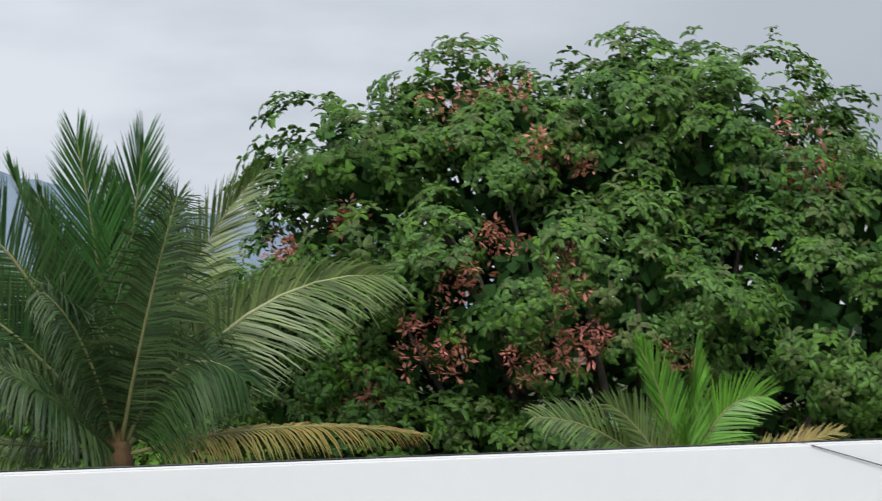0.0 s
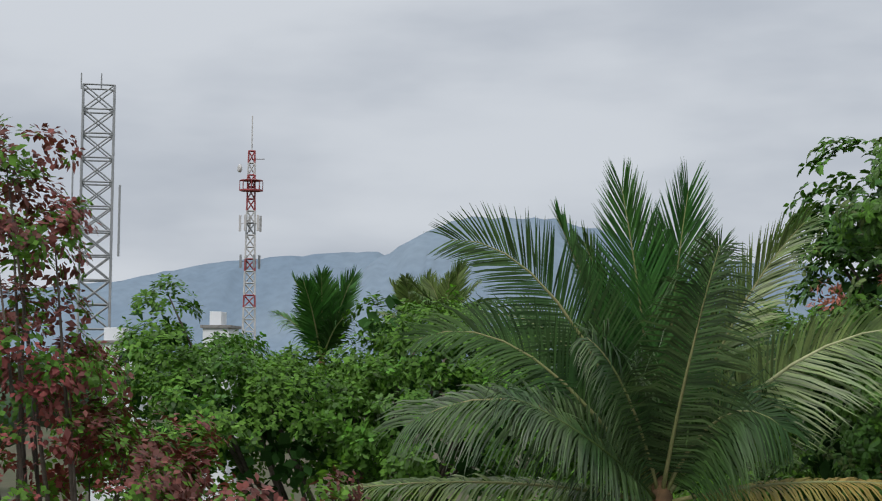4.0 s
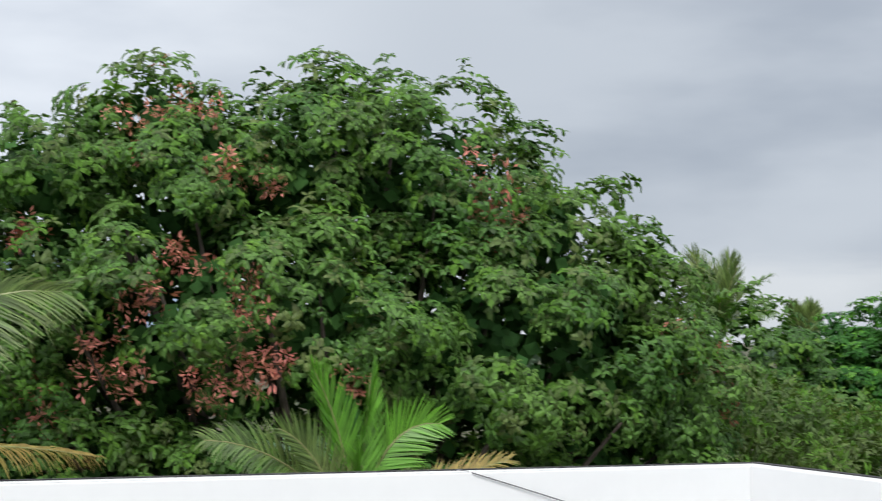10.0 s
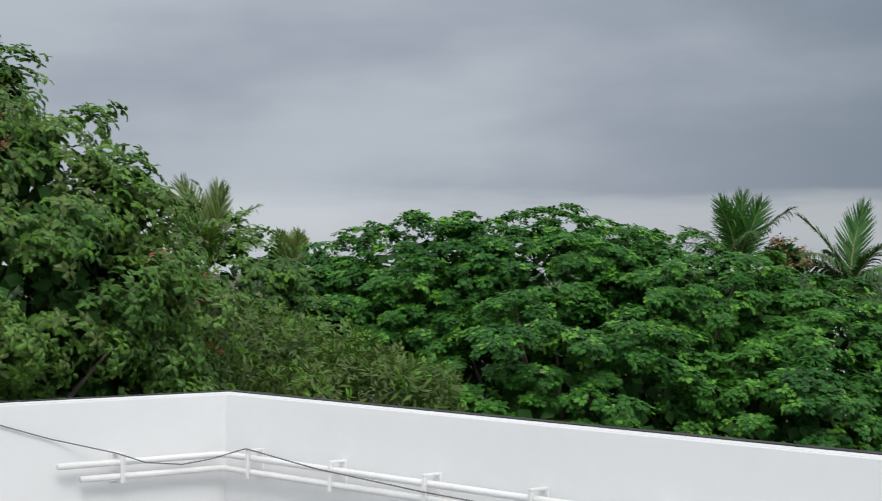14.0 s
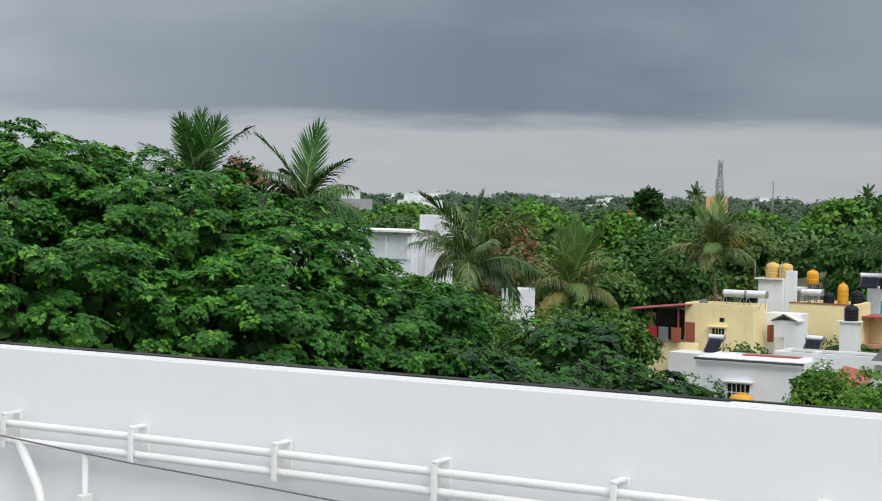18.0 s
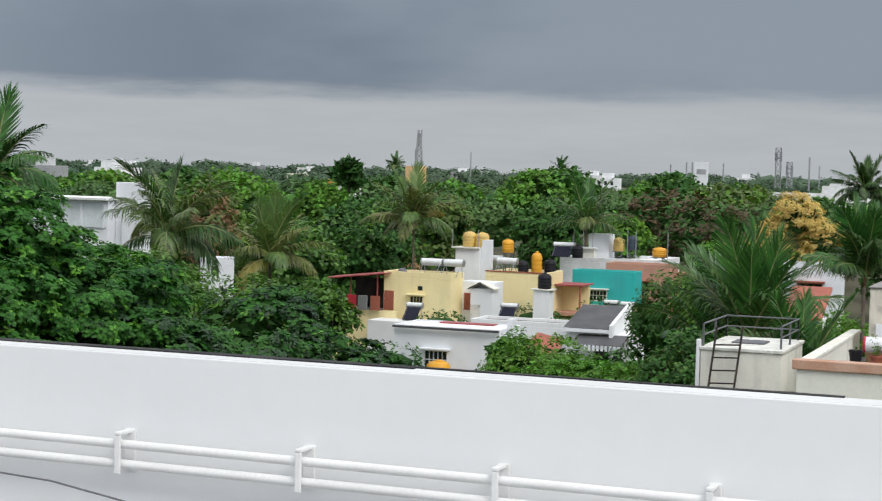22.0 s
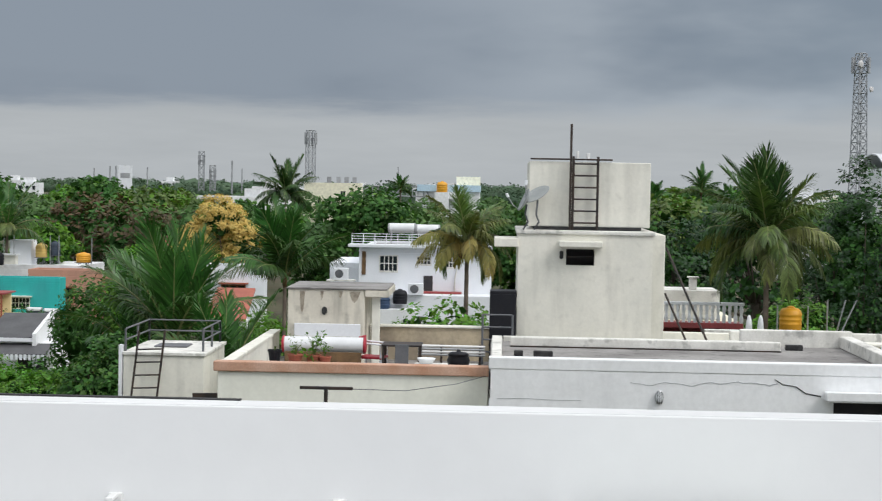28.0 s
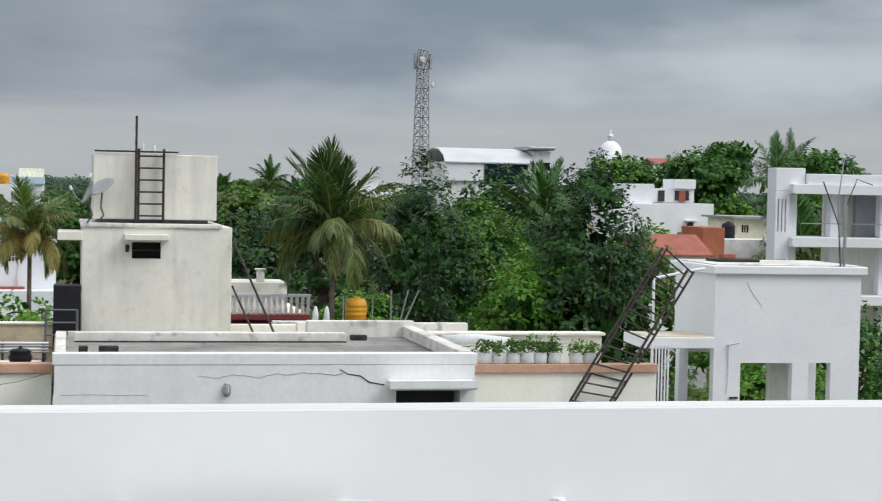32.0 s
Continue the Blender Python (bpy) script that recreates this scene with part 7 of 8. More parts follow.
bm.faces.new([bm.verts[2 * k + 1] for k in range(n)][::-1])
part("metal_roof", bm, mat("pale_roof_sheet", (0.62, 0.64, 0.67), (0.55, 0.57, 0.60), 0.3, 0.5, grain=0.04), of, "curved pale metal roof")
part("stair_block", box(0, 6, -6.3, -4.1, 0, 14.6, 0.02), NEWWHITE, of)
part("upper_room", box(0.2, 6, -6.2, -4.1, 14.602, 16.2, 0.02), FARWHITE, of)
part("upper_roof", box(-0.5, 6.5, -6.6, -3.3, 16.3, 16.75, 0.15), STEEL, of)
for z in (12.4, 14.0):
    part("strip_window", box(-0.06, -0.01, -6.1, -4.4, z, z + 0.9), PANE, of)


# ---- lattice towers ----
def lattice(name, label, at, height, w0, w1, bays, mats, r=0.06, turn=20, horizontals=True):
    """A square lattice mast: four legs, rings and crossed braces, one bay a part."""
    ob = thing(name, label, "tower", at, turn)
    def corner(k, s):
        w = (w0 + (w1 - w0) * s) / 2
        return Vector((w * (1 if k in (0, 3) else -1), w * (1 if k < 2 else -1), height * s))
    for i in range(bays):
        s0, s1 = i / bays, (i + 1) / bays
        bm = bmesh.new()
        for k in range(4):
            a, b, c, d = corner(k, s0), corner((k + 1) % 4, s0), corner(k, s1), corner((k + 1) % 4, s1)
            tube([a, c], r, bm, 5)
            tube([a, d] if i % 2 else [b, c], r * 0.6, bm, 4)
            tube([b, c] if i % 2 and horizontals else [a, d], r * 0.6, bm, 4)
            if horizontals:
                tube([c, d], r * 0.7, bm, 4)
        part("bay", bm, mats[i % len(mats)], ob)["kind"] = "stuff"
    return ob


def panel_antennas(ob, z, r, n, material, h=2.0, w=0.3):
    for k in range(n):
        a = 2 * math.pi * k / n + 0.4
        x, y = r * math.cos(a), r * math.sin(a)
        part("antenna", box(x - w / 2, x + w / 2, y - w / 2, y + w / 2, z, z + h, 0.02), material, ob)
        part("antenna_arm", tube([(x * 0.4, y * 0.4, z + h / 2), (x, y, z + h / 2)], 0.05, None, 4), material, ob)


def drum_antenna(ob, at, r, material):
    part("drum_antenna", lathe([(r, 0), (r, r * 0.5), (r * 0.7, r * 0.65)], 14), material, ob, smooth=True).matrix_basis = pose(*at, 0, -90, 20)


l1 = lattice("steel_scaffold_tower", "grey square lattice tower above the trees", (-36.4, 145.6, 0), 35, 2.6, 2.6, 17, (TOWERG,), 0.11, 14)
for y in (-1.5, 0.2):
    part("top_rod", tube([(y, 1.5, 35), (y, 1.5, 36.4)], 0.06, None, 5), TOWERG, l1)
part("cable_ladder", tube([(1.9, -1.7, 20.5), (1.9, -1.7, 26.5)], 0.10, None, 5), TOWERG, l1)
part("cable_ladder", tube([(-2.0, -1.7, 21.0), (-2.0, -1.7, 29.0)], 0.08, None, 5), TOWERG, l1)
l2 = lattice("red_white_mast", "red and white telecom mast before the hills", (-41.0, 256.9, 0), 43, 2.3, 0.9, 24, (TOWERW, TOWERW, TOWERW, TOWERW, TOWERW, TOWERW, TOWERW, TOWERW, TOWERW, TOWERW, TOWERW, TOWERR, TOWERW, TOWERW, TOWERR, TOWERW, TOWERW, TOWERG, TOWERW, TOWERR, TOWERR, TOWERR, TOWERW, TOWERR), 0.13, 10)
part("lightning_rod", tube([(0, 0, 43), (0, 0, 48.3)], 0.10, None, 5), TOWERW, l2)
part("platform", lathe([(1.75, 37.0), (1.75, 37.25), (1.2, 37.25)], 8), TOWERR, l2)
for k in range(8):
    a = math.pi * k / 4
    part("guard_post", tube([(1.7 * math.cos(a), 1.7 * math.sin(a), 37.25), (1.7 * math.cos(a), 1.7 * math.sin(a), 38.6)], 0.06, None, 4), TOWERR, l2)
part("guard_rail", lathe([(1.72, 38.55), (1.78, 38.6), (1.72, 38.65), (1.66, 38.6)], 12), TOWERR, l2)
panel_antennas(l2, 31, 1.6, 5, TOWERW, 2.4, 0.35)
panel_antennas(l2, 25.5, 1.5, 4, TOWERG, 2.0, 0.35)
drum_antenna(l2, (-1.6, -0.6, 40.3), 0.6, TOWERW)
part("side_arm", tube([(0, 0, 41.8), (1.9, -0.5, 41.8)], 0.07, None, 4), TOWERG, l2)
l3 = lattice("telecom_tower", "tall grey lattice telecom tower behind the office", (215.5, -44.0, 0), 29.0, 2.0, 0.95, 24, (TOWERG,), 0.085, 25)
panel_antennas(l3, 26.6, 1.1, 6, TOWERG, 1.9, 0.3)
drum_antenna(l3, (-1.0, 0.9, 27.6), 0.45, TOWERW)
drum_antenna(l3, (-1.0, -0.8, 24.6), 0.35, TOWERW)
l4 = lattice("roof_mast", "grey lattice mast on a cream building", (258, 27.9, 12.0), 7.7, 1.1, 1.1, 7, (TOWERG,), 0.055, 30)
panel_antennas(l4, 5.6, 0.85, 6, TOWERG, 1.8, 0.2)
for y, z in ((44.8, 16.4), (43.1, 14.3)):
    m = lattice("roof_mast", "small grey lattice mast on a far roof", (262, y, 10.4), z - 10.4, 0.8, 0.8, 6, (TOWERG,), 0.05, 15)
    panel_antennas(m, z - 12.4, 0.5, 4, TOWERG, 1.4, 0.18)
yb = house_block("peach_block", "peach-coloured block with a phone mast", 190, 74.1, 76.0, 12.2, 2.0, mat("peach_paint", (0.80, 0.52, 0.26), (0.72, 0.46, 0.24), 0.4, 0.8), (), 0.1)
m5 = lattice("roof_mast", "thin phone mast on the peach block", (191.5, 74.9, 12.2), 3.9, 0.8, 0.35, 5, (TOWERG,), 0.07, 15)
panel_antennas(m5, 2.4, 0.25, 3, TOWERG, 1.9, 0.14)
sg = thing("white_billboard_tower", "white building with a tall blank hoarding", "building", (350, 75.0, 0))
part("wall", box(0, 5, -1.6, 1.8, 0, 9.6, 0.02), NEWWHITE, sg)
part("hoarding", box(-0.3, -0.05, -1.1, 1.7, 10.0, 14.7, 0.02), NEWWHITE, sg)
part("hoarding_bar", box(-0.34, -0.301, -0.7, 1.2, 12.2, 13.2), FARGREY, sg)
# Dark plate painted for the shade of the gap below the hoarding.
part("dark_gap", box(-0.2, -0.01, -1.5, 1.6, 8.2, 9.2), DARK, sg)
for y in (2.2, 3.4):
    part("side_mast", tube([(0, y, 0), (0, y, 14.6)], 0.16, None, 5), TOWERG, sg)

# ---- trees in the middle distance ----
MID = (
    # label, x, y, top of the crown, radius across, radius up, leaf material, seed
    ("dense dark green tree beside the cistern", 47, 10.3, 7.9, 1.5, 1.7, LEAF_D, 79), ("light green feathery tree behind the cistern", 58, 11.6, 9.6, 1.6, 2.0, LEAF_C, 80), ("leafy tree beside the garden palms", 60, 13.8, 8.6, 1.7, 2.2, LEAF_D, 103),
    ("low bright green bush by the red roof", 62, 19.9, 5.6, 1.3, 1.2, LEAF_C, 81), ("low bright green bush by the white house", 60, 18.0, 5.4, 1.5, 1.2, LEAF_C, 82), ("low bright green bush by the grey roof", 60, 16.4, 5.2, 1.5, 1.2, LEAF_C, 111), ("bright green shrub before the low houses", 57, 14.9, 5.6, 1.3, 1.2, LEAF_C, 112),
    ("small leafy tree beside the terrace", 42, 1.1, 9.15, 1.1, 0.8, LEAF_C, 84), ("tall dark tree beside the coconut palm", 55, -11.4, 12.9, 1.8, 4.2, LEAF_DARK, 86), ("bright green tree behind the terrace", 47, -13.2, 10.4, 1.7, 1.9, LEAF_C, 87), ("large mid-green tree in the hollow", 62, -14.6, 11.6, 2.4, 2.8, LEAF_A, 88),
    ("tall glossy dark green tree", 46, -14.3, 12.95, 1.4, 3.6, LEAF_DARK, 89), ("green tree behind the ladder", 48, -16.6, 10.6, 1.7, 2.4, LEAF_A, 90), ("broad dark green tree on the skyline", 130, -59, 15.2, 4.0, 2.6, LEAF_D, 91), ("broad green tree beside the frame building", 105, -48, 12.4, 3.2, 2.6, LEAF_A, 92),
    ("green tree behind the white stair tower", 38, -18.2, 9.4, 1.8, 2.0, LEAF_D, 93), ("low green tree beyond the open tower", 36, -15.4, 8.8, 1.7, 1.6, LEAF_C, 113), ("dark tree between palm and office", 78, -11.6, 12.2, 2.6, 2.6, LEAF_DARK, 94), ("dark green tree behind the stair shed", 64, -6.4, 11.0, 1.8, 2.4, LEAF_DARK, 95),
    ("green tree under the office block", 110, -28, 13.2, 3.0, 2.6, LEAF_DARK, 96), ("dark green tree beside the dome", 170, -64, 16.0, 4.5, 3.0, LEAF_D, 97), ("round far tree on the skyline", 300, -118, 20.5, 4.5, 3.2, LEAF_D, 98), ("leafy tree before the small white house", 50, 27.2, 8.5, 1.5, 1.6, LEAF_A, 104),
    ("leafy tree before the louvre house", 44, 25.4, 9.4, 1.4, 1.6, LEAF_A, 101), ("dark leafy tree below the palms", 47, 23.6, 8.6, 1.5, 1.5, LEAF_A, 114), ("bushy tree under the golden tree", 100, 17.0, 7.6, 2.6, 2.2, LEAF_C, 102), ("dark tree behind the terrace wall", 66, -18.6, 11.2, 2.2, 2.6, LEAF_DARK, 106),
    ("green hedge tree behind the planters", 42, -10.9, 8.3, 1.4, 1.4, LEAF_A, 107), ("green tree beside the balcony house", 50, -8.6, 9.0, 1.1, 1.4, LEAF_C, 108), ("round dark green tree behind the tank", 160, -7.0, 13.2, 4.6, 3.0, LEAF_D, 85), ("large dome-shaped green tree", 140, 10.5, 11.6, 3.6, 2.4, LEAF_D, 83),
    ("wide brown-leaved tree among the woods", 138, 28.5, 9.9, 4.6, 2.4, LEAF_RUST, 77), ("wide brown-leaved tree behind the houses", 146, 34.0, 10.2, 4.4, 2.6, LEAF_RUST, 78), ("brown-leaved tree near the golden tree", 142, 24.4, 9.8, 3.2, 2.2, LEAF_RUST, 115),
    ("bright green broad tree behind the houses", 152, 48, 11.9, 3.4, 2.6, LEAF_C, 72), ("dark green tree behind the yellow house", 112, 46.5, 9.6, 2.6, 2.6, LEAF_D, 73), ("mixed green tree behind the palms", 92, 47.2, 11.6, 3.0, 2.8, LEAF_C, 74), ("olive green tree beside the palms", 84, 45.2, 11.2, 2.4, 2.6, LEAF_OLIVE, 75),
    ("mid-green tree over the low roofs", 88, 41.6, 8.8, 2.2, 2.2, LEAF_A, 116), ("brownish green tree by the palm", 118, 44.0, 9.8, 2.2, 2.2, LEAF_OLIVE, 117), ("dark green tree above the veranda", 104, 44.6, 8.2, 2.2, 2.2, LEAF_D, 118), ("green tree between the roofs", 132, 40.5, 9.6, 2.8, 2.4, LEAF_D, 76),
    ("low dark tree by the veranda", 84, 38.2, 6.0, 1.6, 1.8, LEAF_A, 105), ("bright green shrub tree before the white house", 66, 21.5, 5.6, 1.1, 1.3, LEAF_C, 120), ("bright green bushy tree by the dark roof", 66, 19.6, 5.4, 1.2, 1.3, LEAF_C, 121), ("round green tree before the dome", 170, -55.5, 15.3, 4.0, 2.6, LEAF_A, 123), ("leafy bush under the garden palms", 57, 7.6, 7.3, 1.3, 1.3, LEAF_C, 124), ("bright shrubs beside the red roof", 72, 9.6, 6.6, 1.4, 1.6, LEAF_C, 125), ("small round green tree", 118, 24.0, 7.4, 1.6, 1.6, LEAF_C, 119), ("green tree behind the salmon house", 126, 33.0, 8.6, 2.2, 2.0, LEAF_C, 99),
)
MID += (
    ("green tree before the orange roof", 150, 68.2, 10.4, 2.4, 2.2, LEAF_C, 136), ("leafy green tree below the orange roof", 135, 58.6, 9.2, 2.6, 2.4, LEAF_D, 137),
    ("dark lone tree above the far roofs", 165, 72.4, 12.4, 0.9, 1.0, LEAF_DARK, 130), ("small rust-brown crown between two palms", 44, 33.15, 13.0, 0.5, 0.55, LEAF_ORANGE, 131),
    ("leafy tree hiding the foot of the louvre house", 46, 28.3, 9.6, 1.2, 1.4, LEAF_A, 132), ("dark leafy bush before the louvre house", 48, 27.3, 8.8, 1.3, 1.5, LEAF_D, 133),
    ("light green tree behind the palms", 88, 51.0, 10.7, 2.2, 2.2, LEAF_C, 134), ("rust-tinged tree behind the palms", 70, 37.5, 10.6, 1.2, 1.4, LEAF_ORANGE, 135),
)
solo("orange_roof", box(-2, 2, -1.2, 1.2, 10.1, 10.55, 0.03), mat("orange_far_paint", (0.75, 0.36, 0.08), (0.66, 0.32, 0.08), 0.4, 0.8), "orange roof edge among the far trees", "roof", at=(172, 75.6, 0))
solo("orange_roof_wall", box(-1.8, 1.8, -1.0, 1.0, 0, 10.098), FARWHITE, "plain wall below the orange roof", "wall", at=(172, 75.6, 0))
WIDE = random.Random(77)
MORE = []
for k in range(52):
    az, d = radians(WIDE.uniform(55, 117)), WIDE.uniform(120, 260)
    if 66 < math.degrees(az) < 84 and d < 165:
        d += 60
    low = 2.9 if 81 < math.degrees(az) < 93 else (1.7 if math.degrees(az) < 61 else 0.0)
    MORE.append((WIDE.choice(("leafy green tree in the middle distance", "rounded green tree among the far gardens", "dense green tree between far houses")), d * math.sin(az), d * math.cos(az), 9.9 + 0.006 * d - low + WIDE.uniform(-1.6, 1.2), WIDE.uniform(2.6, 4.6), WIDE.uniform(2.0, 3.0), WIDE.choice((LEAF_C, LEAF_C, LEAF_D, LEAF_C, LEAF_D, LEAF_OLIVE)), 400 + k))
for label, x, y, top, r, rz, m, sd in MID + tuple(MORE):
    z = top - rz
    rng = random.Random(sd)
    lobes = [(0, 0, z, r * 0.75, r * 0.75, rz * 0.9)]
    for k in range(5):
        a = k * 1.2566 + rng.uniform(-0.4, 0.4)
        lobes.append((r * 0.55 * math.cos(a), r * 0.55 * math.sin(a), z - rz * rng.uniform(-0.25, 0.45), r * rng.uniform(0.4, 0.55), r * rng.uniform(0.4, 0.55), rz * rng.uniform(0.4, 0.6)))
    lobes.append((0, 0, z - rz * 0.9, r * 0.85, r * 0.85, rz * 0.7))
    far = x > 75
    dist = math.hypot(x, y)
    size = max(0.25, (0.0043 if sd < 400 else 0.0048) * dist)
    other = {LEAF_ORANGE: LEAF_OLIVE, LEAF_DARK: LEAF_D, LEAF_C: LEAF_NEW, LEAF_D: LEAF_A, LEAF_A: LEAF_C, LEAF_RUST: LEAF_D, LEAF_OLIVE: LEAF_C}[m]
    tree("broadleaf_tree", label, (x, y, 0), lobes, ((m, 0.72, "foliage"), (other, 0.28, "fresh_foliage")), BROAD_FEW if far else BROAD, size, size * (1.4 if dist < 75 else 1.65), max(0.36, r * 0.2), sd, 0.02 * z + 0.05, (0, 0, z - rz), -0.3, 14, inner=max(0.4, 0.008 * dist))
gold = tree("blossom_tree", "tree covered in golden-brown blossom", (120, 19.0, 0), ((0, 0.1, 9.2, 1.5, 1.5, 1.6), (0.2, -1.6, 7.9, 1.4, 1.3, 1.5), (0, 1.8, 7.6, 1.4, 1.2, 1.4), (0, 0.2, 6.0, 2.0, 2.2, 1.0)), ((LEAF_GOLD, 0.95, "blossom"), (LEAF_C, 0.05, "foliage")), BROAD_FEW, 0.20, 0.20, 0.42, 110, 0.2, (0, 0, 4.5), -0.4, 14, inner=0.4, gap=1.6, core_fill=5.0)

# ---- continuous woods to the skyline ----
rng = np.random.default_rng(200)


def lump(seed, bumps):
    """A knobbly canopy lump, unit size, in triangles."""
    bm = bmesh.new()
    bmesh.ops.create_icosphere(bm, subdivisions=2, radius=1.0)
    noise_at = [v.co.copy() for v in bm.verts]
    for v, c in zip(bm.verts, noise_at):
        v.co = c * (1.0 + bumps * noise.noise(c * 2.3 + Vector((seed * 7.1, 0, 0))) + bumps * 0.7 * noise.noise(c * 6.1 + Vector((seed * 3.7, 1, 0))))
    bm.verts.index_update()
    out = np.array([v.co for v in bm.verts]), np.array([[v.index for v in f.verts] for f in bm.faces])
    bm.free()
    return out


def woods(name, label, d0, d1, spread, n, top, vary, size, leaves, material, seed, az0=40, az1=124, flat=0.6, core=0.62):
    """Canopy lumps strewn over a sector of country, each set with leaf sprays."""
    rng = np.random.default_rng(seed)
    d = np.sqrt(rng.uniform(d0 * d0, d1 * d1, n))
    a = np.radians(rng.uniform(az0, az1, n))
    rad = spread * rng.uniform(0.6, 1.35, n)
    c = np.stack([d * np.sin(a), d * np.cos(a), top - flat * rad + rng.uniform(-vary, vary * 0.4, n)], 1)
    up = np.tile([0.0, 0.0, 1.0], (n, 1)) + rng.normal(size=(n, 3)) * 0.12
    v, f = scatter(lump(seed, 0.45), c * [1, 1, 1 / flat], up, rad * core, rng)
    # lumps of WOODS go in darker green, painting shade between the leaf tufts
    ob = solo(name, (v * [1, 1, flat], f), LEAF_D if material is WOODS else material, label, "woods", kind="stuff")
    u = rng.normal(size=(n, leaves, 3))
    u /= np.linalg.norm(u, axis=2)[..., None]
    u[..., 2] = np.abs(u[..., 2])
    p = (c[:, None, :] + u * rad[:, None, None] * np.array([1, 1, flat]) * rng.uniform(0.85, 1.08, (n, leaves, 1))).reshape(-1, 3)
    lv = solo(name + "_leaves", scatter(BROAD_FEW, p, (u + np.array([0, 0, 0.5])).reshape(-1, 3), size * rng.uniform(0.7, 1.3, len(p)), rng), material, label + " with loose leaf tufts", "woods", kind="stuff")
    return ob


woods("far_woods", "continuous green tree canopy beyond the houses", 140, 300, 3.2, 300, 9.8, 1.8, 0.74, 76, WOODS, 201, core=0.5)
# The next two and the north woods share the haze-tinted green.
woods("hazy_woods", "tree canopy tinted grey-green for haze, towards the skyline", 300, 900, 6.0, 420, 10.9, 1.9, 1.3, 46, WOODS_FAR, 202, core=0.7)
woods("skyline_woods", "band of haze-tinted trees along the horizon", 900, 2300, 15, 330, 12.2, 2.6, 2.9, 30, WOODS_FAR, 203, 36, 128, 0.4, 0.8)
woods("garden_undergrowth", "dark green undergrowth between the gardens", 38, 130, 2.0, 230, 3.6, 1.2, 0.32, 42, LEAF_D, 204, 20, 124)
woods("north_undergrowth", "dark green undergrowth behind the near trees", 30, 60, 2.0, 110, 6.8, 1.4, 0.32, 44, LEAF_D, 205, -24, 40)
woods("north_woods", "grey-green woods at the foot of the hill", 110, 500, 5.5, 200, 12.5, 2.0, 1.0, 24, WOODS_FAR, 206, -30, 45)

# far houses and poles among the woods
rngf = random.Random(12)
for k in range(46):
    d, a = rngf.uniform(230, 900), radians(rngf.uniform(50, 120))
    x, y, w, h = d * math.sin(a), d * math.cos(a), rngf.uniform(4, 9), rngf.uniform(9.0, 11.2) + d * 0.0006
    fh = thing("far_house", "pale flat-roofed house among the far trees", "house", (x, y, 0), group="far houses among the trees")
    part("wall", box(0, 6, -w / 2, w / 2, 0, h), rngf.choice((FARWHITE, FARWHITE, FARCREAM, FARGREY)), fh)
    part("roof_room", box(1, 4, -w / 4, w / 6, h + 0.002, h + 1.6), FARWHITE, fh)
    for j in range(3):
        part("window", box(-0.05, -0.005, -w * 0.35 + j * w * 0.28, -w * 0.35 + j * w * 0.28 + w * 0.12, h - 2.2, h - 1.0), PANE, fh)
for y, x, h in ((46, 300, 15.5), (62, 420, 15.0), (118, 300, 15.5), (150, 420, 16.5), (98, 420, 14.5), (85, 420, 15.0), (-8, 420, 15.5), (140, 200, 14.6), (30, 520, 17)):
    solo("far_pole", tube([(0, 0, 0), (0, 0, h)], 0.16, None, 5), TOWERG, "thin grey pole on the skyline", "pole", at=(x, y, 0), group="thin poles on the skyline")
cb = house_block("cream_block", "cream flat-roofed building below the roof mast", 258, 20.4, 28.8, 12.0, 4, FARCREAM, ((23.0, 10.3, 0.7, 1.0), (26.6, 9.3, 0.7, 1.0)), 0.3, shade=0)
for y in (21.2, 22.4, 23.6, 25.0):
    part("roof_clutter", box(2, 2.8, y - 3.2 - 21.4 + 0.0, y - 2.6 - 21.4, 12.0, 12.9), FARGREY, cb)
bb = house_block("blue_roofed_block", "pale building with a light blue sheet roof", 262, 2.8, 12.4, 11.0, 10, FARWHITE, ((5.0, 9.5, 0.9, 0.9), (9.5, 9.0, 1.6, 0.9)), 0.2, shade=0)
part("sheet_roof", box(-0.4, 10, -4.9, 4.6, 11.0, 12.0), mat("light_blue_sheet", (0.45, 0.62, 0.75), (0.5, 0.66, 0.78), 0.3, 0.6), bb, "light blue sheet roof")
part("cream_room", box(3, 8, -4.8, -1.2, 12.002, 13.3), FARCREAM, bb)
part("balcony", box(-1.0, -0.02, -3.0, 2.0, 9.9, 10.9), FARWHITE, bb)
water_tank((260.5, 8.4, 10.9), 0.8, 1.6, TANKY, "orange water tank on a balcony")
solo("tank_ledge", box(-1, 0.4, -1, 1, 0, 10.898), FARWHITE, "white masonry ledge under an orange tank", "wall", at=(260.6, 8.4, 0))
ar = thing("arched_shed", "open shed with grey arched roof trusses", "shed", (262, 15.5, 0))
for y in (-2.6, 2.6):
    bm = bmesh.new()
    tube([(0, y + 2.5 * math.cos(math.pi * k / 12), 10.2 + 1.5 * math.sin(math.pi * k / 12)) for k in range(13)], 0.13, bm, 5)
    tube([(0, y - 2.5, 10.2), (0, y + 2.5, 10.2)], 0.1, bm, 5)
    for k in range(1, 6):
        yy = y - 2.5 + 5 * k / 6
        tube([(0, yy, 10.2), (0, yy, 10.2 + 1.5 * math.sqrt(max(0.0, 1 - ((yy - y) / 2.5) ** 2)))], 0.06, bm, 4)
    part("truss", bm, TOWERG, ar)
for y in (-5.1, 0, 5.1):
    part("column", box(-0.15, 0.15, y - 0.15, y + 0.15, 0, 10.1), FARWHITE, ar)
part("wall", box(0.5, 1, -5, 5, 0, 9.0), FARWHITE, ar)
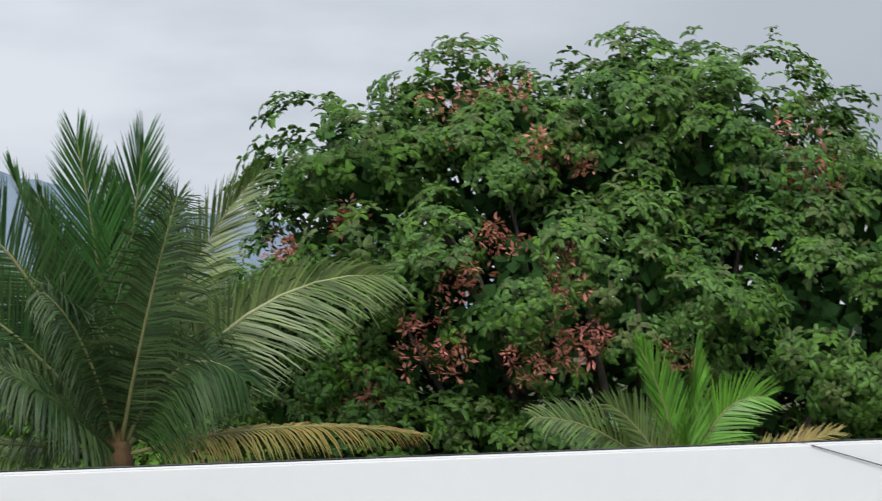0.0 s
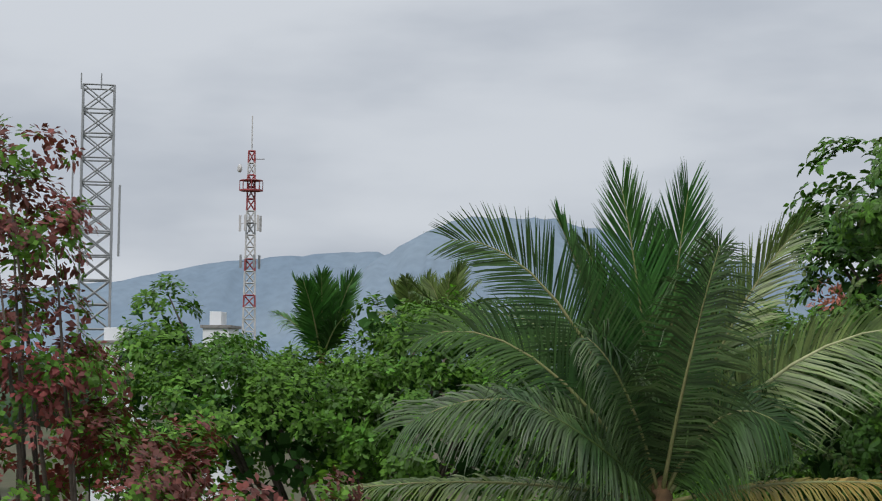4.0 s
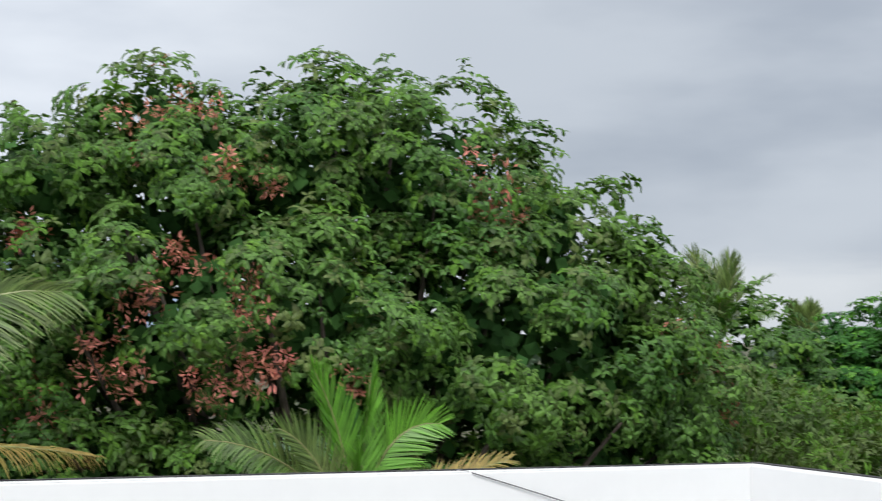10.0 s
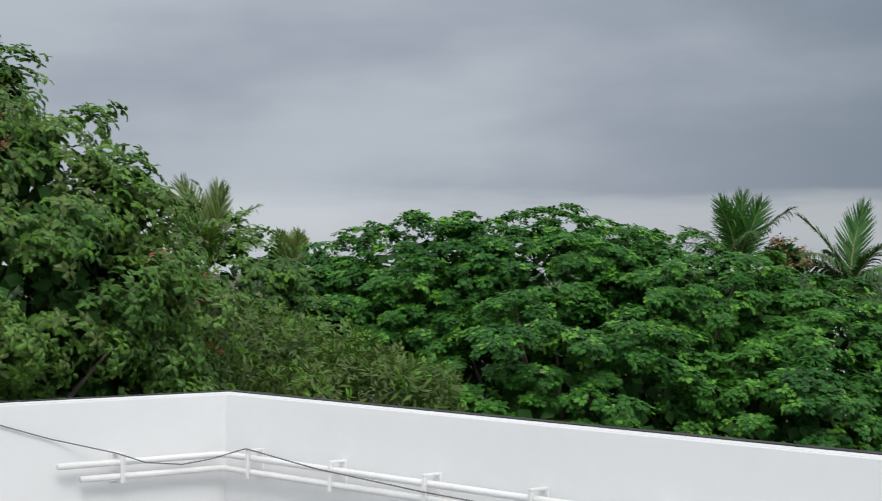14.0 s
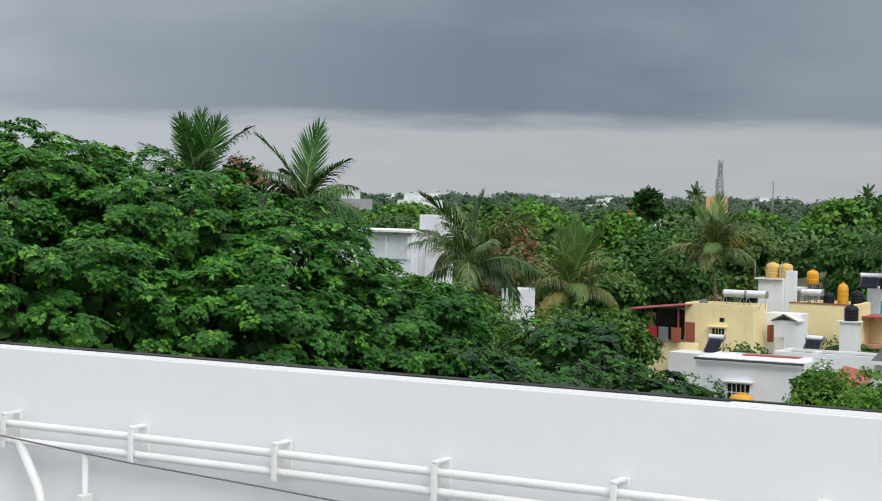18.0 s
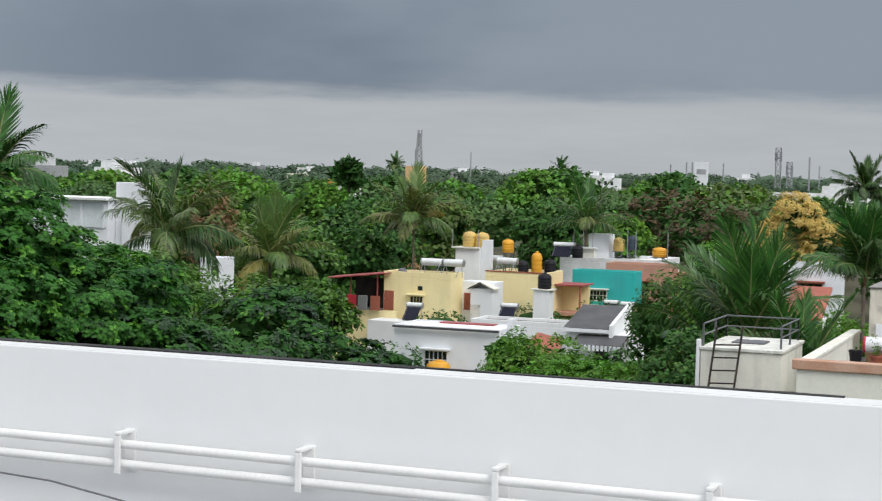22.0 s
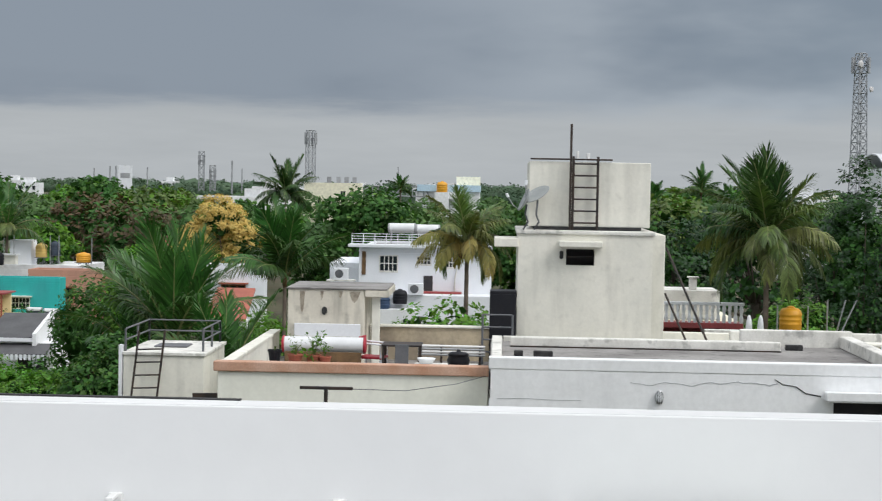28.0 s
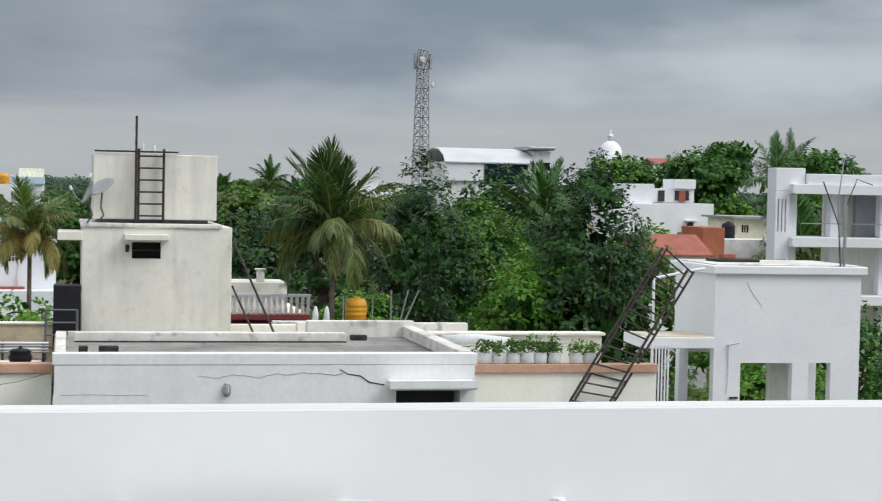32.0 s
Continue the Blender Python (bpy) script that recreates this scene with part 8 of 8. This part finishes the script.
wbk = house_block("pale_block", "pale block on the far edge of the woods", 262, 34.5, 45.5, 9.7, 8, FARWHITE, tuple((35.6 + 1.9 * k, 8.5, 0.9, 0.8) for k in range(6)), 0.2, shade=0)
part("roof_room", box(1, 4, -4.0, -1.6, 9.702, 10.9), FARWHITE, wbk)
fwh = house_block("white_house", "white two-storey house above the far trees", 212, 127.6, 131.8, 11.0, 6, FARWHITE, ((130.6, 10.0, 0.7, 0.6), (129.2, 10.0, 0.7, 0.6)), 0.2, shade=0)
part("roof_room", box(1, 4, -0.6, 1.6, 11.002, 12.0), FARWHITE, fwh)
PALM2 = "distant coconut palm on the skyline"
for at, h, ln, sd in (((300, 122, 0), 12.0, 2.4, 301), ((320, 96, 0), 12.2, 2.4, 303), ((150, -20, 0), 10.3, 2.0, 304), ((180, -16, 0), 10.7, 1.9, 305), ((190, -22, 0), 11.6, 2.6, 306), ((160, -14, 0), 10.2, 2.0, 307), ((250, 14, 0), 11.1, 2.0, 308), ((130, -36, 0), 10.8, 3.0, 309), ((150, -64, 0), 12.8, 4.0, 310), ((165, -72, 0), 13.4, 4.0, 311), ((75, -21, 0), 10.2, 2.6, 312), ((66, -29.5, 0), 9.2, 2.8, 313), ((120, 34, 0), 8.2, 3.4, 314), ((210, -30, 0), 11.8, 2.8, 315), ((140, -8, 0), 9.6, 3.2, 316)):
    coconut(PALM2, at, h, ln * 1.15, sd, 16, 0.08, 0.9, DEEP, 18, 0.10, 0.12, group="distant palms")

for x, y, w, z in ((-28.0, 118, 2.9, 13.2), (-20.0, 112, 1.7, 14.2)):
    nw = thing("garden_house", "small white house behind the garden trees", "house", (x, y, 0), group="white houses behind the gardens")
    part("wall", box(-w / 2, w / 2, 0, 4, 0, z - 0.2, 0.03), NEWWHITE, nw)
    part("roof", box(-w / 2 - 0.15, w / 2 + 0.15, -0.15, 4.1, z - 0.198, z, 0.02), DECK, nw)
    part("roof_room", box(-w * 0.35, w * 0.1, 1, 3, z + 0.002, z + 0.9, 0.02), NEWWHITE, nw)
    part("window", box(w * 0.1, w * 0.35, -0.04, -0.002, z - 1.6, z - 0.7), PANE, nw)
